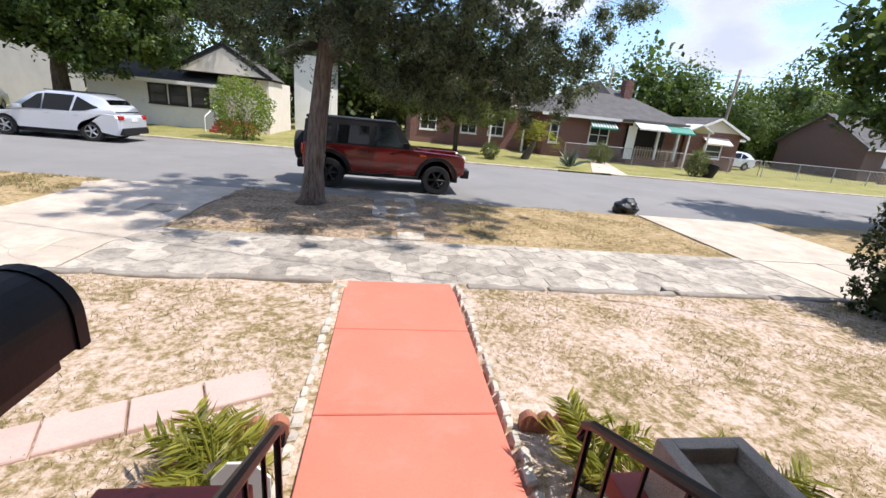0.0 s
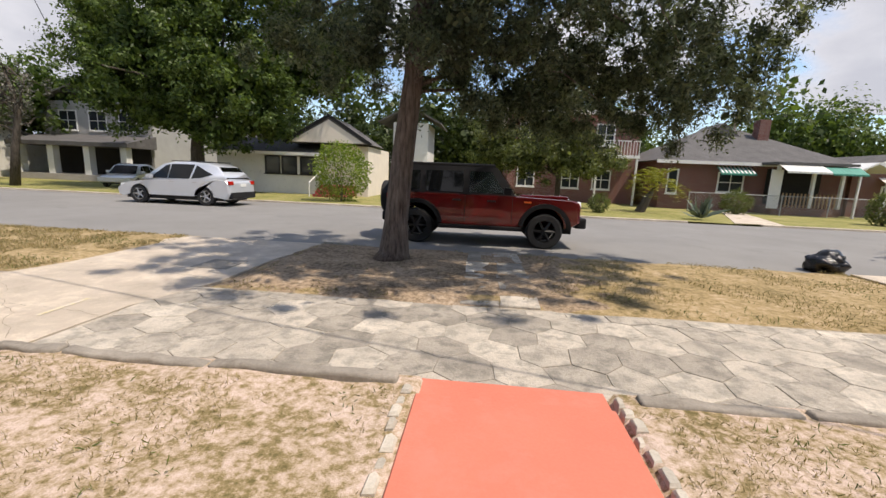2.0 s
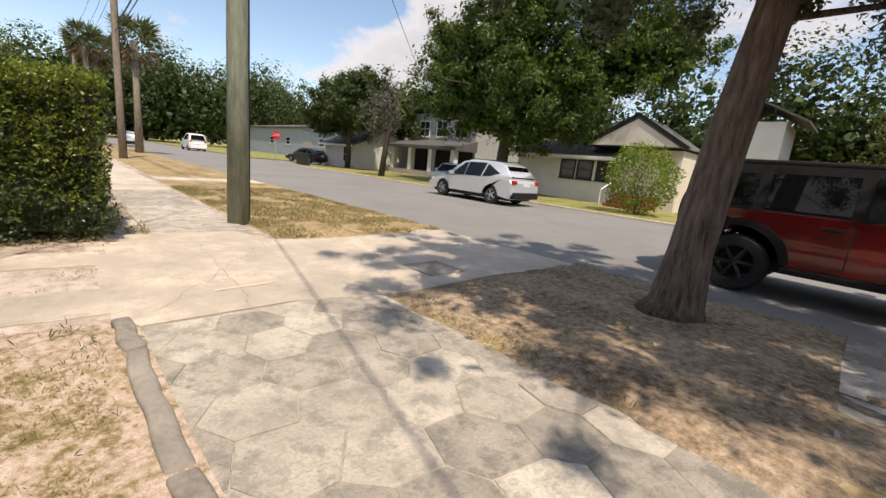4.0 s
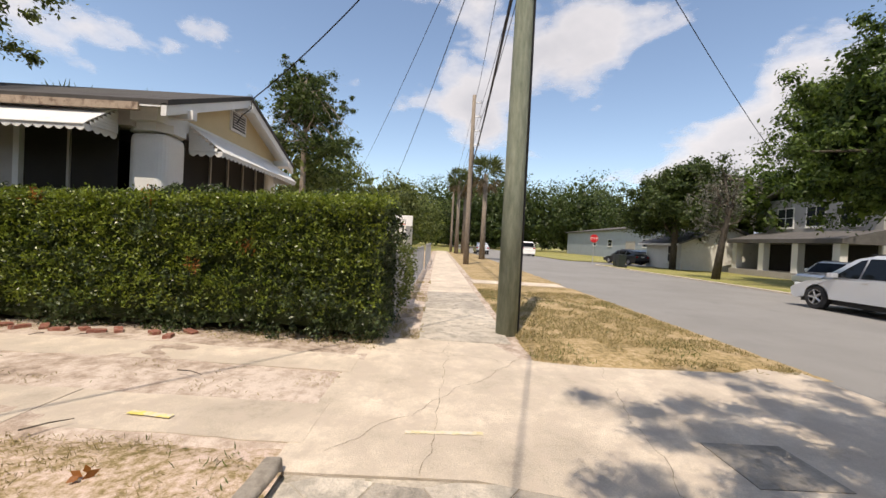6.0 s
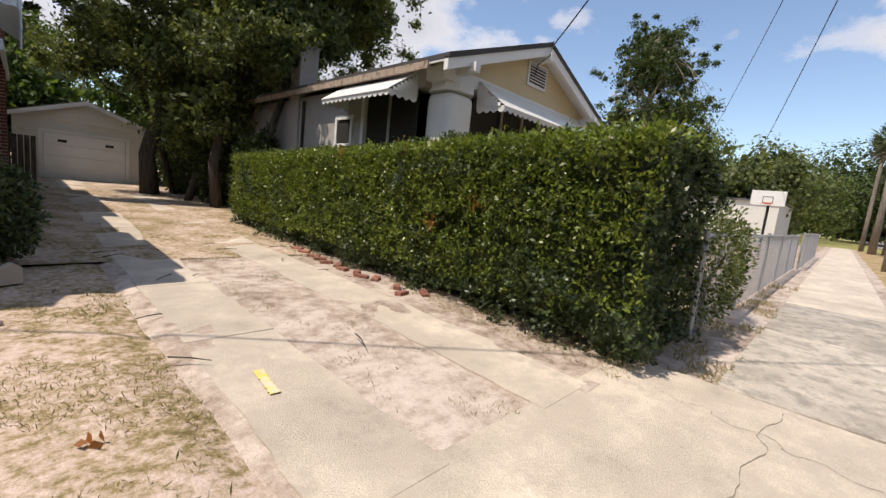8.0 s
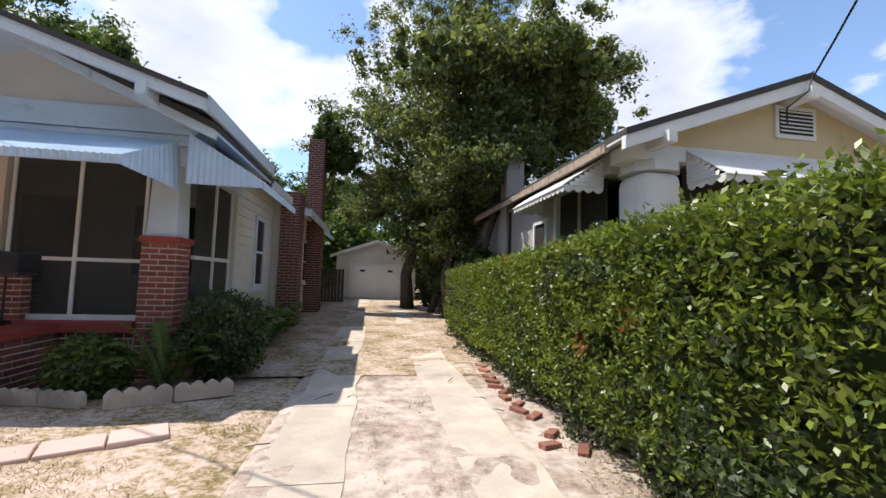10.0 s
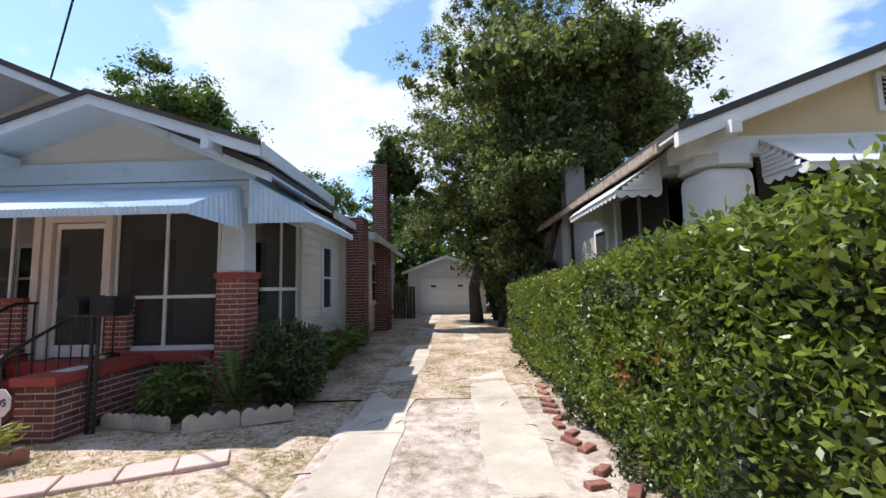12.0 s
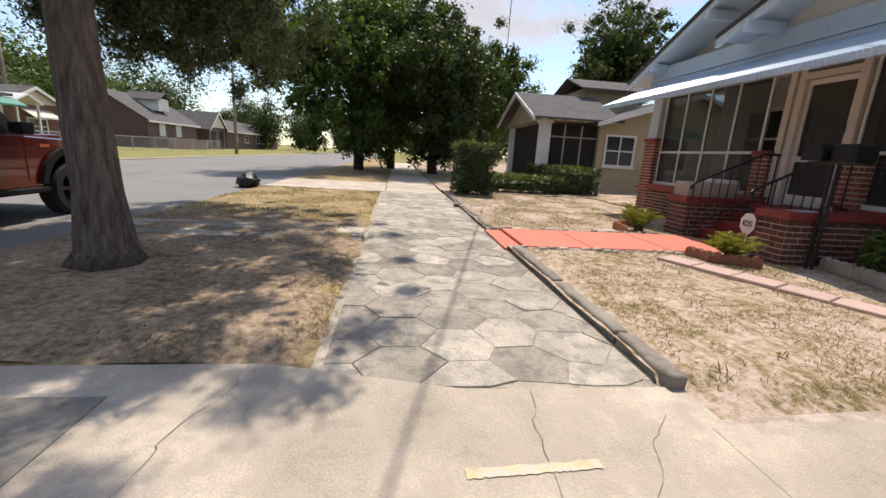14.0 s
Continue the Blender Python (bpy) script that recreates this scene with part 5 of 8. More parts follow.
def build_mailboxes():
    r = root("mailbox", (-1.28, 0.72, 0.05), "black metal mailbox on an iron scroll post", "mailbox")
    def shell(x0, x1, y0, y1, z0):
        w = (x1 - x0) / 2
        pts = [(x0, y0, z0), (x1, y0, z0)] + [((x0 + x1) / 2 + w * math.cos(a), y0, z0 + w * 0.75 + w * math.sin(a)) for a in np.linspace(0, math.pi, 13)]
        return prism(pts, (0, y1 - y0, 0))
    part("box", shell(-1.06, -0.81, 0.36, 0.80, 1.50), DARKPLASTIC, r, "black domed mailbox")
    part("box_door", shell(-1.067, -0.803, 0.78, 0.82, 1.493), DARKPLASTIC, r)
    part("small_box", bevelled(boxes((-1.42, -1.12, 0.45, 0.76, 1.49, 1.70)), 0.03), DARKPLASTIC, r)
    part("shelf", boxes((-1.42, -0.83, 0.50, 0.74, 1.46, 1.49)), BLACKMETAL, r)
    for x in (-1.14, -1.065):
        part("post", bar((x, 0.62, 0.03), (x, 0.62, 1.47), 0.022, 8), BLACKMETAL, r)
    for i in range(5):
        z = 0.35 + 0.22 * i
        pts = [(-1.10 + 0.03 * (1 - t) * math.cos(9 * t), 0.62, z + 0.05 * (1 - t) * math.sin(9 * t)) for t in np.linspace(0, 0.9, 14)]
        part("scroll", tube(bmesh.new(), pts, 0.006, 5), BLACKMETAL, r)
    r.location = (-1.45, 1.03, -0.02)


build_mailboxes()


r = root("planter", (1.12, 0.6, 0.75), "weathered grey concrete trough planter on the step's cheek wall", "planter")
part("side", bevelled(boxes((0.93, 0.99, 0.22, 1.18, 0.747, 1.0), (1.25, 1.31, 0.22, 1.18, 0.747, 1.0), (0.99, 1.25, 1.12, 1.18, 0.747, 1.0), (0.99, 1.25, 0.22, 0.28, 0.747, 1.0)), 0.008), CONCRETE, r)
part("soil", boxes((0.985, 1.255, 0.275, 1.125, 0.747, 0.93)), JOINT, r)
for x in (1.75, 2.15):
    r = root("planter", (x, PY + 0.02, 0.8), "white box planter on the porch ledge", "planter", "porch planters")
    part("tub", bevelled(boxes((x - 0.17, x + 0.17, PY - 0.10, PY + 0.14, FLOOR + 0.10, FLOOR + 0.36)), 0.02), WHITE, r)
tagged(part("paper", boxes((-1.0, -0.76, 0.55, 0.95, 0.7465, 0.7495)), WHITE), "white paper lying on the red cheek cap", "paper")

# yard sign: letters on a white octagon
r = root("yard_sign", (-0.72, 1.42, 0.05), "small white octagonal security sign on a stake", "sign")
part("stake", bar((-0.72, 1.42, 0.03), (-0.72, 1.42, 0.5), 0.012, 6), WHITE, r)
pl = part("plate", prism([(-0.72 + 0.13 * math.cos(a), 1.43, 0.52 + 0.155 * math.sin(a)) for a in np.linspace(0.39, 0.39 + 2 * math.pi, 9)[:-1]], (0, 0.012, 0)), WHITE, r)
tx = bpy.data.curves.new("letters", "FONT")
tx.body, tx.size, tx.align_x, tx.align_y, tx.extrude = "IDS", 0.11, "CENTER", "CENTER", 0.001
tx.offset = 0.002
tx.materials.append(SIGNBLUE)
t = new("letters", tx)
t.parent, t.matrix_basis = pl, pose(-0.72, 1.445, 0.52, 90, 0, 180)


# ---- vehicles ----
def loft_profile(pts, w, rows):
    """A body from a side outline (x, z). rows: (share of half width, inset) from the middle outwards; taper(z) by the outline."""
    bm = bmesh.new()
    cx = sum(p[0] for p in pts) / len(pts)
    cz = sum(p[1] for p in pts) / len(pts)
    rings = []
    for y, k in [(-a, b) for a, b in reversed(rows)] + list(rows):
        rings.append([bm.verts.new((cx + (x - cx) * (1 - k), w * y, cz + (z - cz) * (1 - k * 1.2))) for x, z in pts])
    for a, b in zip(rings, rings[1:]):
        for i in range(len(pts)):
            j = (i + 1) % len(pts)
            bm.faces.new((a[i], a[j], b[j], b[i]))
    for rg in (rings[0], rings[-1]):
        f = bm.faces.new(rg)
        bmesh.ops.triangulate(bm, faces=[f])
    return bm


def arch(cx, r, z0, n=9, start=math.pi, end=0.0):
    return [(cx + r * math.cos(a), z0 + r * math.sin(a)) for a in np.linspace(start, end, n)]


def wheel(parent, x, y, z, r, w, rim_mat, spokes, side):
    """A wheel with tyre, rim, spokes and hub; side: +1 when the face looks to +y."""
    prof = [(r * 0.62, -w / 2), (r * 0.9, -w / 2), (r, -w * 0.34), (r, w * 0.34), (r * 0.9, w / 2), (r * 0.62, w / 2)]
    def lathe(pr, n=28):
        bm = bmesh.new()
        rings = [[bm.verts.new((x + a * math.cos(t), y + b, z + a * math.sin(t))) for a, b in pr] for t in np.linspace(0, 2 * math.pi, n + 1)[:-1]]
        for i in range(n):
            p, q = rings[i], rings[(i + 1) % n]
            for j in range(len(pr)):
                k = (j + 1) % len(pr)
                bm.faces.new((p[j], q[j], q[k], p[k]))
        return bm
    wh = part("wheel", lathe(prof), RUBBER, parent, "black tyre")
    part("rim", lathe([(r * 0.56, -w * 0.4), (r * 0.66, -w * 0.4), (r * 0.66, w * 0.46), (r * 0.58, w * 0.46)]), rim_mat, wh)
    bm = tube(bmesh.new(), [(x, y - w * 0.2, z), (x, y + side * w * 0.40, z)], [r * 0.17, r * 0.14], 12)
    for k in range(spokes):
        a = 2 * math.pi * k / spokes
        p, q = Vector((x, y + side * w * 0.36, z)), Vector((x + r * 0.62 * math.cos(a), y + side * w * 0.40, z + r * 0.62 * math.sin(a)))
        tube(bm, [p, q], [r * 0.10, r * 0.07], 5)
    part("spoke_star", bm, rim_mat, wh)
    part("brake", tube(bmesh.new(), [(x, y - side * w * 0.1, z), (x, y + side * w * 0.05, z)], r * 0.5, 16), DARKPLASTIC, wh)


def side_panel(parent, name, pts, y0, y1z, material, th=0.012, label=""):
    """A flat pane on a car's flank: outline (x, z); y as a function of z, both sides."""
    for s in (-1, 1):
        bm = bmesh.new()
        a = [bm.verts.new((x, s * y1z(z), z)) for x, z in pts]
        b = [bm.verts.new((x, s * (y1z(z) + th), z)) for x, z in pts]
        bm.faces.new(a)
        bm.faces.new(b[::-1])
        for i in range(len(a)):
            j = (i + 1) % len(a)
            bm.faces.new((a[i], a[j], b[j], b[i]))
        part(name, bm, material, parent, label)


def build_off_roader():
    """A boxy off-roader, nose towards +x, origin on the ground under its middle."""
    r = root("off_road_car", (0, 0, 0), "dark red boxy off-road car with black roof parked at the kerb", "car")
    ROOTS.pop(r.name)
    xr, xf, R, zb = -1.475, 1.475, 0.41, 0.52
    out = [(-2.18, 0.55)] + [(-2.18, 1.12), (-2.14, 1.18), (0.72, 1.18), (0.95, 1.17), (2.08, 1.13), (2.22, 1.08), (2.26, 0.98), (2.26, 0.62), (2.1, 0.52)] + arch(xf, 0.50, zb - 0.06, 11, 0.05, math.pi - 0.05) + [(0.95, 0.47), (-0.95, 0.47)] + arch(xr, 0.50, zb - 0.06, 11, 0.05, math.pi - 0.05) + [(-2.05, 0.5)]
    part("body", loft_profile(out, 0.92, [(0.3, 0.0), (0.8, 0.0), (0.955, 0.004), (1.0, 0.03)]), REDCAR, r, "glossy dark red body")
    part("underbody", boxes((-2.0, 2.1, -0.8, 0.8, 0.36, 0.62)), DARKPLASTIC, r)
    yz = lambda z: 0.895 - 0.14 * (z - 1.16) / 0.66
    cab = [(-2.15, 1.16), (-2.10, 1.74), (-2.0, 1.80), (0.25, 1.82), (0.36, 1.78), (0.80, 1.16)]
    bm = bmesh.new()
    for s in (-1, 1):
        bm.faces.new([bm.verts.new((x, s * yz(z), z)) for x, z in cab])
    fa = [list(f.verts) for f in bm.faces]
    for i in range(len(cab)):
        j = (i + 1) % len(cab)
        bm.faces.new((fa[0][i], fa[0][j], fa[1][j], fa[1][i]))
    part("cabin", bm, DARKPLASTIC, r, "black hard top")
    part("roof", bevelled(boxes((-2.08, 0.30, -0.76, 0.76, 1.79, 1.87)), 0.03), DARKPLASTIC, r, "black roof")
    for q, mt in (([(-2.02, 1.24), (-2.0, 1.66), (-1.42, 1.68), (-1.42, 1.24)], CARGLASS), ([(-1.28, 1.22), (-1.28, 1.69), (-0.42, 1.70), (-0.42, 1.22)], CARGLASS), ([(-0.28, 1.22), (-0.28, 1.70), (0.22, 1.70), (0.54, 1.22)], CARGLASSCLEAR)):
        side_panel(r, "side_window", q, 0, yz, mt)
    bm = bmesh.new()
    bm.faces.new([bm.verts.new(p) for p in ((0.835, -0.76, 1.19), (0.835, 0.76, 1.19), (0.40, 0.66, 1.76), (0.40, -0.66, 1.76))])
    bmesh.ops.solidify(bm, geom=list(bm.faces), thickness=0.01)
    part("windscreen", bm, CARGLASS, r)
    for cx in (xr, xf):
        for s in (-1, 1):
            pts = arch(cx, 0.60, zb - 0.08, 13, 0.12, math.pi - 0.12) + arch(cx, 0.50, zb - 0.08, 13, math.pi - 0.12, 0.12)
            part("fender_flare", prism([(x, s * 0.90, z) for x, z in pts], (0, s * 0.075, 0)), DARKPLASTIC, r, "black wheel-arch flare")
            wheel(r, cx, s * 0.83, R - 0.0, R, 0.27, DARKRIM, 6, s)
    for s in (-1, 1):
        part("running_board", bevelled(boxes((-0.95, 0.95, s * 0.95 - 0.06, s * 0.95 + 0.06, 0.40, 0.47)), 0.015), DARKPLASTIC, r)
        part("mirror", bevelled(boxes((0.50, 0.68, s * 1.03 - 0.10, s * 1.03 + 0.10, 1.20, 1.36)), 0.03), DARKPLASTIC, r)
        part("headlight", tube(bmesh.new(), [(2.2, s * 0.68, 0.98), (2.275, s * 0.68, 0.98)], 0.13, 18), LAMPCLEAR, r)
        part("tail_lamp", bevelled(boxes((-2.2, -2.1, s * 0.83 - 0.07, s * 0.83 + 0.08, 0.86, 1.12)), 0.015), TAILRED, r)
        for x in (-0.36, 0.72):
            part("door_seam", boxes((x - 0.006, x + 0.006, s * 0.918 - 0.006, s * 0.918 + 0.006, 0.56, 1.15)), DARKPLASTIC, r)
        for x in (-0.55, 0.02 + 0.2 - 0.6 + 0.62):
            part("door_handle", bevelled(boxes((x - 0.1, x + 0.1, s * 0.925 - 0.02, s * 0.925 + 0.02, 1.02, 1.06)), 0.008), DARKPLASTIC, r)
        part("badge", boxes((0.98, 1.14, s * 0.92 - 0.006, s * 0.92 + 0.008, 1.03, 1.07)), AMBER, r)
    part("bumper", bevelled(boxes((2.16, 2.42, -0.86, 0.86, 0.50, 0.74)), 0.05), DARKPLASTIC, r)
    part("bumper", bevelled(boxes((-2.32, -2.14, -0.86, 0.86, 0.48, 0.70)), 0.05), DARKPLASTIC, r)
    part("grille", boxes((2.24, 2.275, -0.56, 0.56, 0.86, 1.07)), DARKPLASTIC, r)
    part("bonnet_bulge", bevelled(boxes((0.92, 2.05, -0.45, 0.45, 1.12, 1.205)), 0.04), REDCAR, r)
    wheel(r, 0, 0, 0, 0.40, 0.25, DARKRIM, 6, 1)
    sp = [o for o in r.children if o.name.startswith("wheel")][-1]
    sp.name = "spare_wheel"
    sp.matrix_basis = pose(-2.36, 0, 1.0, 0, 0, 90)
    return r


off_roader = build_off_roader()
off_roader.matrix_basis = pose(-0.25, 12.42, -0.035)


def build_wagon(name, label, paint, ln=4.8, wd=0.93, h=1.70, wb=2.83, R=0.37, silver_rim=True, boxy=False, group=""):
    """A crossover or saloon, nose towards +x."""
    r = root(name, (0, 0, 0), label, "car", group)
    ROOTS.pop(r.name)
    xf, xr, a = wb / 2 + 0.05, -wb / 2 + 0.05, R + 0.05
    L = ln / 2
    belt = h * 0.58
    out = [(-L, 0.5), (-L + 0.02, 0.92), (-L + 0.10, belt + 0.04), (-L + 0.5, belt + 0.06), (L - 1.45, belt - 0.03), (L - 0.55, belt - 0.14), (L - 0.12, belt - 0.32), (L, 0.58), (L - 0.03, 0.34), (L - 0.2, 0.26)] + arch(xf, a, R - 0.02, 11, 0.0, math.pi) + arch(xr, a, R - 0.02, 11, 0.0, math.pi) + [(-L + 0.12, 0.28)]
    part("body", loft_profile(out, wd, [(0.3, 0.0), (0.78, 0.0), (0.93, 0.010), (1.0, 0.035)]), paint, r)
    part("underbody", boxes((-L + 0.3, L - 0.3, -wd * 0.82, wd * 0.82, 0.2, 0.5)), DARKPLASTIC, r)
    yz = lambda z: wd * (0.95 - 0.24 * (z - belt) / (h - belt))
    rear = -L + (0.12 if not boxy else 0.05)
    cab = [(rear, belt), (rear + 0.22, belt + 0.30), (rear + 0.48, h - 0.15), (rear + 0.85, h - 0.035), (-0.6, h), (0.0, h - 0.015), (0.42, h - 0.09), (L - 1.05, belt - 0.05)]
    bm = bmesh.new()
    for s in (-1, 1):
        bm.faces.new([bm.verts.new((x, s * yz(z), z)) for x, z in cab])
    fa = [list(f.verts) for f in bm.faces]
    for i in range(len(cab)):
        j = (i + 1) % len(cab)
        bm.faces.new((fa[0][i], fa[0][j], fa[1][j], fa[1][i]))
    bmesh.ops.bevel(bm, geom=[e for e in bm.edges if abs(e.verts[0].co.y - e.verts[1].co.y) < 0.2 and e.calc_length() > 0.1 and min(v.co.z for v in e.verts) > belt + 0.2], offset=0.07, segments=3, affect="EDGES", profile=0.5)
    part("cabin", bm, paint, r, smooth=True)
    hi = h - 0.13
    side_panel(r, "side_window", [(rear + 0.62, belt + 0.25), (rear + 0.80, belt + 0.32), (-0.95, hi + 0.0), (-0.78, belt + 0.06), (-1.2, belt + 0.10)], 0, yz, CARGLASS)
    side_panel(r, "side_window", [(-0.70, belt + 0.05), (-0.86, hi + 0.03), (0.10, hi + 0.02), (0.18, belt + 0.04)], 0, yz, CARGLASS)
    side_panel(r, "side_window", [(0.24, belt + 0.04), (0.17, hi + 0.0), (0.34, hi - 0.04), (L - 1.42, belt + 0.02)], 0, yz, CARGLASS)
    for x0, z0, x1, z1, nm in ((L - 1.08, belt - 0.02, 0.46, h - 0.11, "windscreen"), (rear + 0.10, belt + 0.10, rear + 0.46, h - 0.17, "rear_window")):
        bm = bmesh.new()
        d = 0.02 if nm == "windscreen" else -0.03
        bm.faces.new([bm.verts.new(p) for p in ((x0 + d, -wd * 0.82, z0), (x0 + d, wd * 0.82, z0), (x1 + d, wd * 0.68, z1), (x1 + d, -wd * 0.68, z1))])
        bmesh.ops.solidify(bm, geom=list(bm.faces), thickness=0.01)
        part(nm, bm, CARGLASS, r)
    for cx in (xr, xf):
        for s in (-1, 1):
            wheel(r, cx, s * (wd - 0.12), R, R, 0.22, RIM if silver_rim else DARKRIM, 5, s)
            part("arch_lining", prism([(x, s * (wd - 0.28), z) for x, z in arch(cx, a - 0.02, R - 0.02, 13, 0.0, math.pi)], (0, s * 0.12, 0)), DARKPLASTIC, r)
    for s in (-1, 1):
        part("tail_lamp", bevelled(boxes((-L - 0.0, -L + 0.30, s * wd * 0.80 - 0.12, s * wd * 0.80 + 0.15, belt - 0.14, belt + 0.02)), 0.03), TAILRED, r)
        part("headlight", bevelled(boxes((L - 0.55, L - 0.10, s * wd * 0.78 - 0.12, s * wd * 0.78 + 0.12, belt - 0.36, belt - 0.22)), 0.04), LAMPCLEAR, r)
        part("mirror", bevelled(boxes((L - 1.62, L - 1.42, s * (wd + 0.06) - 0.09, s * (wd + 0.06) + 0.09, belt + 0.02, belt + 0.16)), 0.03), paint, r)
        part("roof_rail", bar((rear + 0.75, s * wd * 0.62, h + 0.02), (0.2, s * wd * 0.62, h + 0.015), 0.018), BLACKMETAL, r)
        for x in (-0.74, 0.22):
            part("door_handle", bevelled(boxes((x - 0.28, x - 0.12, s * wd * 0.985 - 0.02, s * wd * 0.985 + 0.02, belt - 0.10, belt - 0.06)), 0.008), RIM, r)
    part("bumper", bevelled(boxes((-L - 0.05, -L + 0.2, -wd * 0.9, wd * 0.9, 0.30, 0.56)), 0.05), DARKPLASTIC if not boxy else paint, r)
    part("number_plate", boxes((-L - 0.012, -L + 0.02, -0.2, 0.2, 0.78, 0.9)), WHITE, r)
    return r


wagon = build_wagon("crossover_car", "silver-white crossover car parked at the far kerb", SILVER)
wagon.matrix_basis = pose(-12.45, 18.2, -0.035, 0, 0, 180)


# ---- the stucco house beyond the hedge ----
BAREBOARD = surf("weathered_board", (0.42, 0.33, 0.25), 0.9, 0.2, 3, 40, 0.4, dirt=((0.16, 0.11, 0.08), 0.5))
N = root("stucco_house", (-11, -6, 0), "old stucco house with white scalloped awnings and a yellow gable", "house")
WX, WY = -8.5, 0.88
GA, GZ, GS, GH = -11.05, 4.48, 0.37, 2.85
part("wall", boxes((WX - 0.18, WX, -12.5, -1.5, 0.0, 3.3)), STUCCO, N, "grey weathered stucco side wall")
part("wall", boxes((-13.6, -13.42, -12.5, WY - 0.3, 0.0, 3.3)), STUCCO, N)
part("wall", boxes((-13.42, WX - 0.18, -12.5, -12.3, 0.0, 3.3)), STUCCO, N)
# the porch's shade is painted on its back wall as near-black
part("wall", boxes((-13.42, WX - 0.18, -1.7, -1.5, 0.0, 3.3)), ROOMSHADE, N, "porch back wall painted near-black as the porch's shade")
part("porch_wall", boxes((WX - 0.15, WX, -1.5, WY - 0.6, 0.0, 1.2)), STUCCO, N)
part("porch_wall", boxes((-13.42, WX - 0.6, WY - 0.15, WY, 0.0, 1.2)), STUCCO, N)
part("porch_floor", boxes((-13.42, WX - 0.15, -1.5, WY - 0.15, 0.3, 0.6)), STUCCO, N)
for x0, x1, y0, y1 in ((WX - 0.88, WX - 0.14, WY - 0.64, WY + 0.02), (-13.6, -12.86, WY - 0.64, WY + 0.02)):
    part("column", bevelled(boxes((x0 + 0.08, x1 - 0.04, y0, y1, 0.0, 3.06)), 0.17, 5), WHITE, N, "thick white plastered column")
    part("column_cap", prism([(cx + hx * kx, cy + hy * ky, 3.06) for cx, cy, hx, hy in (((x0 + x1) / 2 + 0.02, (y0 + y1) / 2, (x1 - x0) / 2 - 0.01, (y1 - y0) / 2 + 0.05),) for kx, ky in ((1, 0.5), (0.5, 1), (-0.5, 1), (-1, 0.5), (-1, -0.5), (-0.5, -1), (0.5, -1), (1, -0.5))], (0, 0, 0.14)), WHITE, N)
# opaque black sheets: the shade behind the mesh is put into their colour
part("screen", boxes((WX - 0.09, WX - 0.08, -1.4, WY - 0.7, 1.2, 3.1)), ROOMSHADE, N, "porch screen painted black as the shade behind it")
part("screen", boxes((-12.9, WX - 0.85, WY - 0.09, WY - 0.08, 1.2, 3.1)), ROOMSHADE, N)
part("screen_post", boxes((WX - 0.16, WX + 0.01, -1.5, -1.4, 1.2, 3.1)), WHITE, N)
for y in (-0.62,):
    part("screen_post", boxes((WX - 0.07, WX - 0.03, y - 0.02, y + 0.02, 1.2, 3.1)), STUCCO, N)
for x in (-10.2, -10.9, -11.6, -12.3):
    part("screen_post", boxes((x - 0.02, x + 0.02, WY - 0.07, WY - 0.03, 1.2, 3.1)), STUCCO, N)
part("beam", boxes((-13.6, WX + 0.02, WY - 0.45, WY + 0.0, 3.2, 3.42)), WHITE, N)
part("beam", boxes((WX - 0.4, WX + 0.02, -1.5, WY - 0.45, 3.1, 3.4)), STUCCO, N)
part("gable_wall", prism([(-13.6, WY - 0.3, 3.42), (WX, WY - 0.3, 3.42), (WX, WY - 0.3, GZ - GS * 2.55 - 0.08), (GA, WY - 0.3, GZ - 0.08), (-13.6, WY - 0.3, GZ - GS * 2.55 - 0.08)], (0, 0.3, 0)), YELLOW, N, "yellow stucco gable")
part("roof", gable_roof(bmesh.new(), GA, GZ + 0.04, GH, GS, -13, WY + 0.36), DARKROOF, N)
for s in (-1, 1):
    part("rake_board", rake(bmesh.new(), GA, GZ + 0.04, GA + s * GH, GS, WY + 0.25, WY + 0.34, 0.06, 0.2), WHITE, N, "white rake board with flaking paint")
    part("soffit", prism([(GA, -0.5, GZ - 0.055), (GA + s * GH, -0.5, GZ - 0.055 - GS * GH), (GA + s * GH, -0.5, GZ - 0.08 - GS * GH), (GA, -0.5, GZ - 0.08)], (0, 1.62, 0)), WHITE, N)
    part("eave_board", boxes((GA + s * GH - 0.03, GA + s * GH + 0.03, -12.9, WY - 0.1, GZ - GS * GH - 0.15, GZ - GS * GH - 0.03)), BAREBOARD, N, "bare weathered eave board")
for x in (GA + 2.25, GA - 2.25, GA + 0.05):
    z = GZ - GS * abs(x - GA)
    part("bracket", bevelled(boxes((x - 0.06, x + 0.06, WY - 0.1, WY + 0.44, z - 0.34, z - 0.18)), 0.01), WHITE, N)
v = part("vent", boxes((-11.5, -10.8, WY, WY + 0.04, 3.68, 4.16)), WHITE, N, "white louvred gable vent")
# flat black plate painted as the shade behind the slats
part("vent_hole", boxes((-11.44, -10.86, WY + 0.035, WY + 0.046, 3.74, 4.10)), ROOMSHADE, v)
for k in range(6):
    z = 3.76 + k * 0.058
    part("slat", prism([(-11.44, WY + 0.046, z + 0.03), (-11.44, WY + 0.075, z), (-11.44, WY + 0.08, z + 0.008), (-11.44, WY + 0.046, z + 0.04)], (0.58, 0, 0)), WHITE, v)
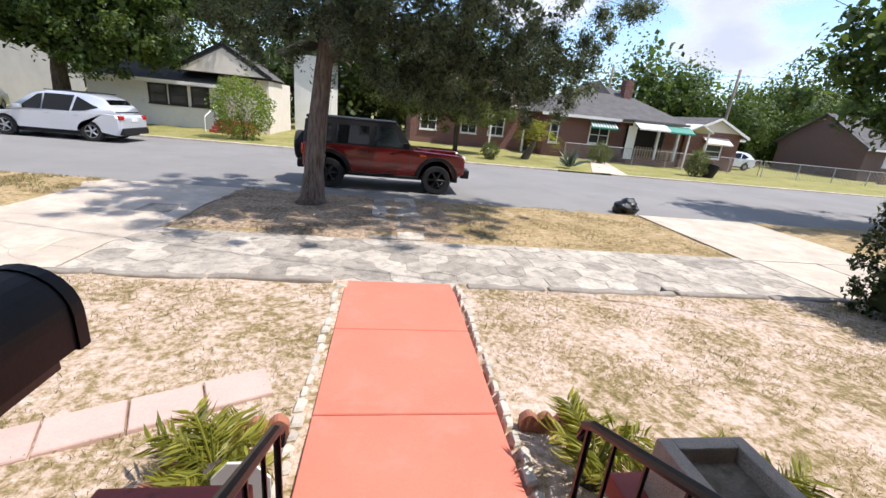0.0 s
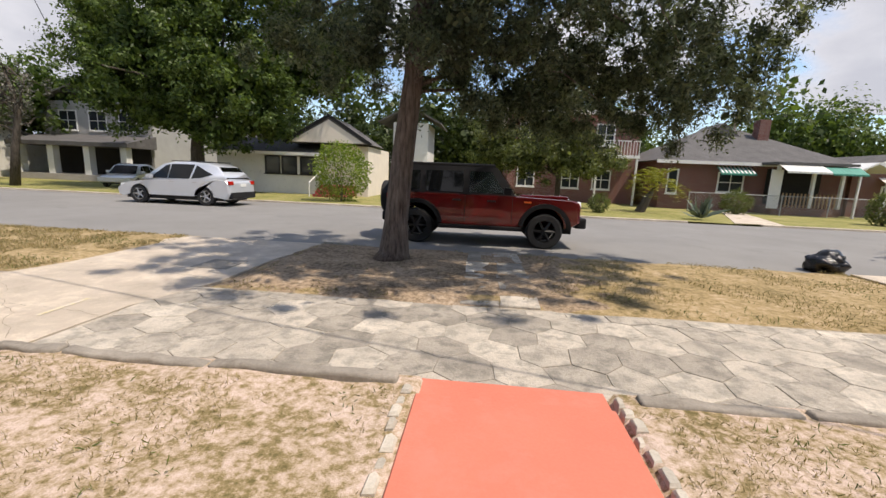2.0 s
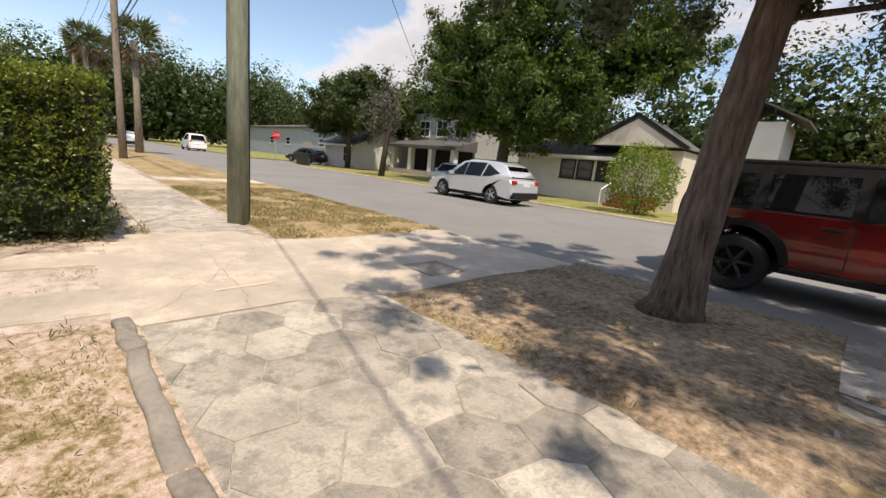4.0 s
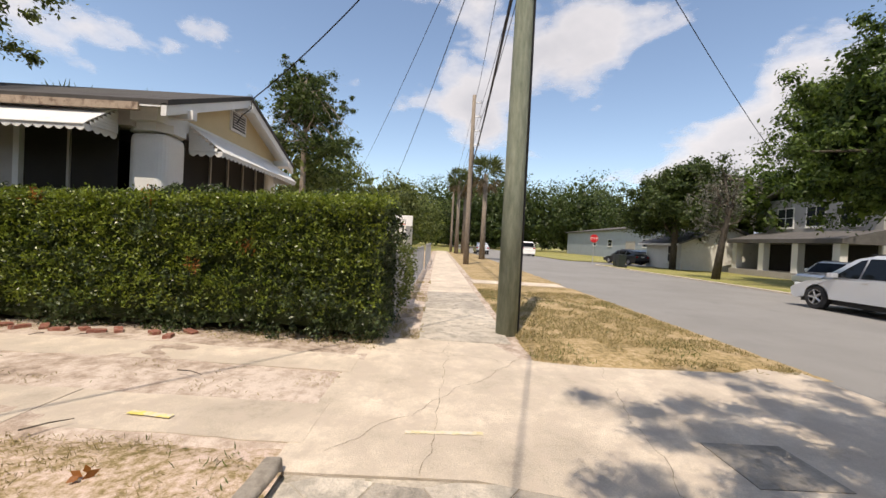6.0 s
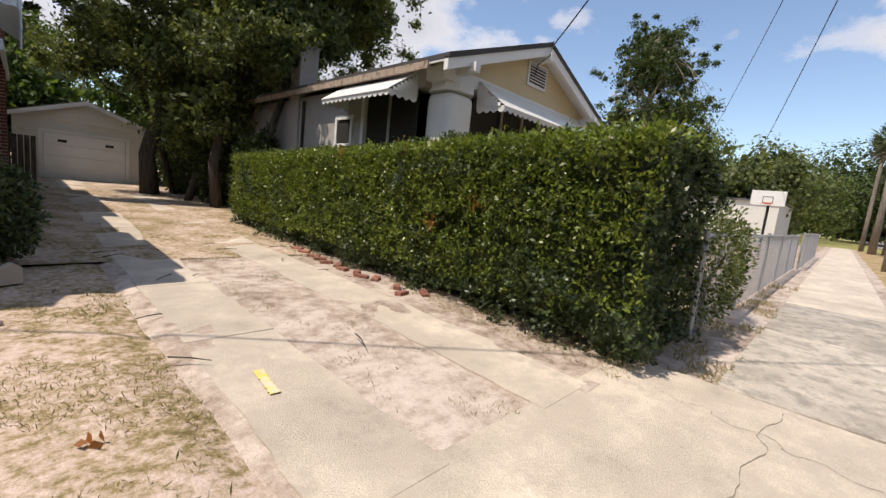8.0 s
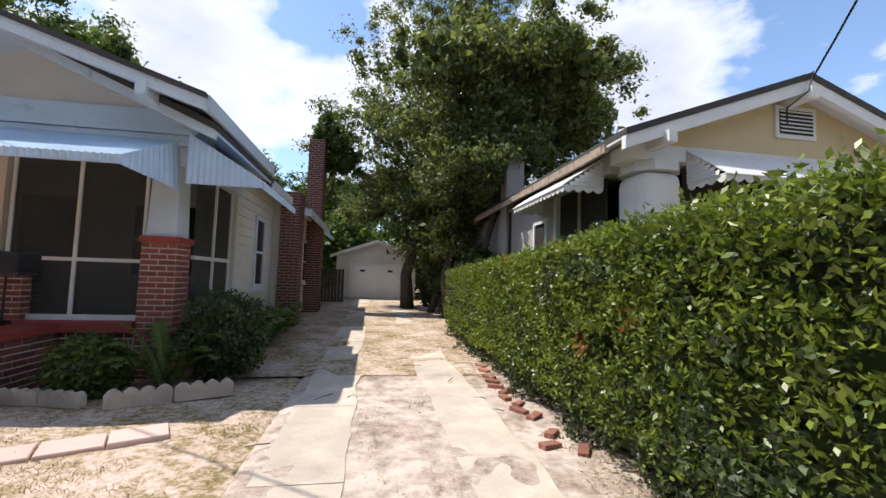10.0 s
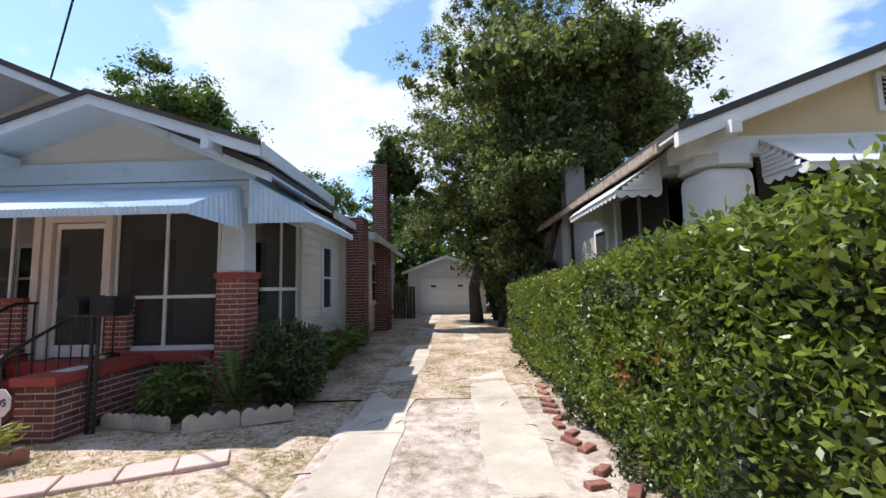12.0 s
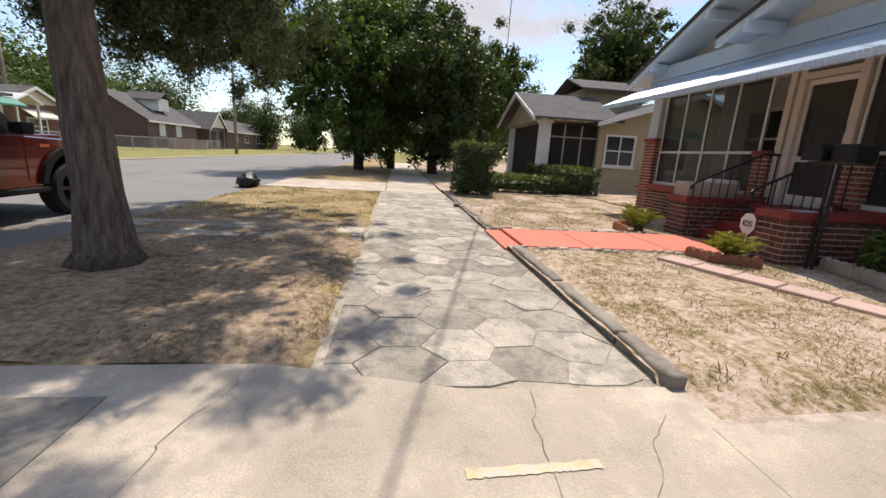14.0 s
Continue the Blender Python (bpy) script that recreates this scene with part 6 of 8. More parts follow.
def louvre_awning(a, b, out, drop, parent):
    """A stepped aluminium awning with a scalloped lower edge and flared ends."""
    a, b, out = Vector(a), Vector(b), Vector(out)
    ax = (b - a).normalized()
    n = 8
    for k in range(n):
        t0, t1 = k / n, (k + 1) / n + 0.05
        up = Vector((0, 0, 0.016))
        for p, q in ((a, b), (a, a), (b, b)):
            if p is q:
                side = -ax if p is a else ax
                e0, e1 = p + out * t0 - Vector((0, 0, drop * t0)), p + out * t0 - Vector((0, 0, drop))
                part("awning_slat", prism([p - Vector((0, 0, drop * t0)), e0, e0 - Vector((0, 0, drop / n * 1.1)) + side * 0.012, p - Vector((0, 0, drop * (t0 + 1.1 / n))) + side * 0.012], side * 0.008), AWNWHITE, parent)
                continue
            s0, s1 = out * t0 - Vector((0, 0, drop * t0)) + up, out * t1 - Vector((0, 0, drop * t1))
            part("awning_slat", prism([p + s0, q + s0, q + s1, p + s1], (0, 0, 0.012)), AWNWHITE, parent)
    ln = (b - a).length
    def edge(u, w):
        p = a.lerp(b, u) + out * 1.02 - Vector((0, 0, drop + 0.0))
        return p - Vector((0, 0, w * (0.06 + 0.05 * abs(math.sin(math.pi * u * ln / 0.16)))))
    part("valance", sheet(edge, int(ln / 0.02), 1, out.normalized() * 0.008), AWNWHITE, parent)
    for p in (a, b):
        def fringe(u, w):
            q = p + out * u - Vector((0, 0, drop))
            return q - Vector((0, 0, w * (0.06 + 0.05 * abs(math.sin(math.pi * u * out.length / 0.16)))))
        part("valance", sheet(fringe, 30, 1, ax * 0.008), AWNWHITE, parent)
aw = part("awning_bar", boxes((WX, WX + 0.03, -2.0, WY - 0.66, 3.30, 3.34)), AWNWHITE, N)
louvre_awning((WX + 0.01, -2.0, 3.36), (WX + 0.01, WY - 0.66, 3.36), (0.62, 0, 0), 0.42, aw)
aw = part("awning_bar", boxes((-13.3, WX - 0.86, WY, WY + 0.03, 3.30, 3.34)), AWNWHITE, N)
louvre_awning((-13.3, WY + 0.01, 3.34), (WX - 0.86, WY + 0.01, 3.34), (0, 0.62, 0), 0.44, aw)
# panes painted near-black for the shaded rooms behind them
window(N, "x+", WX, -2.45, -1.75, 1.5, 2.75, glass=ROOMSHADE)
window(N, "x+", WX, -6.9, -6.1, 1.3, 2.6, glass=ROOMSHADE)
window(N, "x+", WX, -8.8, -8.0, 1.3, 2.6, glass=ROOMSHADE)
window(N, "x+", WX, -10.6, -9.8, 1.3, 2.6, glass=ROOMSHADE)
part("chimney", bevelled(boxes((WX - 0.42, WX + 0.06, -4.75, -4.25, 0.0, 4.7)), 0.01), STUCCO, N, "weathered grey stucco chimney")
part("chimney_cap", boxes((WX - 0.47, WX + 0.11, -4.8, -4.2, 4.7, 4.76)), STUCCO, N)
part("downpipe", bar((WX + 0.04, -4.0, 0.05), (WX + 0.04, -4.0, 3.2), 0.04, 8), BLACKMETAL, N)

# ---- garage at the driveway's end ----
G = root("garage", (-5.3, -15.5, 0.35), "small white timber garage at the driveway's end", "garage")
part("wall", boxes((-7.2, -3.3, -20, -14.85, 0.2, 2.45)), SIDING, G)
part("gable", prism([(-7.3, -14.85, 2.45), (-3.2, -14.85, 2.45), (-5.25, -14.85, 3.2)], (0, 0.08, 0)), SIDING, G)
part("roof", gable_roof(bmesh.new(), -5.25, 3.32, 2.25, 0.36, -20.2, -14.6, 0.08), SHINGLE, G)
for s in (-1, 1):
    part("rake_board", rake(bmesh.new(), -5.25, 3.3, -5.25 + s * 2.25, 0.36, -14.62, -14.55, 0.01, 0.14), WHITE, G)
dd = part("garage_door", boxes((-6.42, -4.06, -14.85, -14.80, 0.36, 2.02)), WHITE, G, "white panelled garage door")
for k in range(4):
    part("door_panel", bevelled(boxes((-6.40, -4.08, -14.80, -14.775, 0.38 + k * 0.41, 0.775 + k * 0.41)), 0.008, 1), WHITE, dd)
# panes painted near-black for the shade inside the garage
for x in (-6.05, -4.7):
    part("door_window", boxes((x, x + 0.25, -14.776, -14.765, 1.70, 1.80)), ROOMSHADE, dd)
part("door_frame", boxes((-6.54, -6.43, -14.85, -14.76, 0.3, 2.12), (-4.05, -3.94, -14.85, -14.76, 0.3, 2.12), (-6.43, -4.05, -14.85, -14.76, 2.03, 2.12)), WHITE, G)
fe = root("board_fence", (-3.6, -12.5, 0.3), "dark weathered board fence beside the garage", "fence")
for k in range(7):
    part("board", boxes((-3.85 + k * 0.14, -3.73 + k * 0.14, -12.56, -12.53, 0.25, 1.75)), DBARK, fe)

# ---- the tan house to the east ----
T = root("tan_house", (14, -5, 0), "tan bungalow with grey roof and white porch column", "house")
part("wall", boxes((11.2, 18, -12, -1.4, 0.0, 2.95)), TAN, T)
window(T, "x-", 11.2, -3.1, -1.7, 1.1, 2.45, bars=2)
window(T, "x-", 11.2, -5.6, -4.6, 1.0, 2.5)
part("corner_board", boxes((11.17, 11.3, -4.2, -4.05, 0.0, 2.9)), WHITE, T)
part("porch_floor", boxes((11.2, 16.5, -1.4, 1.15, 0.0, 0.5)), STUCCO, T)
part("column", bevelled(boxes((11.2, 11.62, 0.72, 1.14, 0.5, 2.75)), 0.015), WHITE, T, "square white porch column")
part("column", bevelled(boxes((15.9, 16.3, 0.72, 1.14, 0.5, 2.75)), 0.015), WHITE, T)
part("column_cap", boxes((11.14, 11.68, 0.66, 1.2, 2.75, 2.85)), WHITE, T)
# opaque near-black sheets painted as the shade within the screened porch
part("screen", boxes((11.4, 11.41, -1.4, 0.72, 0.5, 2.75)), ROOMSHADE, T)
part("screen", boxes((11.62, 15.9, 0.9, 0.91, 0.5, 2.75)), ROOMSHADE, T)
for y in (-0.7, 0.05):
    part("screen_post", boxes((11.37, 11.42, y - 0.03, y + 0.03, 0.5, 2.75)), STUCCO, T)
part("screen_rail", boxes((11.37, 11.42, -1.4, 0.72, 2.2, 2.26)), STUCCO, T)
part("porch_beam", boxes((11.15, 16.5, -1.4, 1.2, 2.85, 3.0)), TAN, T)
part("porch_gable", prism([(11.2, 1.1, 3.0), (16.4, 1.1, 3.0), (13.8, 1.1, 4.1)], (0, 0.08, 0)), TAN, T)
part("porch_roof", gable_roof(bmesh.new(), 13.8, 4.25, 3.1, 0.42, -2.2, 1.65, 0.08), SHINGLE, T)
part("rake_board", rake(bmesh.new(), 13.8, 4.25, 10.7, 0.42, 1.62, 1.70, 0.02, 0.16), WHITE, T)
part("rake_board", rake(bmesh.new(), 13.8, 4.25, 16.9, 0.42, 1.62, 1.70, 0.02, 0.16), WHITE, T)
for k in range(6):
    part("rafter_tail", boxes((10.72, 11.2, -1.9 + k * 0.6, -1.82 + k * 0.6, 2.86, 2.96)), WHITE, T)
bm = bmesh.new()
for s in (-1, 1):
    prism([(10.6, -5.4, 4.25), (10.6, -5.4 + s * 4.4, 2.85), (10.6, -5.4 + s * 4.4, 2.77), (10.6, -5.4, 4.17)], (7.6, 0, 0), bm)
part("roof", bm, SHINGLE, T, "grey shingle roof")
part("gable_wall", prism([(11.18, -9.4, 2.9), (11.18, -1.4, 2.9), (11.18, -5.4, 4.15)], (0.1, 0, 0)), TAN, T)
for s in (-1, 1):
    part("rake_board", prism([(10.58, -5.4, 4.25), (10.58, -5.4 + s * 4.4, 2.85), (10.58, -5.4 + s * 4.4, 2.68), (10.58, -5.4, 4.08)], (0.06, 0, 0)), WHITE, T)
part("dormer", boxes((14.0, 17.0, -4.6, -1.8, 3.3, 4.7)), TAN, T)
part("dormer_roof", gable_roof(bmesh.new(), 15.5, 5.35, 2.0, 0.35, -5.0, -1.4, 0.08), SHINGLE, T)
aw = awning("awning", T, (11.18, -5.7, 2.85), (11.18, -4.5, 2.85), (-0.45, 0, 0), 0.3, GREENSTRIPE, "green and white striped window awning", 0.16, 0.006)
part("meter_box", bevelled(boxes((11.05, 11.2, -4.45, -4.2, 1.0, 1.4)), 0.02), GALV, T)


T.location.y -= 0.7


# ---- houses across the street ----
def simple_house(name, label, x0, x1, y0, y1, h, wall, ridge, slope, over=0.5, axis="x", roof=SHINGLE, base=0.0):
    """A far house: four walls and a gabled or hipped roof. ridge: 'x' or 'y' gable, 'hip'."""
    r = root(name, ((x0 + x1) / 2, (y0 + y1) / 2, 0), label, "house")
    part("wall", boxes((x0, x1, y0, y1, base, h)), wall, r)
    bm = bmesh.new()
    cx, cy = (x0 + x1) / 2, (y0 + y1) / 2
    if ridge == "hip":
        d = min(x1 - x0, y1 - y0) / 2 + over
        z = h + slope * d
        lo = [bm.verts.new(p) for p in ((x0 - over, y0 - over, h), (x1 + over, y0 - over, h), (x1 + over, y1 + over, h), (x0 - over, y1 + over, h))]
        if x1 - x0 >= y1 - y0:
            t = [bm.verts.new((x0 - over + d, cy, z)), bm.verts.new((x1 + over - d, cy, z))]
            fs = ((lo[0], lo[1], t[1], t[0]), (lo[1], lo[2], t[1]), (lo[2], lo[3], t[0], t[1]), (lo[3], lo[0], t[0]))
        else:
            t = [bm.verts.new((cx, y0 - over + d, z)), bm.verts.new((cx, y1 + over - d, z))]
            fs = ((lo[0], lo[1], t[0]), (lo[1], lo[2], t[1], t[0]), (lo[2], lo[3], t[1]), (lo[3], lo[0], t[0], t[1]))
        for f in fs:
            bm.faces.new(f)
        bm.faces.new(lo[::-1])
        part("roof", bm, roof, r)
        part("fascia", boxes((x0 - over - 0.03, x1 + over + 0.03, y0 - over - 0.03, y0 - over + 0.03, h - 0.18, h + 0.02)), WHITE, r)
    elif ridge == "y":
        half = (x1 - x0) / 2 + over
        part("roof", gable_roof(bm, cx, h + slope * half - slope * over, half, slope, y0 - over, y1 + over, 0.12), roof, r)
        part("gable", prism([(x0, y0, h), (x1, y0, h), (cx, y0, h + slope * (x1 - x0) / 2)], (0, 0.1, 0)), wall, r)
        for s in (-1, 1):
            part("rake_board", rake(bmesh.new(), cx, h + slope * half - slope * over, cx + s * half, slope, y0 - over - 0.04, y0 - over + 0.04, 0.02, 0.18), WHITE, r)
    else:
        half = (y1 - y0) / 2 + over
        zt = h + slope * half - slope * over
        for s in (-1, 1):
            prism([(x0 - over, cy, zt), (x0 - over, cy + s * half, zt - slope * half), (x0 - over, cy + s * half, zt - slope * half - 0.12), (x0 - over, cy, zt - 0.12)], (x1 - x0 + 2 * over, 0, 0), bm)
        part("roof", bm, roof, r)
        for xx in (x0, x1 - 0.1):
            part("gable", prism([(xx, y0, h), (xx, y1, h), (xx, cy, h + slope * (y1 - y0) / 2)], (0.1, 0, 0)), wall, r)
        part("fascia", boxes((x0 - over, x1 + over, y0 - over - 0.03, y0 - over + 0.03, h - slope * over - 0.2, h - slope * over - 0.02)), WHITE, r)
    return r


def brick_wall_mat(name, a, b, sc=4.6):
    m, n, l, bs = nodes_of(name)
    t = n.new("ShaderNodeTexBrick")
    mp = n.new("ShaderNodeMapping")
    mp.inputs["Rotation"].default_value = (radians(90), 0, 0)
    l.new(n.new("ShaderNodeNewGeometry").outputs["Position"], mp.inputs["Vector"])
    l.new(mp.outputs[0], t.inputs["Vector"])
    t.inputs["Color1"].default_value, t.inputs["Color2"].default_value, t.inputs["Mortar"].default_value = (*a, 1), (*b, 1), (0.33, 0.28, 0.25, 1)
    t.inputs["Scale"].default_value, t.inputs["Mortar Size"].default_value = sc, 0.018
    l.new(t.outputs["Color"], bs.inputs["Base Color"])
    bs.inputs["Roughness"].default_value = 0.9
    return m


FARBRICK = brick_wall_mat("far_red_brick", (0.165, 0.055, 0.04), (0.11, 0.036, 0.028))
FARBRICK2 = brick_wall_mat("far_pink_brick", (0.21, 0.08, 0.065), (0.15, 0.055, 0.045))
DKBRICK = brick_wall_mat("far_dark_brick", (0.13, 0.07, 0.06), (0.09, 0.05, 0.045))
B = simple_house("brick_bungalow", "red brick bungalow with grey hip roof and green striped awnings", 11.2, 22.4, 30.2, 39, 3.1, FARBRICK, "hip", 0.52, 0.5)
window(B, "y-", 30.2, 14.7, 16.3, 1.2, 2.5, bars=2)
window(B, "y-", 30.2, 11.6, 12.3, 1.0, 2.6)
aw = awning("awning", B, (14.5, 30.15, 2.85), (16.6, 30.15, 2.85), (0, -0.7, 0), 0.45, GREENSTRIPE, "green and white striped awning", 0.22, 0.01)
for k in range(9):
    part("stripe", prism([(14.56 + k * 0.232, 30.13, 2.872), (14.66 + k * 0.232, 30.13, 2.872), (14.66 + k * 0.232, 29.44, 2.43), (14.56 + k * 0.232, 29.44, 2.43)], (0, 0, 0.012)), WHITE, aw)
part("porch", boxes((17.2, 21.0, 28.6, 30.19, 0.0, 0.5)), FARBRICK, B)
part("porch_roof", boxes((16.9, 21.3, 28.2, 30.6, 3.0, 3.15)), SHINGLE, B)
for x in (17.3, 19.3, 20.9):
    part("porch_post", boxes((x - 0.08, x + 0.08, 28.6, 28.76, 0.5, 3.0)), WHITE, B)
# black panel on the brick wall, painted as the porch's shade
part("porch_opening", boxes((17.6, 20.8, 30.14, 30.19, 0.6, 2.8)), ROOMSHADE, B)
for k in range(16):
    part("porch_baluster", boxes((17.5 + k * 0.21, 17.56 + k * 0.21, 28.64, 28.70, 0.5, 1.35)), surf("tan_wood", (0.42, 0.28, 0.16), 0.8) if k == 0 else bpy.data.materials["tan_wood"], B)
part("porch_door", boxes((16.85, 17.5, 28.55, 28.6, 0.4, 2.7)), WHITE, B)
aw = awning("awning", B, (17.0, 28.3, 3.0), (19.4, 28.3, 3.0), (0, -0.8, 0), 0.4, AWNWHITE, "", 0.22, 0.01)
aw = awning("awning", B, (19.5, 28.3, 2.95), (21.4, 28.3, 2.95), (0, -0.7, 0), 0.4, GREENSTRIPE, "green striped awning", 0.22, 0.01)
part("chimney", boxes((18.4, 19.1, 33, 33.7, 4.0, 6.2)), FARBRICK, B)
part("front_gable", prism([(15.2, 33.5, 5.0), (17.6, 33.5, 5.0), (16.4, 33.5, 6.0)], (0, 3, 0)), SHINGLE, B)
B2 = simple_house("brick_cottage", "low brick cottage wing with a cream gable", 22.45, 27.2, 30.0, 38, 2.9, FARBRICK, "y", 0.45, 0.4)
part("gable_front", prism([(22.5, 29.96, 2.9), (27.1, 29.96, 2.9), (24.8, 29.96, 3.95)], (0, -0.05, 0)), CREAM, B2)
awning("awning", B2, (23.9, 29.95, 2.5), (26.1, 29.95, 2.5), (0, -0.7, 0), 0.45, CREAM, "cream awning", 0.22, 0.01)
window(B2, "y-", 30.0, 24.2, 25.8, 0.9, 2.0)
part("entry_roof", gable_roof(bmesh.new(), 22.3, 3.3, 1.0, 0.5, 28.2, 30.0, 0.1), WHITE, B2)
part("entry_post", boxes((21.5, 21.6, 28.3, 28.4, 0, 2.8)), WHITE, B2)
part("entry_post", boxes((23.0, 23.1, 28.3, 28.4, 0, 2.8)), WHITE, B2)
A = root("apartment_house", (7, 34, 0), "two-storey red brick apartment house with a railed balcony", "house")
part("wall", boxes((1.5, 10.6, 33.0, 42, 0.0, 6.2)), FARBRICK2, A)
part("roof_edge", boxes((1.2, 10.9, 32.4, 42.3, 6.2, 6.45)), WHITE, A)
part("balcony", boxes((4.8, 10.2, 31.4, 33.0, 3.2, 3.4)), WHITE, A)
for k in range(28):
    part("balcony_bar", boxes((4.85 + k * 0.195, 4.88 + k * 0.195, 31.42, 31.45, 3.4, 4.3)), WHITE, A)
part("balcony_rail", boxes((4.8, 10.2, 31.4, 31.46, 4.3, 4.36)), WHITE, A)
for x in (4.9, 7.4, 10.0):
    part("post", boxes((x, x + 0.12, 31.42, 31.54, 0.0, 3.2)), WHITE, A)
for x in (5.4, 7.6, 2.2):
    window(A, "y-", 33.0, x, x + 1.3, 4.1, 5.6, bars=2)
    window(A, "y-", 33.0, x, x + 1.3, 1.0, 2.4, bars=2)
C = simple_house("white_bungalow", "white bungalow with dark window band and red steps", -17.2, -10.2, 27.2, 36, 2.75, SIDING, "x", 0.3, 0.5)
for x in (-14.0, -12.9, -11.7):
    window(C, "y-", 27.2, x, x + 1.0, 1.25, 2.35, trim=DARKPLASTIC, bars=1)
part("front_gable", prism([(-12.4, 26.6, 3.2), (-7.2, 26.6, 3.2), (-9.6, 26.6, 4.75)], (0, 4, 0)), SHINGLE, C)
part("porch_wall", boxes((-10.2, -7.4, 27.4, 33, 0, 3.1)), CREAM, C)
for k in range(4):
    part("step", boxes((-10.0, -8.2, 25.0 + k * 0.35, 27.4, 0.03 + k * 0.16, 0.19 + k * 0.16)), REDPAINT, C, "red painted step")
part("stair_rail", tube(bmesh.new(), [(-10.1, 24.8, 0.05), (-10.1, 24.8, 0.85), (-10.1, 26.6, 1.5), (-10.1, 26.6, 0.6)], 0.035, 6), WHITE, C)
part("gable_face", prism([(-12.1, 26.58, 3.2), (-7.4, 26.58, 3.2), (-9.6, 26.58, 4.55)], (0, 0.05, 0)), CREAM, C)
part("gable_trim", prism([(-12.5, 26.52, 3.2), (-9.6, 26.52, 4.88), (-6.9, 26.52, 3.2), (-7.1, 26.52, 3.1), (-9.6, 26.52, 4.68), (-12.3, 26.52, 3.1)], (0, 0.08, 0)), DARKPLASTIC, C)
part("upper_block", boxes((-7.3, -4.6, 34, 38, 0, 5.4)), WHITE, C)
part("upper_roof", gable_roof(bmesh.new(), -6.0, 6.6, 2.4, 0.5, 33.5, 38.5, 0.1), SHINGLE, C)
F = root("two_storey_house", (-31, 34, 0), "grey two-storey house with a deep columned porch", "house")
GREYSIDING = surf("grey_siding", (0.36, 0.36, 0.35), 0.8, 0.08, 1.0, 25, 0.1)
part("wall", boxes((-36, -26.6, 33.2, 42, 0, 6.2)), GREYSIDING, F)
part("roof", gable_roof(bmesh.new(), -31.3, 8.0, 5.3, 0.38, 32.6, 42.5, 0.12), SHINGLE, F)
part("porch_roof", prism([(-36.3, 30.4, 2.9), (-36.3, 30.4, 2.6), (-36.3, 33.2, 2.6), (-36.3, 33.2, 3.6)], (10, 0, 0)), SHINGLE, F)
part("porch_floor", boxes((-36.2, -26.5, 30.6, 33.2, 0, 0.5)), STUCCO, F)
for x in (-36.0, -33.2, -30.2, -27.2):
    part("column", boxes((x, x + 0.5, 30.7, 31.2, 0.5, 2.62)), WHITE, F)
# dark panel before the wall carries the deep porch's shade in its colour
part("porch_shade", boxes((-35.8, -26.8, 33.1, 33.19, 0.5, 2.6)), ROOMSHADE, F)
for x in (-34.6, -32.0, -29.4):
    window(F, "y-", 33.2, x, x + 1.6, 3.9, 5.5, trim=WHITE, bars=2)
Lw = simple_house("white_cottage", "low white cottage with a grey roof", -43.5, -37.5, 27.2, 35, 2.6, SIDING, "x", 0.4, 0.6)
# pane painted near-black for the shaded room behind
window(Lw, "y-", 27.2, -39.6, -38.8, 0.6, 2.2, glass=ROOMSHADE)
T1 = simple_house("brick_tudor", "dark brick house with steep grey roof and white dormer", 43, 54, 33, 42, 3.2, DKBRICK, "x", 0.62, 0.4)
for x in (45.2, 48.8):
    window(T1, "y-", 33, x, x + 1.2, 1.4, 2.9, glass=WHITE)
part("low_wall", boxes((42.5, 52, 30.7, 30.9, 0, 1.1)), DKBRICK, T1)
part("dormer", boxes((47.2, 49.4, 33.9, 36.5, 4.2, 5.6)), WHITE, T1)
part("dormer_roof", gable_roof(bmesh.new(), 48.3, 6.3, 1.5, 0.6, 33.6, 37.5, 0.1), SHINGLE, T1)
T2 = simple_house("gabled_cottage", "dark brick cottage with pale gable and arched porch", 55.2, 60.5, 31.9, 40, 3.0, DKBRICK, "y", 0.8, 0.4)
part("gable_front", prism([(55.3, 31.86, 3.0), (60.4, 31.86, 3.0), (57.85, 31.86, 5.0)], (0, -0.05, 0)), CREAM, T2)
# two black panels on the wall, painted as the shade in the porch arches
for x in (56.0, 58.6):
    part("porch_opening", boxes((x, x + 1.2, 31.8, 31.89, 0.3, 2.5)), ROOMSHADE, T2)
T3 = simple_house("ranch_house", "long low brick house with a grey roof", 64, 92, 33, 42, 2.8, DKBRICK, "hip", 0.42, 0.6)
for x in (67, 72, 78, 84):
    window(T3, "y-", 33, x, x + 1.6, 1.1, 2.3)
T4 = simple_house("brown_house", "brown house with a low roof beyond the fence", 27.5, 36, 40, 48, 2.8, STUCCO, "x", 0.3, 0.5)
window(T4, "y-", 40, 29.5, 30.8, 1.2, 2.2)
Wh = root("warehouse", (-75, 50, 0), "pale blue-grey metal warehouse building", "building")
part("wall", boxes((-110, -62, 40, 60, 0, 5.4)), WAREHOUSE, Wh)
part("roof", prism([(-110.5, 39.5, 5.4), (-61.5, 39.5, 5.4), (-61.5, 50, 7.0), (-110.5, 50, 7.0)], (0, 0, 0.2)), SHINGLE, Wh)
part("low_wing", boxes((-62, -50.5, 42, 56, 0, 4.2)), WAREHOUSE, Wh)
for x in (-92, -84, -70, -66):
    window(Wh, "y-", 40, x, x + 2.0, 2.2, 3.6)
part("door", boxes((-76, -72.5, 39.92, 39.99, 0, 3.2)), STUCCO, Wh)
Sh = root("white_shed", (-47, -1.5, 0), "low white block building behind the fence", "building")
part("wall", boxes((-52, -42, -5.5, 2.4, 0, 3.2)), SIDING, Sh)
part("roof", boxes((-52.2, -41.8, -5.7, 2.6, 3.2, 3.32)), SHINGLE, Sh)

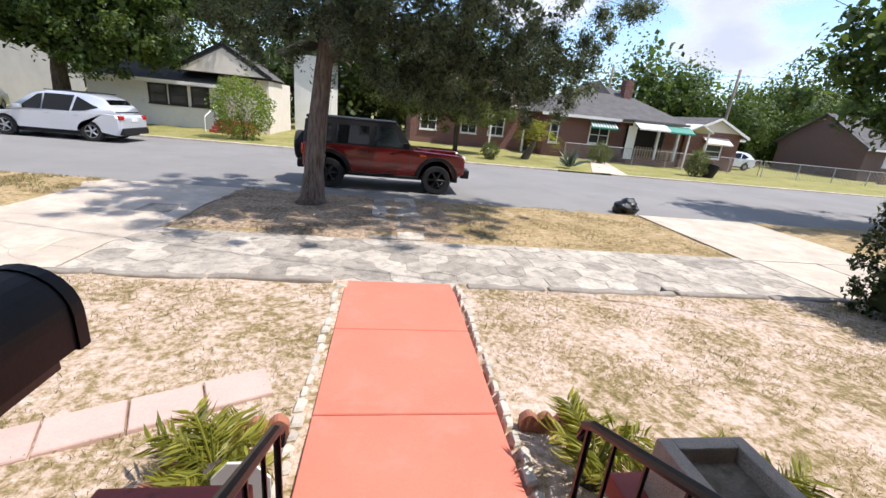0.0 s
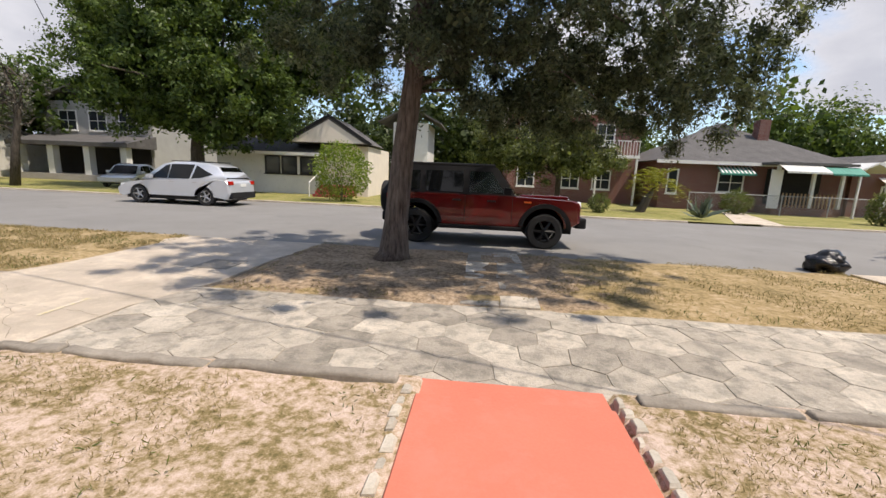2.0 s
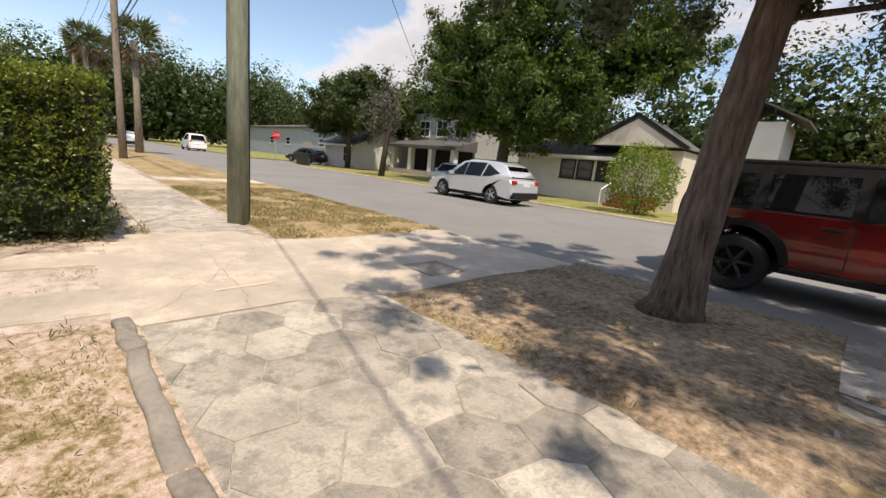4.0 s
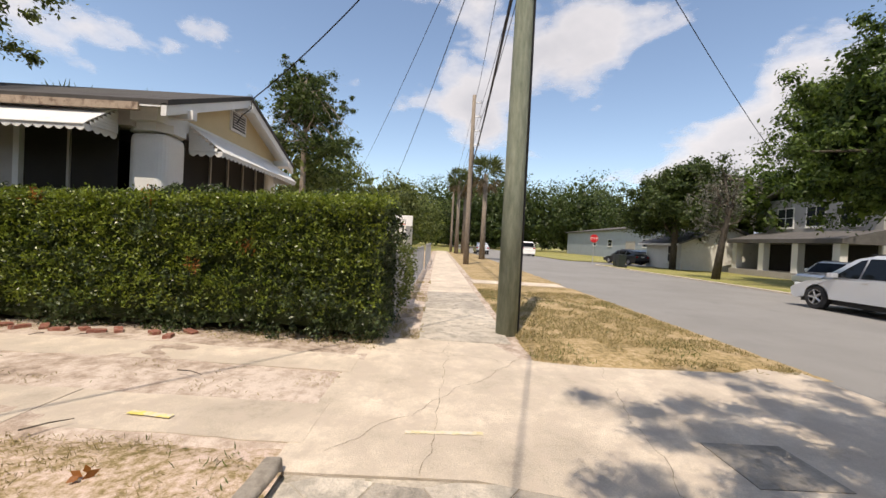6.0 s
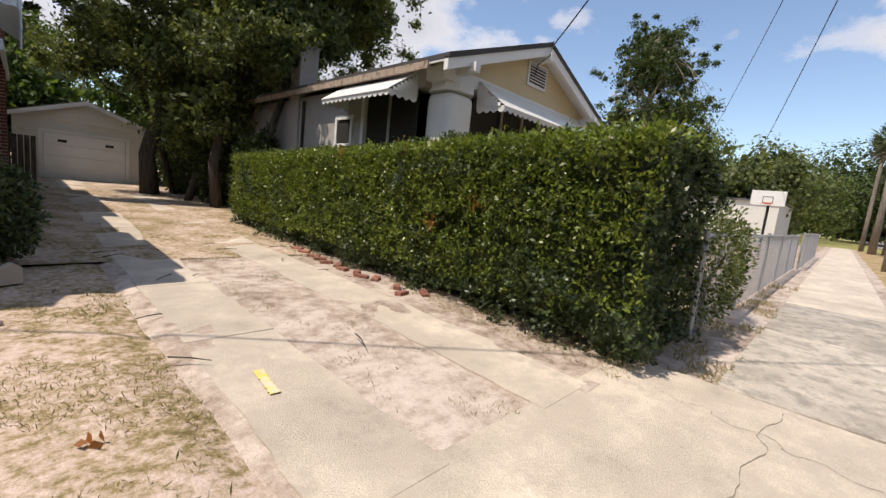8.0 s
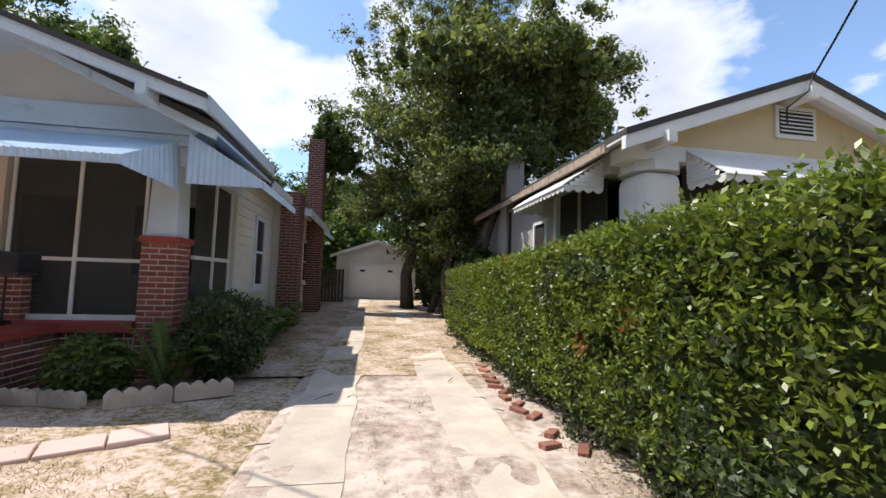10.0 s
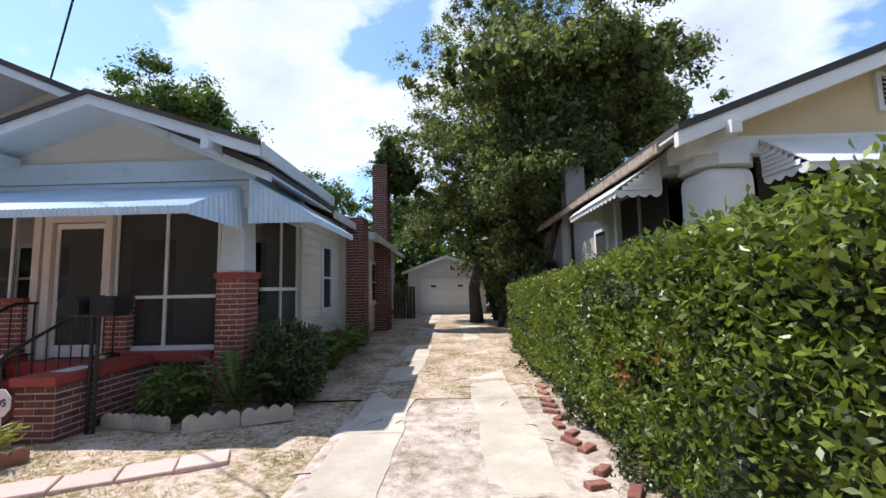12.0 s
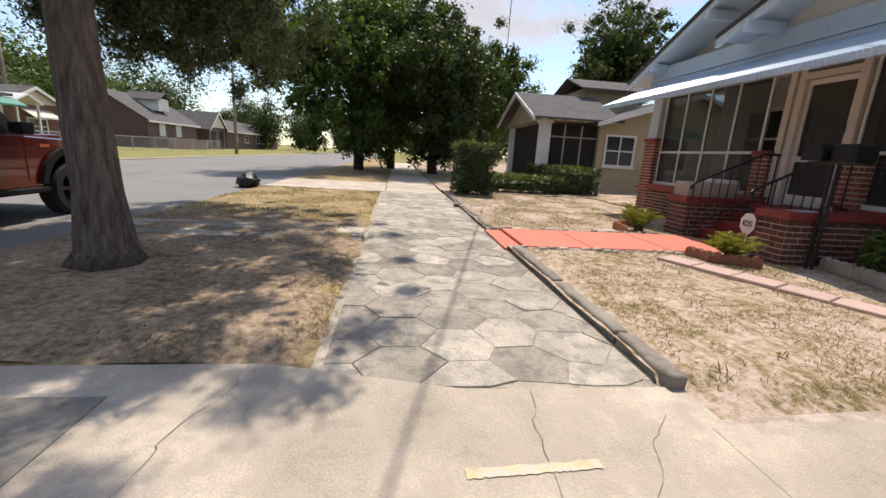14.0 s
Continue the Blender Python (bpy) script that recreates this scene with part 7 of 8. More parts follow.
# ---- poles, wires, signs, fences, bins ----
def utility_pole(x, y, h, r0, mat_, label, arms=2):
    r = root("utility_pole", (x, y, 0), label, "utility pole", "utility poles")
    lean = 0.01 * h
    part("pole", tube(bmesh.new(), [(x, y, -0.05), (x, y, h * 0.3), (x + lean * 0.5, y, h * 0.65), (x + lean, y, h)], [r0, r0 * 0.92, r0 * 0.8, r0 * 0.66], 16), mat_, r, smooth=True)
    part("conduit", tube(bmesh.new(), [(x - 0.02, y + r0 + 0.015, 0.0), (x, y + r0 * 0.95 + 0.01, h * 0.35), (x + lean * 0.6, y + r0 * 0.85, h * 0.7)], 0.02, 7), DARKPLASTIC, r)
    for k in range(arms):
        z = h - 0.5 - 0.9 * k
        part("bracket", bar((x + lean, y, z), (x + lean, y + 0.45, z + 0.06), 0.03, 6), GALV, r)
        part("insulator", tube(bmesh.new(), [(x + lean, y + 0.45, z + 0.0), (x + lean, y + 0.45, z + 0.16)], [0.05, 0.035], 8), GALV, r)
    return r


utility_pole(-8.12, 6.86, 9.4, 0.175, POLEWOOD, "greenish treated timber utility pole in dry grass")
utility_pole(-28.0, 7.5, 10.9, 0.17, OLDPOLE, "weathered grey timber utility pole by the pavement", 4)
utility_pole(-58, 7.4, 10.5, 0.17, OLDPOLE, "weathered grey timber utility pole by the pavement", 2)
utility_pole(39, 22.6, 8.5, 0.15, OLDPOLE, "brown timber utility pole on the far grass", 2)
utility_pole(30.5, 36, 8.5, 0.15, OLDPOLE, "leaning timber pole by the brown house", 1)
utility_pole(20.6, 40, 8.2, 0.14, OLDPOLE, "timber pole behind the brick bungalow", 1)


def wire(a, b, sag=0.3, r=0.014, label="black overhead cable between poles and houses"):
    a, b = Vector(a), Vector(b)
    pts = [a.lerp(b, t) - Vector((0, 0, sag * 4 * t * (1 - t))) for t in np.linspace(0, 1, 13)]
    tagged(part("overhead_cable", tube(bmesh.new(), pts, r, 5), DARKPLASTIC), label, "cable", "overhead cables")


P1, P2 = (-8.05, 6.9), (-27.9, 7.6)
for z1, z2, dy, rr in ((8.9, 10.3, 0.4, 0.012), (8.0, 9.4, 0.4, 0.012), (7.0, 6.6, 0.0, 0.03), (6.2, 6.2, -0.1, 0.02), (9.2, 10.7, 0.0, 0.012)):
    wire((P1[0], P1[1] + dy, z1), (P2[0], P2[1] + dy, z2), 0.4, rr)
    wire((P2[0], P2[1] + dy, z2), (-58, 7.5 + dy, z2 - 0.4), 0.5, rr)
wire((-11.1, 1.2, 4.45), (P1[0], P1[1], 8.6), 0.35, 0.014)
wire((0.5, 0.0, 4.9), (P1[0], P1[1], 8.7), 0.4, 0.013)
wire((-33, 1.5, 4.5), (P1[0], P1[1], 8.5), 0.5, 0.012)
wire((-36, -2, 5.5), (P1[0], P1[1], 8.8), 0.5, 0.010)
wire((14.5, 1.4, 4.2), (P1[0], P1[1], 8.9), 0.6, 0.012)
wire((P1[0], P1[1], 9.2), (39, 22.6, 8.2), 1.4, 0.012)
wire((P1[0], P1[1], 8.9), (-31, 33, 5.6), 0.8, 0.012)
wire((20.6, 40, 7.8), (30.5, 36, 8.0), 0.4, 0.014)
wire((30.5, 36, 8.0), (39, 22.6, 8.1), 0.4, 0.014)
# loops of cable at the stucco house's gable
tagged(part("overhead_cable", tube(bmesh.new(), [(-11.1, 1.22, 4.55), (-10.9, 1.3, 4.2), (-10.6, 1.25, 3.95), (-10.9, 1.0, 3.86), (-11.3, 0.7, 3.95), (-11.9, 0.6, 4.0)], 0.012, 5), DARKPLASTIC), "loose loop of cable under the gable", "cable", "overhead cables")

st = root("stop_sign", (-41.5, 19.6, 0), "red octagonal stop sign on a steel post", "sign")
part("post", bar((-41.5, 20.9, 0), (-41.5, 20.9, 2.9), 0.035, 6), GALV, st)
pl = part("plate", prism([(-41.44, 20.9 + 0.42 * math.cos(a), 2.5 + 0.42 * math.sin(a)) for a in np.linspace(math.pi / 8, 2 * math.pi + math.pi / 8, 9)[:-1]], (0.02, 0, 0)), STOPRED, st)
tx = bpy.data.curves.new("letters", "FONT")
tx.body, tx.size, tx.align_x, tx.align_y, tx.extrude = "STOP", 0.3, "CENTER", "CENTER", 0.002
tx.materials.append(WHITE)
t = new("letters", tx)
t.parent, t.matrix_basis = pl, pose(-41.415, 20.9, 2.5, 90, 0, 90)
for k, (x, y) in enumerate(((-36.2, 21.3), (-37.3, 21.5))):
    b = root("wheelie_bin", (x, y, 0.03), "dark wheeled rubbish bin standing at the kerb", "bin", "wheeled bins")
    bm = bmesh.new()
    lo = [bm.verts.new((x + sx * 0.24, y + sy * 0.26, 0.08)) for sx, sy in ((-1, -1), (1, -1), (1, 1), (-1, 1))]
    hi = [bm.verts.new((x + sx * 0.32, y + sy * 0.34, 1.05)) for sx, sy in ((-1, -1), (1, -1), (1, 1), (-1, 1))]
    bm.faces.new(lo[::-1])
    bm.faces.new(hi)
    for i in range(4):
        bm.faces.new((lo[i], lo[(i + 1) % 4], hi[(i + 1) % 4], hi[i]))
    part("body", bm, BINGREEN, b)
    part("lid", bevelled(boxes((x - 0.35, x + 0.35, y - 0.38, y + 0.36, 1.05, 1.12)), 0.02), BINGREEN, b)
    for s in (-1, 1):
        part("wheel", bar((x + s * 0.25, y + 0.3, 0.13), (x + s * 0.32, y + 0.3, 0.13), 0.13, 12), RUBBER, b)


def chain_fence(label, a, b, h, step=2.4, cell=0.11, wr=0.0035):
    a, b = Vector(a), Vector(b)
    ln = (b - a).length
    d = (b - a) / ln
    r = root("chain_link_fence", tuple(a), label, "fence", "chain-link fences")
    n = max(1, round(ln / step))
    for k in range(n + 1):
        p = a + d * ln * k / n
        part("post", bar(p, p + Vector((0, 0, h + 0.05)), 0.03, 8), GALV, r)
    part("top_rail", bar(a + Vector((0, 0, h)), b + Vector((0, 0, h)), 0.022, 7), GALV, r)
    bm = bmesh.new()
    s = -h
    while s < ln:
        for up in (1, -1):
            t0, t1 = max(0.0, s), min(ln, s + h)
            z0, z1 = (t0 - s), (t1 - s)
            if up < 0:
                z0, z1 = h - z0, h - z1
            if t1 > t0:
                tube(bm, [a + d * t0 + Vector((0, 0, z0)), a + d * t1 + Vector((0, 0, z1))], wr, 3)
        s += cell
    part("mesh", bm, GALV, r)


chain_fence("low galvanised chain-link fence beside the pavement", (-8.6, 4.98, 0.02), (-21.5, 4.98, 0.02), 1.12)
chain_fence("white-grey chain-link fence along the western yard", (-21.6, 5.1, 0.02), (-33, 5.1, 0.02), 1.2, 2.4, 0.16)
chain_fence("chain-link fence before the brick bungalow", (12.0, 27.8, 0.02), (27.5, 27.8, 0.02), 1.15, 2.6, 0.2, 0.006)
chain_fence("chain-link fence along the side yard", (27.8, 27.8, 0.02), (45, 26.5, 0.02), 1.15, 2.8, 0.3, 0.007)

hp = root("basketball_hoop", (-25, 3.6, 0), "white basketball backboard on a pole", "basketball hoop")
part("pole", tube(bmesh.new(), [(-25.2, 3.6, 0), (-25.2, 3.6, 2.2), (-25.05, 3.6, 2.5)], 0.05, 8), BLACKMETAL, hp)
part("backboard", bevelled(boxes((-25.0, -24.95, 3.0, 4.15, 2.2, 2.8)), 0.01), WHITE, hp)
part("target", boxes((-24.95, -24.94, 3.4, 3.75, 2.3, 2.32), (-24.95, -24.94, 3.4, 3.75, 2.55, 2.57), (-24.95, -24.94, 3.4, 3.42, 2.32, 2.55), (-24.95, -24.94, 3.73, 3.75, 2.32, 2.55)), BLACKMETAL, hp)
part("ring", tube(bmesh.new(), [(-24.75 + 0.2 * math.cos(a), 3.58 + 0.2 * math.sin(a), 2.28) for a in np.linspace(0, 6.28, 17)], 0.012, 5), AMBER, hp)

# ---- plants and things on the far side ----
pot = root("tub", (19.4, 23.3, 0), "tilted black plastic tub on the grass", "tub")
part("tub_body", tube(bmesh.new(), [(19.5, 23.3, 0.05), (19.7, 23.3, 0.8)], [0.35, 0.48], 16), DARKPLASTIC, pot)
shrub("rusty green bush beside the black tub", (18.7, 23.3, 0.8), (0.6, 0.6, 0.85), OLIVE, 1800, 0.12, 101)
ag = root("agave", (9.8, 21.8, 0.03), "grey-green agave with stiff pointed leaves", "agave")
rg = np.random.default_rng(3)
an = rg.uniform(0, 6.28, 44)
el = rg.uniform(0.2, 1.4, 44)
dv = np.stack([np.cos(an) * np.cos(el), np.sin(an) * np.cos(el), np.sin(el)], 1)
link_mesh("leaf_rosette", leaf_mesh("leaf_rosette", np.tile((9.8, 21.8, 0.1), (44, 1)), 0.9, rg, 0.16, dv, 0.98), leaf_mat("agave_leaf", (0.10, 0.14, 0.11), (0.22, 0.27, 0.22), 0.1), ag)
sg = root("sago_palm", (8.9, 25.2, 0), "short palm with a leaning trunk and yellow-green fronds", "palm tree")
part("trunk", tube(bmesh.new(), [(8.3, 25.2, 0), (8.7, 25.2, 0.9), (9.1, 25.2, 1.7)], [0.26, 0.2, 0.17], 9), DBARK, sg)
c, d2 = [], []
for _ in range(42):
    a, e = rg.uniform(0, 6.28), rg.uniform(-0.25, 1.3)
    for t in np.linspace(0.1, 1, 14):
        q = np.array((9.1, 25.2, 1.75)) + 1.55 * t * np.array((math.cos(a) * math.cos(e), math.sin(a) * math.cos(e), math.sin(e) - 0.5 * t))
        for s in (1, -1):
            c.append(q)
            d2.append((s * math.sin(a) + 0.5 * math.cos(a), -s * math.cos(a) + 0.5 * math.sin(a), 0.2))
link_mesh("frond_crown", leaf_mesh("frond_crown", np.array(c), 0.3, rg, 0.14, unit(np.array(d2)), 0.93), CYCAD, sg)
for k, (x, y, z, mt) in enumerate(((-17.5, 22.8, 0.5, DARKCAR), (-44.5, 25.5, 0, DARKCAR), (-50, 29.5, 0, DARKCAR), (-47.0, 31.0, 0, SILVER), (29.5, 33.5, 0, SILVER), (-58, 11.6, 0, SILVER))):
    if k == 0:
        continue
    c3 = build_wagon("parked_car", "distant parked " + ("dark" if mt is DARKCAR else "silver") + " car by the houses", mt, 4.6, 0.9, 1.55, 2.7, 0.33, True, False, "distant parked cars")
    c3.matrix_basis = pose(x, y, 0.0 if y < 20 else 0.04, 0, 0, (20, 200, 175, 10, 180, 180)[k])
cc = build_wagon("parked_car", "pale blue-white saloon car parked under the oak", SILVER, 4.4, 0.88, 1.42, 2.6, 0.31, True, False)
cc.matrix_basis = pose(-22.6, 26.5, 0.04, 0, 0, -70)
vn = build_wagon("delivery_van", "small white delivery van at the street's far end", WHITE, 4.6, 1.0, 2.1, 2.8, 0.33, False, True)
vn.matrix_basis = pose(-62, 18.6, -0.035, 0, 0, 180)


# ---- paving, path, kerbs near the house ----
def flat_piece(name, pts, z0, z1, material, parent, bev=0.012, label=""):
    """A slab piece: outline pts (x, y), its upper edge chamfered."""
    c = Vector((sum(p[0] for p in pts) / len(pts), sum(p[1] for p in pts) / len(pts)))
    def ring(z, k):
        return [((Vector(p) - c) * (1 - k / max(0.05, (Vector(p) - c).length)) + c).to_3d() + Vector((0, 0, z)) for p in pts]
    bm = bmesh.new()
    rs = [[bm.verts.new(q) for q in ring(z, k)] for z, k in ((z0, 0), (z1 - bev, 0), (z1, bev))]
    bm.faces.new(rs[2])
    for a, b in zip(rs, rs[1:]):
        for i in range(len(pts)):
            j = (i + 1) % len(pts)
            bm.faces.new((a[i], a[j], b[j], b[i]))
    return part(name, bm, material, parent, label)


def clip_y(pts, lo, hi):
    for lim, s in ((lo, 1), (hi, -1)):
        out = []
        for i, p in enumerate(pts):
            q = pts[(i + 1) % len(pts)]
            pin, qin = s * (p[1] - lim) >= 0, s * (q[1] - lim) >= 0
            if pin:
                out.append(p)
            if pin != qin:
                t = (lim - p[1]) / (q[1] - p[1])
                out.append((p[0] + t * (q[0] - p[0]), lim))
        pts = out
        if len(pts) < 3:
            return []
    return pts


def build_hex_walk():
    bed = tagged(part("pavement", boxes((-3.97, 7.0, 4.70, 6.86, -0.11, -0.008)), WALKJOINT), "old pavement of worn grey hexagonal stone pavers", "pavement", kind="structure")
    a = 0.262
    dx, dy = a * math.sqrt(3), a * 1.5
    rng = random.Random(11)
    jit = {}
    def corner(x, y):
        k = (round(x * 20), round(y * 20))
        if k not in jit:
            jit[k] = (x + rng.uniform(-0.04, 0.04), y + rng.uniform(-0.04, 0.04))
        return jit[k]
    for row in range(8):
        y = 4.78 + row * dy
        x = -4.15 + (dx / 2 if row % 2 else 0)
        while x < 7.1:
            pts = [corner(x + a * math.sin(t), y + a * math.cos(t)) for t in [math.pi / 3 * k for k in range(6)]][::-1]
            pts = [(min(6.98, max(-3.95, px)), py) for px, py in pts]
            pts = clip_y(pts, 4.84, 6.80)
            c = (sum(p[0] for p in pts) / len(pts), sum(p[1] for p in pts) / len(pts)) if pts else None
            if pts and max(p[0] for p in pts) - min(p[0] for p in pts) > 0.12 and max(p[1] for p in pts) - min(p[1] for p in pts) > 0.1:
                g = rng.uniform(0.001, 0.006)
                pts = [((p[0] - c[0]) * (1 - g / 0.25) + c[0], (p[1] - c[1]) * (1 - g / 0.25) + c[1]) for p in pts]
                ob = flat_piece("paver", pts, -0.05, rng.uniform(-0.004, 0.004), PAVER, bed, 0.004)
            x += dx


build_hex_walk()
rng = random.Random(12)
P = root("front_path", (0.06, 3.0, 0.0), "front path of salmon-painted concrete slabs leading to the steps", "path", kind="structure")
ys = [1.22, 2.42, 3.62, 4.62, 4.90]
for a, b in zip(ys, ys[1:]):
    flat_piece("slab", [(-0.60, a + 0.006), (0.735, a + 0.006), (0.735, b - 0.006), (-0.60, b - 0.006)], -0.06, 0.066 if b < 4.8 else 0.03, SALMON, P, 0.01)
V = root("verge_walk", (0.05, 8.6, 0.0), "worn stone slabs crossing the verge towards the street", "path", kind="structure")
for y0, y1 in ((6.84, 7.5), (7.52, 8.4), (8.42, 9.3), (9.32, 10.3)):
    for x0, x1 in ((-0.42, 0.06), (0.075, 0.56)):
        j = [rng.uniform(-0.05, 0.05) for _ in range(4)]
        flat_piece("slab", [(x0 + j[0] * 0.3, y0 + 0.01), (x1 + j[1] * 0.3, y0 + 0.01), (x1 + j[2] * 0.5, y1 - 0.01), (x0 + j[3] * 0.5, y1 - 0.01)], -0.02, (0.026 if y0 < 7 else 0.041) + rng.uniform(-0.006, 0.006), PAVER, V, 0.01)
E_ = root("path_edging", (0.06, 3.0, 0.0), "row of small rough pale stones lining the salmon path", "edging", kind="structure")
for x in (-0.675, 0.81):
    y = 1.32
    while y < 4.7:
        ln = rng.uniform(0.09, 0.17)
        w = rng.uniform(0.024, 0.042)
        o = rng.uniform(-0.02, 0.02)
        pts = [(x + o - w, y), (x + o + w * rng.uniform(0.5, 1), y + 0.01), (x + o + w, y + ln * 0.8), (x + o, y + ln), (x + o - w, y + ln * 0.85)]
        flat_piece("stone", pts, 0.0, rng.uniform(0.055, 0.085), STONE, E_, 0.018)
        y += ln + rng.uniform(0.005, 0.03)
# scalloped edgings round the two cycads
def scallops(parent, p, q, n, z=0.14):
    p, q = Vector(p), Vector(q)
    d = (q - p) / n
    s = Vector((-d.y, d.x, 0)).normalized() * 0.035
    for i in range(n):
        a, b = p + d * i, p + d * (i + 1)
        pts = [a, b] + [b.lerp(a, t) + Vector((0, 0, z - 0.05 + 0.05 * math.sin(math.pi * t))) for t in np.linspace(0, 1, 7)]
        part("scallop", prism([v - s for v in pts], 2 * s), TERRACOTTA if z < 0.16 else CONCRETE, parent)
e = root("bed_edging", (-0.9, 2.3, 0.03), "scalloped terracotta edging round the cycad beds", "edging", kind="structure")
scallops(e, (-0.72, 2.28, 0.04), (-1.1, 2.22, 0.04), 3)
scallops(e, (-1.1, 2.22, 0.04), (-1.35, 1.7, 0.04), 4)
scallops(e, (0.86, 2.30, 0.04), (1.35, 2.24, 0.04), 4)
scallops(e, (1.35, 2.24, 0.04), (1.66, 1.85, 0.04), 4)
scallops(e, (1.66, 1.85, 0.04), (1.70, 1.4, 0.04), 3)
e = root("bed_edging", (-2.9, 0.7, 0.05), "scalloped grey concrete edging blocks before the bushes", "edging", kind="structure")
for p, q in (((-2.42, 0.99), (-2.96, 0.74)), ((-2.98, 0.73), (-3.52, 0.50)), ((-1.25, 0.72), (-1.7, 0.78)), ((-1.72, 0.79), (-2.2, 0.92))):
    scallops(e, (*p, 0.03), (*q, 0.03), 4, 0.20 if p[0] < -2.3 else 0.17)


def cycad(label, x, y, n, ln, seed):
    rng = np.random.default_rng(seed)
    r = root("cycad", (x, y, 0.05), label, "plant", "cycads by the path")
    c, d = [], []
    bm = bmesh.new()
    for _ in range(n):
        a, l2, rise = rng.uniform(0, 6.28), ln * rng.uniform(0.6, 1.1), rng.uniform(0.7, 1.6)
        side = np.array((math.sin(a), -math.cos(a), 0))
        pts = []
        for t in np.linspace(0.02, 1, 26):
            q = np.array((x + math.cos(a) * l2 * t * 0.85, y + math.sin(a) * l2 * t * 0.85, 0.08 + rise * ln * (t - 0.55 * t * t) * 1.25))
            pts.append(q)
            if t > 0.15:
                for s in (1, -1):
                    c.append(q)
                    d.append(side * s + np.array((math.cos(a), math.sin(a), 0.45)) * 0.7)
        tube(bm, [Vector(p) for p in pts[::5]], 0.005, 4)
    part("rachis", bm, CYCAD, r)
    link_mesh("leaf_spray", leaf_mesh("leaf_spray", np.array(c), 0.13, rng, 0.12, unit(np.array(d)), 0.93), CYCAD, r)
    part("bulb", tube(bmesh.new(), [(x, y, 0.02), (x, y, 0.18)], [0.09, 0.06], 9), DBARK, r)


cycad("yellow-green cycad with stiff feathery fronds by the path", -1.02, 1.88, 22, 0.36, 90)
cycad("yellow-green cycad with stiff feathery fronds by the path", 1.18, 1.85, 22, 0.36, 91)
cycad("small yellow-green cycad in the bed edge", 1.9, 1.5, 12, 0.4, 92)

# stepping slabs across the lawn
S = root("stepping_slabs", (-2.2, 2.3, 0.05), "row of pinkish square stepping slabs across the lawn", "slabs", kind="structure")
d = Vector((-0.905, -0.425)).normalized()
n_ = Vector((-d.y, d.x))
for i in range(6):
    c = Vector((-1.18, 2.72)) + d * 0.44 * i
    pts = [c + d * sx * 0.212 + n_ * sy * 0.165 for sx, sy in ((-1, -1), (1, -1), (1, 1), (-1, 1))]
    if Vector(d).cross(n_) < 0:
        pts = pts[::-1]
    flat_piece("slab", [tuple(p) for p in pts], 0.02, 0.066 + rng.uniform(-0.006, 0.008), PINKSTONE, S, 0.01)

# driveway: two strips of slabs
D = root("driveway_strips", (-5.4, -4.0, 0.0), "two worn concrete wheel strips of a driveway", "driveway", kind="structure")
for x0, x1 in ((-4.97, -4.33), (-6.47, -5.85)):
    y = 4.84
    while y > -14.4:
        ln = 2.1 if y < 2 else rng.uniform(1.5, 2.4)
        y2 = max(-14.5, y - ln)
        z = [drive_z(0, y) + rng.uniform(-0.003, 0.005), drive_z(0, y2) + rng.uniform(-0.003, 0.005)]
        n = 14
        ed = [y2 + 0.003 + (y - y2 - 0.006) * k / n for k in range(n + 1)]
        wob = lambda x, v: x + 0.05 * noise.noise((x * 3, v * 1.4, 2)) + 0.02 * noise.noise((x * 3, v * 6, 5))
        a = [(wob(x1, v), v) for v in ed] + [(wob(x0, v), v) for v in ed[::-1]]
        bm = bmesh.new()
        low = [bm.verts.new((*p, -0.05)) for p in a]
        top = [bm.verts.new((*p, z[1] + (z[0] - z[1]) * (p[1] - y2) / (y - y2))) for p in a]
        bm.faces.new(top)
        for k in range(len(a)):
            bm.faces.new((low[k], low[(k + 1) % len(a)], top[(k + 1) % len(a)], top[k]))
        part("slab", bm, CONCRETE, D)
        y = y2

# rough dark kerb along the lawn
K = root("lawn_kerb", (0, 4.74, 0), "broken dark concrete kerb between lawn and pavement", "kerb", kind="structure")
xs = [-4.02, -3.42, -2.2, -0.74]
for a, b in list(zip(xs, xs[1:])) + [(0.92, 2.0), (2.02, 3.9), (3.93, 5.4), (5.43, 7.3)]:
    bm = boxes((a + 0.012, b - 0.012, 4.72, 4.835, -0.06, 0.09 + rng.uniform(-0.02, 0.015)))
    bevelled(bm, 0.03, 3)
    bmesh.ops.subdivide_edges(bm, edges=[e2 for e2 in bm.edges if abs(e2.verts[0].co.x - e2.verts[1].co.x) > 0.1], cuts=10)
    for v in bm.verts:
        v.co += Vector((0, 0.022 * noise.noise(v.co * 4), 0.022 * noise.noise(v.co * 5 + Vector((3, 0, 0)))))
    part("kerb_block", bm, CURB, K, smooth=True)
tagged(part("broken_stone", bevelled(boxes((3.82, 4.04, 4.86, 4.98, 0.0, 0.09)), 0.02), CURB), "broken dark concrete lump on the pavement's edge", "stone")

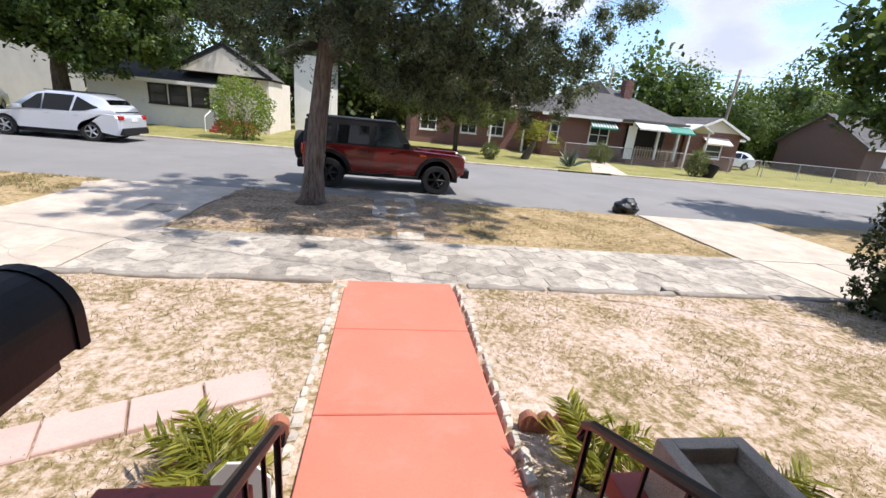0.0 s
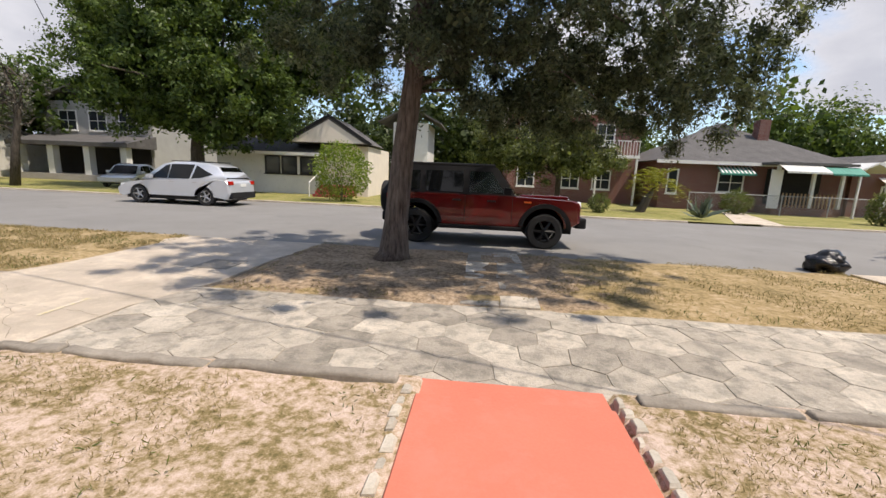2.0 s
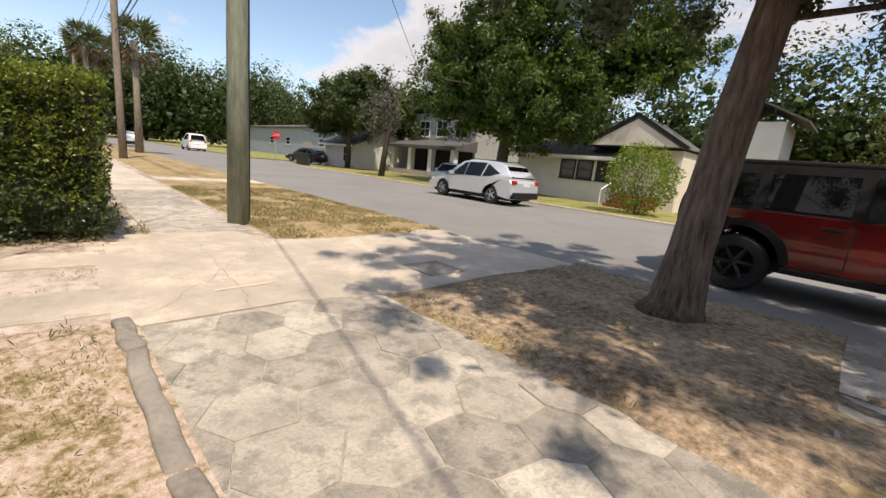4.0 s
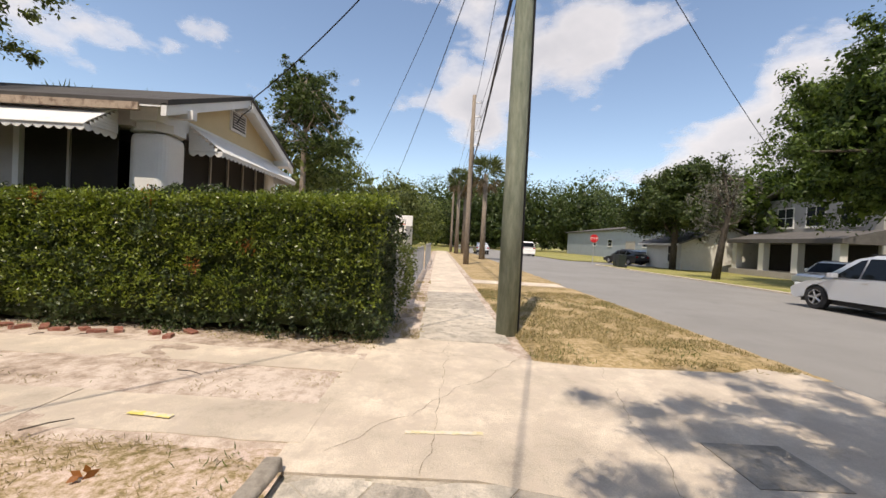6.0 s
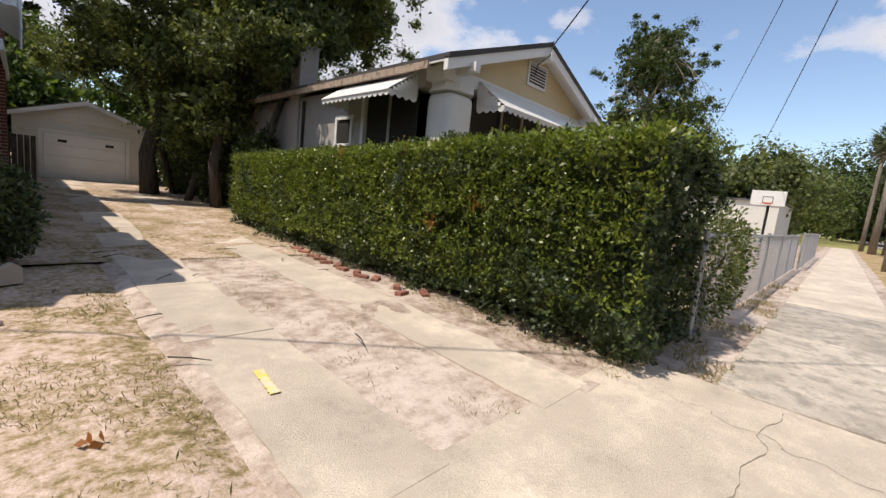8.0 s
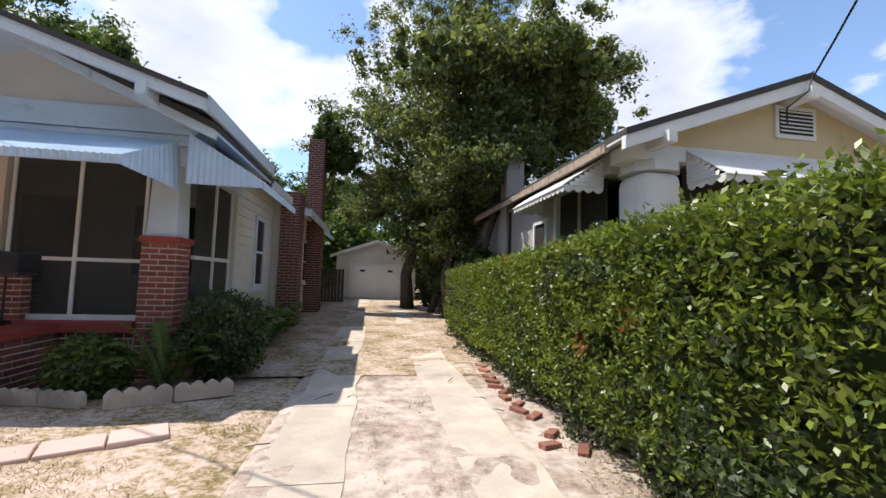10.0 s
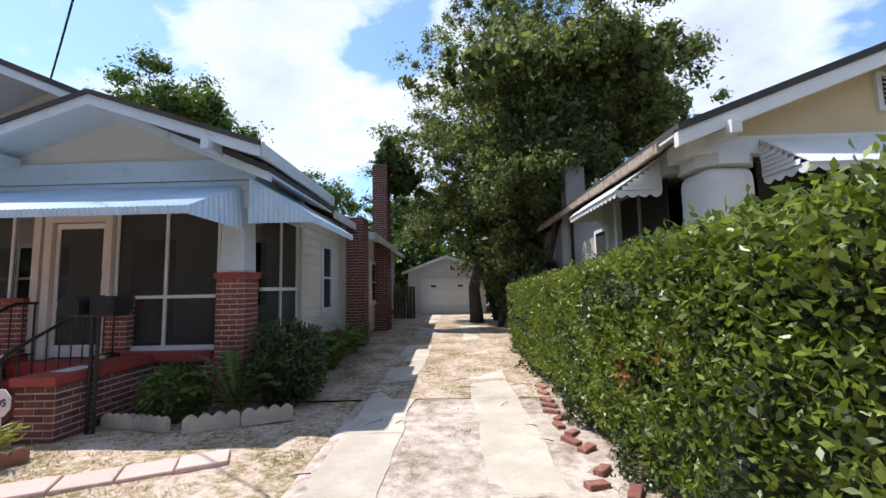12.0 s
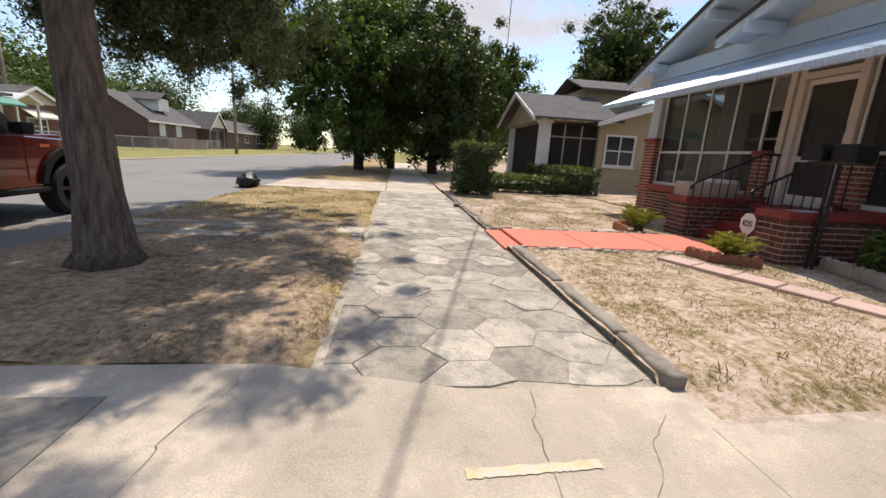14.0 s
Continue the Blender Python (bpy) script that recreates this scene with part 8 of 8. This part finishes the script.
# loose bricks along the hedge's foot
r2 = random.Random(5)
BR = bevelled(boxes((-0.1, 0.1, -0.047, 0.047, 0.0, 0.058)), 0.006, 1)
bme = bpy.data.meshes.new("loose_brick")
BR.to_mesh(bme)
BR.free()
bme.materials.append(surf("loose_red_brick", (0.34, 0.13, 0.09), 0.9, 0.2, 6, 80, 0.5, rand=0.4, dirt=((0.5, 0.42, 0.36), 0.3)))
spots = [(-6.86, -0.1), (-6.84, 0.15), (-6.80, 0.42), (-6.86, 0.68), (-6.76, 0.95), (-6.84, 1.2), (-6.76, 1.42), (-6.86, 1.62), (-6.70, 2.37), (-6.84, 2.1), (-6.95, 2.5), (-6.9, -0.5), (-6.93, -0.85), (-6.9, -4.3), (-6.8, -4.45), (-6.95, -4.6)]
for x, y in spots:
    ob = tagged(new("loose_brick", bme), "old red brick lying by the hedge", "brick", "loose bricks by the hedge")
    ob.matrix_basis = pose(x, y, 0.028, r2.uniform(-6, 6), r2.uniform(-6, 6), r2.uniform(20, 160))

# pavement to the west: concrete squares
W = root("west_pavement", (-20, 6.1, 0), "narrow pavement of pale concrete squares", "pavement", kind="structure")
x = -7.42
while x > -62:
    ln = 1.42
    flat_piece("slab", [(x - ln + 0.012, 5.46), (x - 0.012, 5.46), (x - 0.012, 6.82), (x - ln + 0.012, 6.82)], -0.08, rng.uniform(-0.004, 0.006), CONCRETE if x < -13 else PAVER, W, 0.008)
    x -= ln
ob = rough_patch("bare_strip", -62, -6.1, 4.95, 7.4, 0.2, lambda x, y: -0.018, EARTH, 0.012)
tagged(ob, "bare sandy strip beside the pavement", "soil", kind="structure")
Ea = root("east_pavement", (20, 5.8, 0), "pavement of pale concrete slabs", "pavement", kind="structure")
x = 7.0
while x < 40:
    flat_piece("slab", [(x + 0.01, 4.9), (x + 1.49, 4.9), (x + 1.49, 6.72), (x + 0.01, 6.72)], -0.1, rng.uniform(-0.004, 0.006), CONCRETE, Ea, 0.008)
    x += 1.5

# yellow survey marks sprayed on the ground
def spray(x0, y0, x1, y1, w, z, seed, paint):
    rr, bm = random.Random(seed), bmesh.new()
    a, b = Vector((x0, y0, z)), Vector((x1, y1, z))
    if y1 < 4.7:
        a.z, b.z = drive_z(0, y0) + 0.012, drive_z(0, y1) + 0.012
    dd = (b - a).normalized()
    s = Vector((-dd.y, dd.x, 0))
    L = [a.lerp(b, t) for t in np.linspace(0, 1, 40)]
    up = [bm.verts.new(p + s * w * rr.uniform(0.35, 0.55)) for p in L]
    dn = [bm.verts.new(p - s * w * rr.uniform(0.35, 0.55)) for p in L]
    for i in range(39):
        bm.faces.new((up[i], up[i + 1], dn[i + 1], dn[i]))
    tagged(part("paint_mark", bm, paint), "faded yellow survey mark sprayed on the ground", "paint mark", "survey marks", "structure")
spray(-4.59, 3.47, -4.56, 3.80, 0.07, 0.045, 1, YELLOWPAINT)
spray(-4.58, 6.10, -4.55, 5.52, 0.055, 0.0085, 2, YELLOWFADED)
tagged(part("cover_plate", boxes((-4.6, -4.02, 7.75, 8.35, -0.02, 0.010)), CURB), "dark metal utility cover set in the apron", "cover", kind="structure")

# grass blades, weeds, litter
def blades(name, label, x0, x1, y0, y1, n, size, mat_, seed, zf, thr=0.0, freq=1.2, up=0.5, skip=None):
    rng = np.random.default_rng(seed)
    c = np.stack([rng.uniform(x0, x1, n), rng.uniform(y0, y1, n), np.zeros(n)], 1)
    k = np.array([noise.noise((q[0] * freq, q[1] * freq, seed)) + 0.6 * noise.noise((q[0] * freq * 4, q[1] * freq * 4, seed)) for q in c])
    keep = k > thr
    if skip:
        keep &= ~np.array([skip(q[0], q[1]) for q in c])
    c = c[keep]
    c[:, 2] = [zf(q[0], q[1]) for q in c]
    me = leaf_mesh(name, c, size, rng, 0.13, np.tile((0.0, 0.0, 1.0), (len(c), 1)), up)
    tagged(link_mesh(name, me, mat_), label, "grass", kind="stuff")
lawn_z = lambda x, y: 0.022 + 0.03 * min(1.0, max(0.0, (y - 1) / 3)) + 0.022 * noise.noise((x * 1.3, y * 1.3, 4.0)) + 0.011 * noise.noise((x * 5, y * 5, 1.0)) - 0.004
on_path = lambda x, y: -0.72 < x < 0.86
under_cedar = lambda x, y: math.hypot((x + 1.3) / 1.35, y - 8.7) < 1.7 + 0.6 * noise.noise((x * 1.9, y * 1.9, 3))
vz = lambda x, y: 0.012 + 0.02 * noise.noise((x * 1.3, y * 1.3, 4.0))
blades("grass", "sparse dry grass on the sandy lawn", -4.2, 7.5, 0.9, 4.64, 90000, 0.038, DRYGRASS, 1, lawn_z, 0.02, 1.1, 0.35, on_path)
blades("grass", "small green weeds in the sandy lawn", -4.2, 7.5, 1.0, 4.64, 14000, 0.055, GREENGRASS, 2, lawn_z, 0.42, 1.4, 0.4, on_path)
blades("grass", "dry grass on the verge under the cedar", -3.5, 6.7, 6.85, 10.35, 42000, 0.055, DRYGRASS, 3, vz, 0.0, 0.8, 0.4, under_cedar)
blades("grass", "green tufts on the verge", -3.5, 6.7, 6.85, 10.3, 9000, 0.06, GREENGRASS, 4, vz, 0.45, 0.8, 0.45)
blades("grass", "dry yellow grass round the utility pole", -14, -6.5, 6.95, 10.3, 52000, 0.065, DRYGRASS, 5, vz, -0.1, 0.8, 0.45)
blades("grass", "green tufts round the utility pole", -14, -6.5, 6.95, 10.3, 12000, 0.065, GREENGRASS, 6, vz, 0.3, 0.8, 0.5)
dz = lambda x, y: drive_z(x, y) - 0.015
blades("grass", "weeds between the driveway strips", -5.8, -5.02, -3, 4.8, 9000, 0.036, GREENGRASS, 7, dz, 0.38, 1.5, 0.45)
blades("grass", "dry weeds between the driveway strips", -5.8, -5.02, -3, 4.8, 8000, 0.036, DRYGRASS, 8, dz, 0.2, 1.5, 0.3)
blades("grass", "dry leaves under the hedge", -7.3, -6.7, -4, 5.0, 6000, 0.05, DRYGRASS, 9, lambda x, y: 0.05, -0.2, 1.0, 0.0)
blades("grass", "dry grass beside the west pavement", -16, -7.4, 5.0, 5.5, 5000, 0.07, DRYGRASS, 10, lambda x, y: -0.01, 0.0, 1.0, 0.5)
rng2 = random.Random(9)
for k in range(16):
    x, y = rng2.uniform(-6.6, -2.5), rng2.uniform(-1.5, 4.4)
    a, ln = rng2.uniform(0, 6.3), rng2.uniform(0.12, 0.32)
    p = [(x, y, 0.075), (x + math.cos(a) * ln * 0.5, y + math.sin(a) * ln * 0.5 + 0.015, 0.085), (x + math.cos(a) * ln, y + math.sin(a) * ln, 0.072)]
    tagged(part("twig", tube(bmesh.new(), p, [0.006, 0.005, 0.003], 5), DBARK), "short dry twig lying on the sandy ground", "twig", "twigs")
for k, (x, y) in enumerate(((-3.78, 3.86), (-3.72, 3.82))):
    rg = np.random.default_rng(k)
    me = leaf_mesh("fallen_leaf", np.array([(x, y, 0.06), (x + 0.04, y, 0.065), (x, y + 0.05, 0.06)]), 0.075, rg, 0.6)
    tagged(link_mesh("fallen_leaf", me, RUSTLEAF), "curled orange-yellow fallen leaf on the lawn", "leaf")
rg = np.random.default_rng(77)
for x, y, z in ((-6.93, 1.9, 1.80), (-6.93, 3.2, 1.25), (-6.92, 2.5, 0.95), (-6.95, 0.4, 1.75)):
    me = leaf_mesh("dead_leaves", np.array((x, y, z)) + rg.normal(size=(46, 3)) * (0.03, 0.05, 0.05), 0.055, rg, 0.4)
    tagged(link_mesh("dead_leaves", me, RUSTLEAF), "rust-coloured dead sprig in the hedge", "leaves", "dead sprigs")

# rubbish bag at the kerb
bm = bmesh.new()
bmesh.ops.create_icosphere(bm, subdivisions=4, radius=1.0)
for v in bm.verts:
    p = v.co.copy()
    k = 1 + 0.25 * noise.noise(p * 1.7) + 0.14 * noise.noise(p * 4.5) + 0.05 * noise.noise(p * 11)
    v.co = Vector((p.x * 0.40 * k, p.y * 0.34 * k, max(-0.6, p.z) * 0.27 * k))
    if p.z > 0.85:
        v.co.z += 0.06
for v in bm.verts:
    v.co = v.co * 0.86 + Vector((6.62, 10.66, 0.13))
tagged(part("rubbish_bag", bm, BAG, smooth=True), "full black plastic rubbish bag lying at the road edge", "rubbish bag")

# hose and tap by the porch
h = root("garden_hose", (-1.5, 0.35, 0.05), "black garden hose hanging from a tap by the porch base", "hose")
part("hose", tube(bmesh.new(), [(-1.55, -0.25, 0.42), (-1.55, 0.0, 0.40), (-1.5, 0.25, 0.15), (-1.35, 0.45, 0.08), (-1.15, 0.6, 0.08), (-0.95, 0.9, 0.08)], 0.014, 7), DARKPLASTIC, h)
part("tap", tube(bmesh.new(), [(-1.55, -0.34, 0.42), (-1.55, -0.2, 0.42), (-1.55, -0.2, 0.5)], 0.016, 7), GALV, h)

# ---- cloud layer ----
def build_clouds():
    m, n, l, b = nodes_of("cloud")
    pos = n.new("ShaderNodeNewGeometry").outputs["Position"]
    way = n.new("ShaderNodeVectorMath")
    way.operation = "NORMALIZE"
    l.new(pos, way.inputs[0])
    mp = n.new("ShaderNodeMapping")
    mp.inputs["Location"].default_value, mp.inputs["Scale"].default_value = (4.3, 1.7, 0.6), (1.0, 1.0, 1.9)
    l.new(way.outputs[0], mp.inputs["Vector"])
    f = noise_node(n, l, mp.outputs[0], 2.6, 9.0, 0.53)
    big = noise_node(n, l, mp.outputs[0], 1.1, 2.0, 0.5)
    mm = n.new("ShaderNodeMath")
    mm.operation = "MULTIPLY_ADD"
    mm.inputs[1].default_value = 0.3
    l.new(big, mm.inputs[0])
    h = n.new("ShaderNodeMath")
    h.operation = "MULTIPLY"
    h.inputs[1].default_value = 0.7
    l.new(f, h.inputs[0])
    l.new(h.outputs[0], mm.inputs[2])
    # the sun stands in a wide gap between the clouds
    ds = n.new("ShaderNodeVectorMath")
    ds.operation = "DISTANCE"
    ds.inputs[1].default_value = (350, -119, 700)
    l.new(pos, ds.inputs[0])
    gap = n.new("ShaderNodeMapRange")
    gap.inputs["From Min"].default_value, gap.inputs["From Max"].default_value = 150, 620
    gap.inputs["To Min"].default_value, gap.inputs["To Max"].default_value = 0.5, 0.0
    l.new(ds.outputs["Value"], gap.inputs["Value"])
    less = n.new("ShaderNodeMath")
    less.operation = "SUBTRACT"
    l.new(mm.outputs[0], less.inputs[0])
    l.new(gap.outputs[0], less.inputs[1])
    cover = ramp_node(n, l, less.outputs[0], [(0.487, (0, 0, 0)), (0.505, (0.45, 0.45, 0.45)), (0.545, (0.97, 0.97, 0.97))])
    tr = n.new("ShaderNodeBsdfTransparent")
    tl = n.new("ShaderNodeBsdfTranslucent")
    l.new(ramp_node(n, l, f, [(0.48, (0.50, 0.50, 0.50)), (0.68, (0.34, 0.35, 0.37))]), tl.inputs["Color"])
    mx = n.new("ShaderNodeMixShader")
    l.new(cover, mx.inputs[0])
    l.new(tr.outputs[0], mx.inputs[1])
    l.new(tl.outputs[0], mx.inputs[2])
    l.new(mx.outputs[0], n["Material Output"].inputs["Surface"])
    v = np.array([(-4200, -4200, 700), (4200, -4200, 700), (4200, 4200, 700), (-4200, 4200, 700)], float)
    tagged(link_mesh("backdrop", np_mesh("backdrop", v, np.array([[0, 1, 2, 3]])), m), "broken layer of white fair-weather clouds", "sky", kind="structure")


build_clouds()
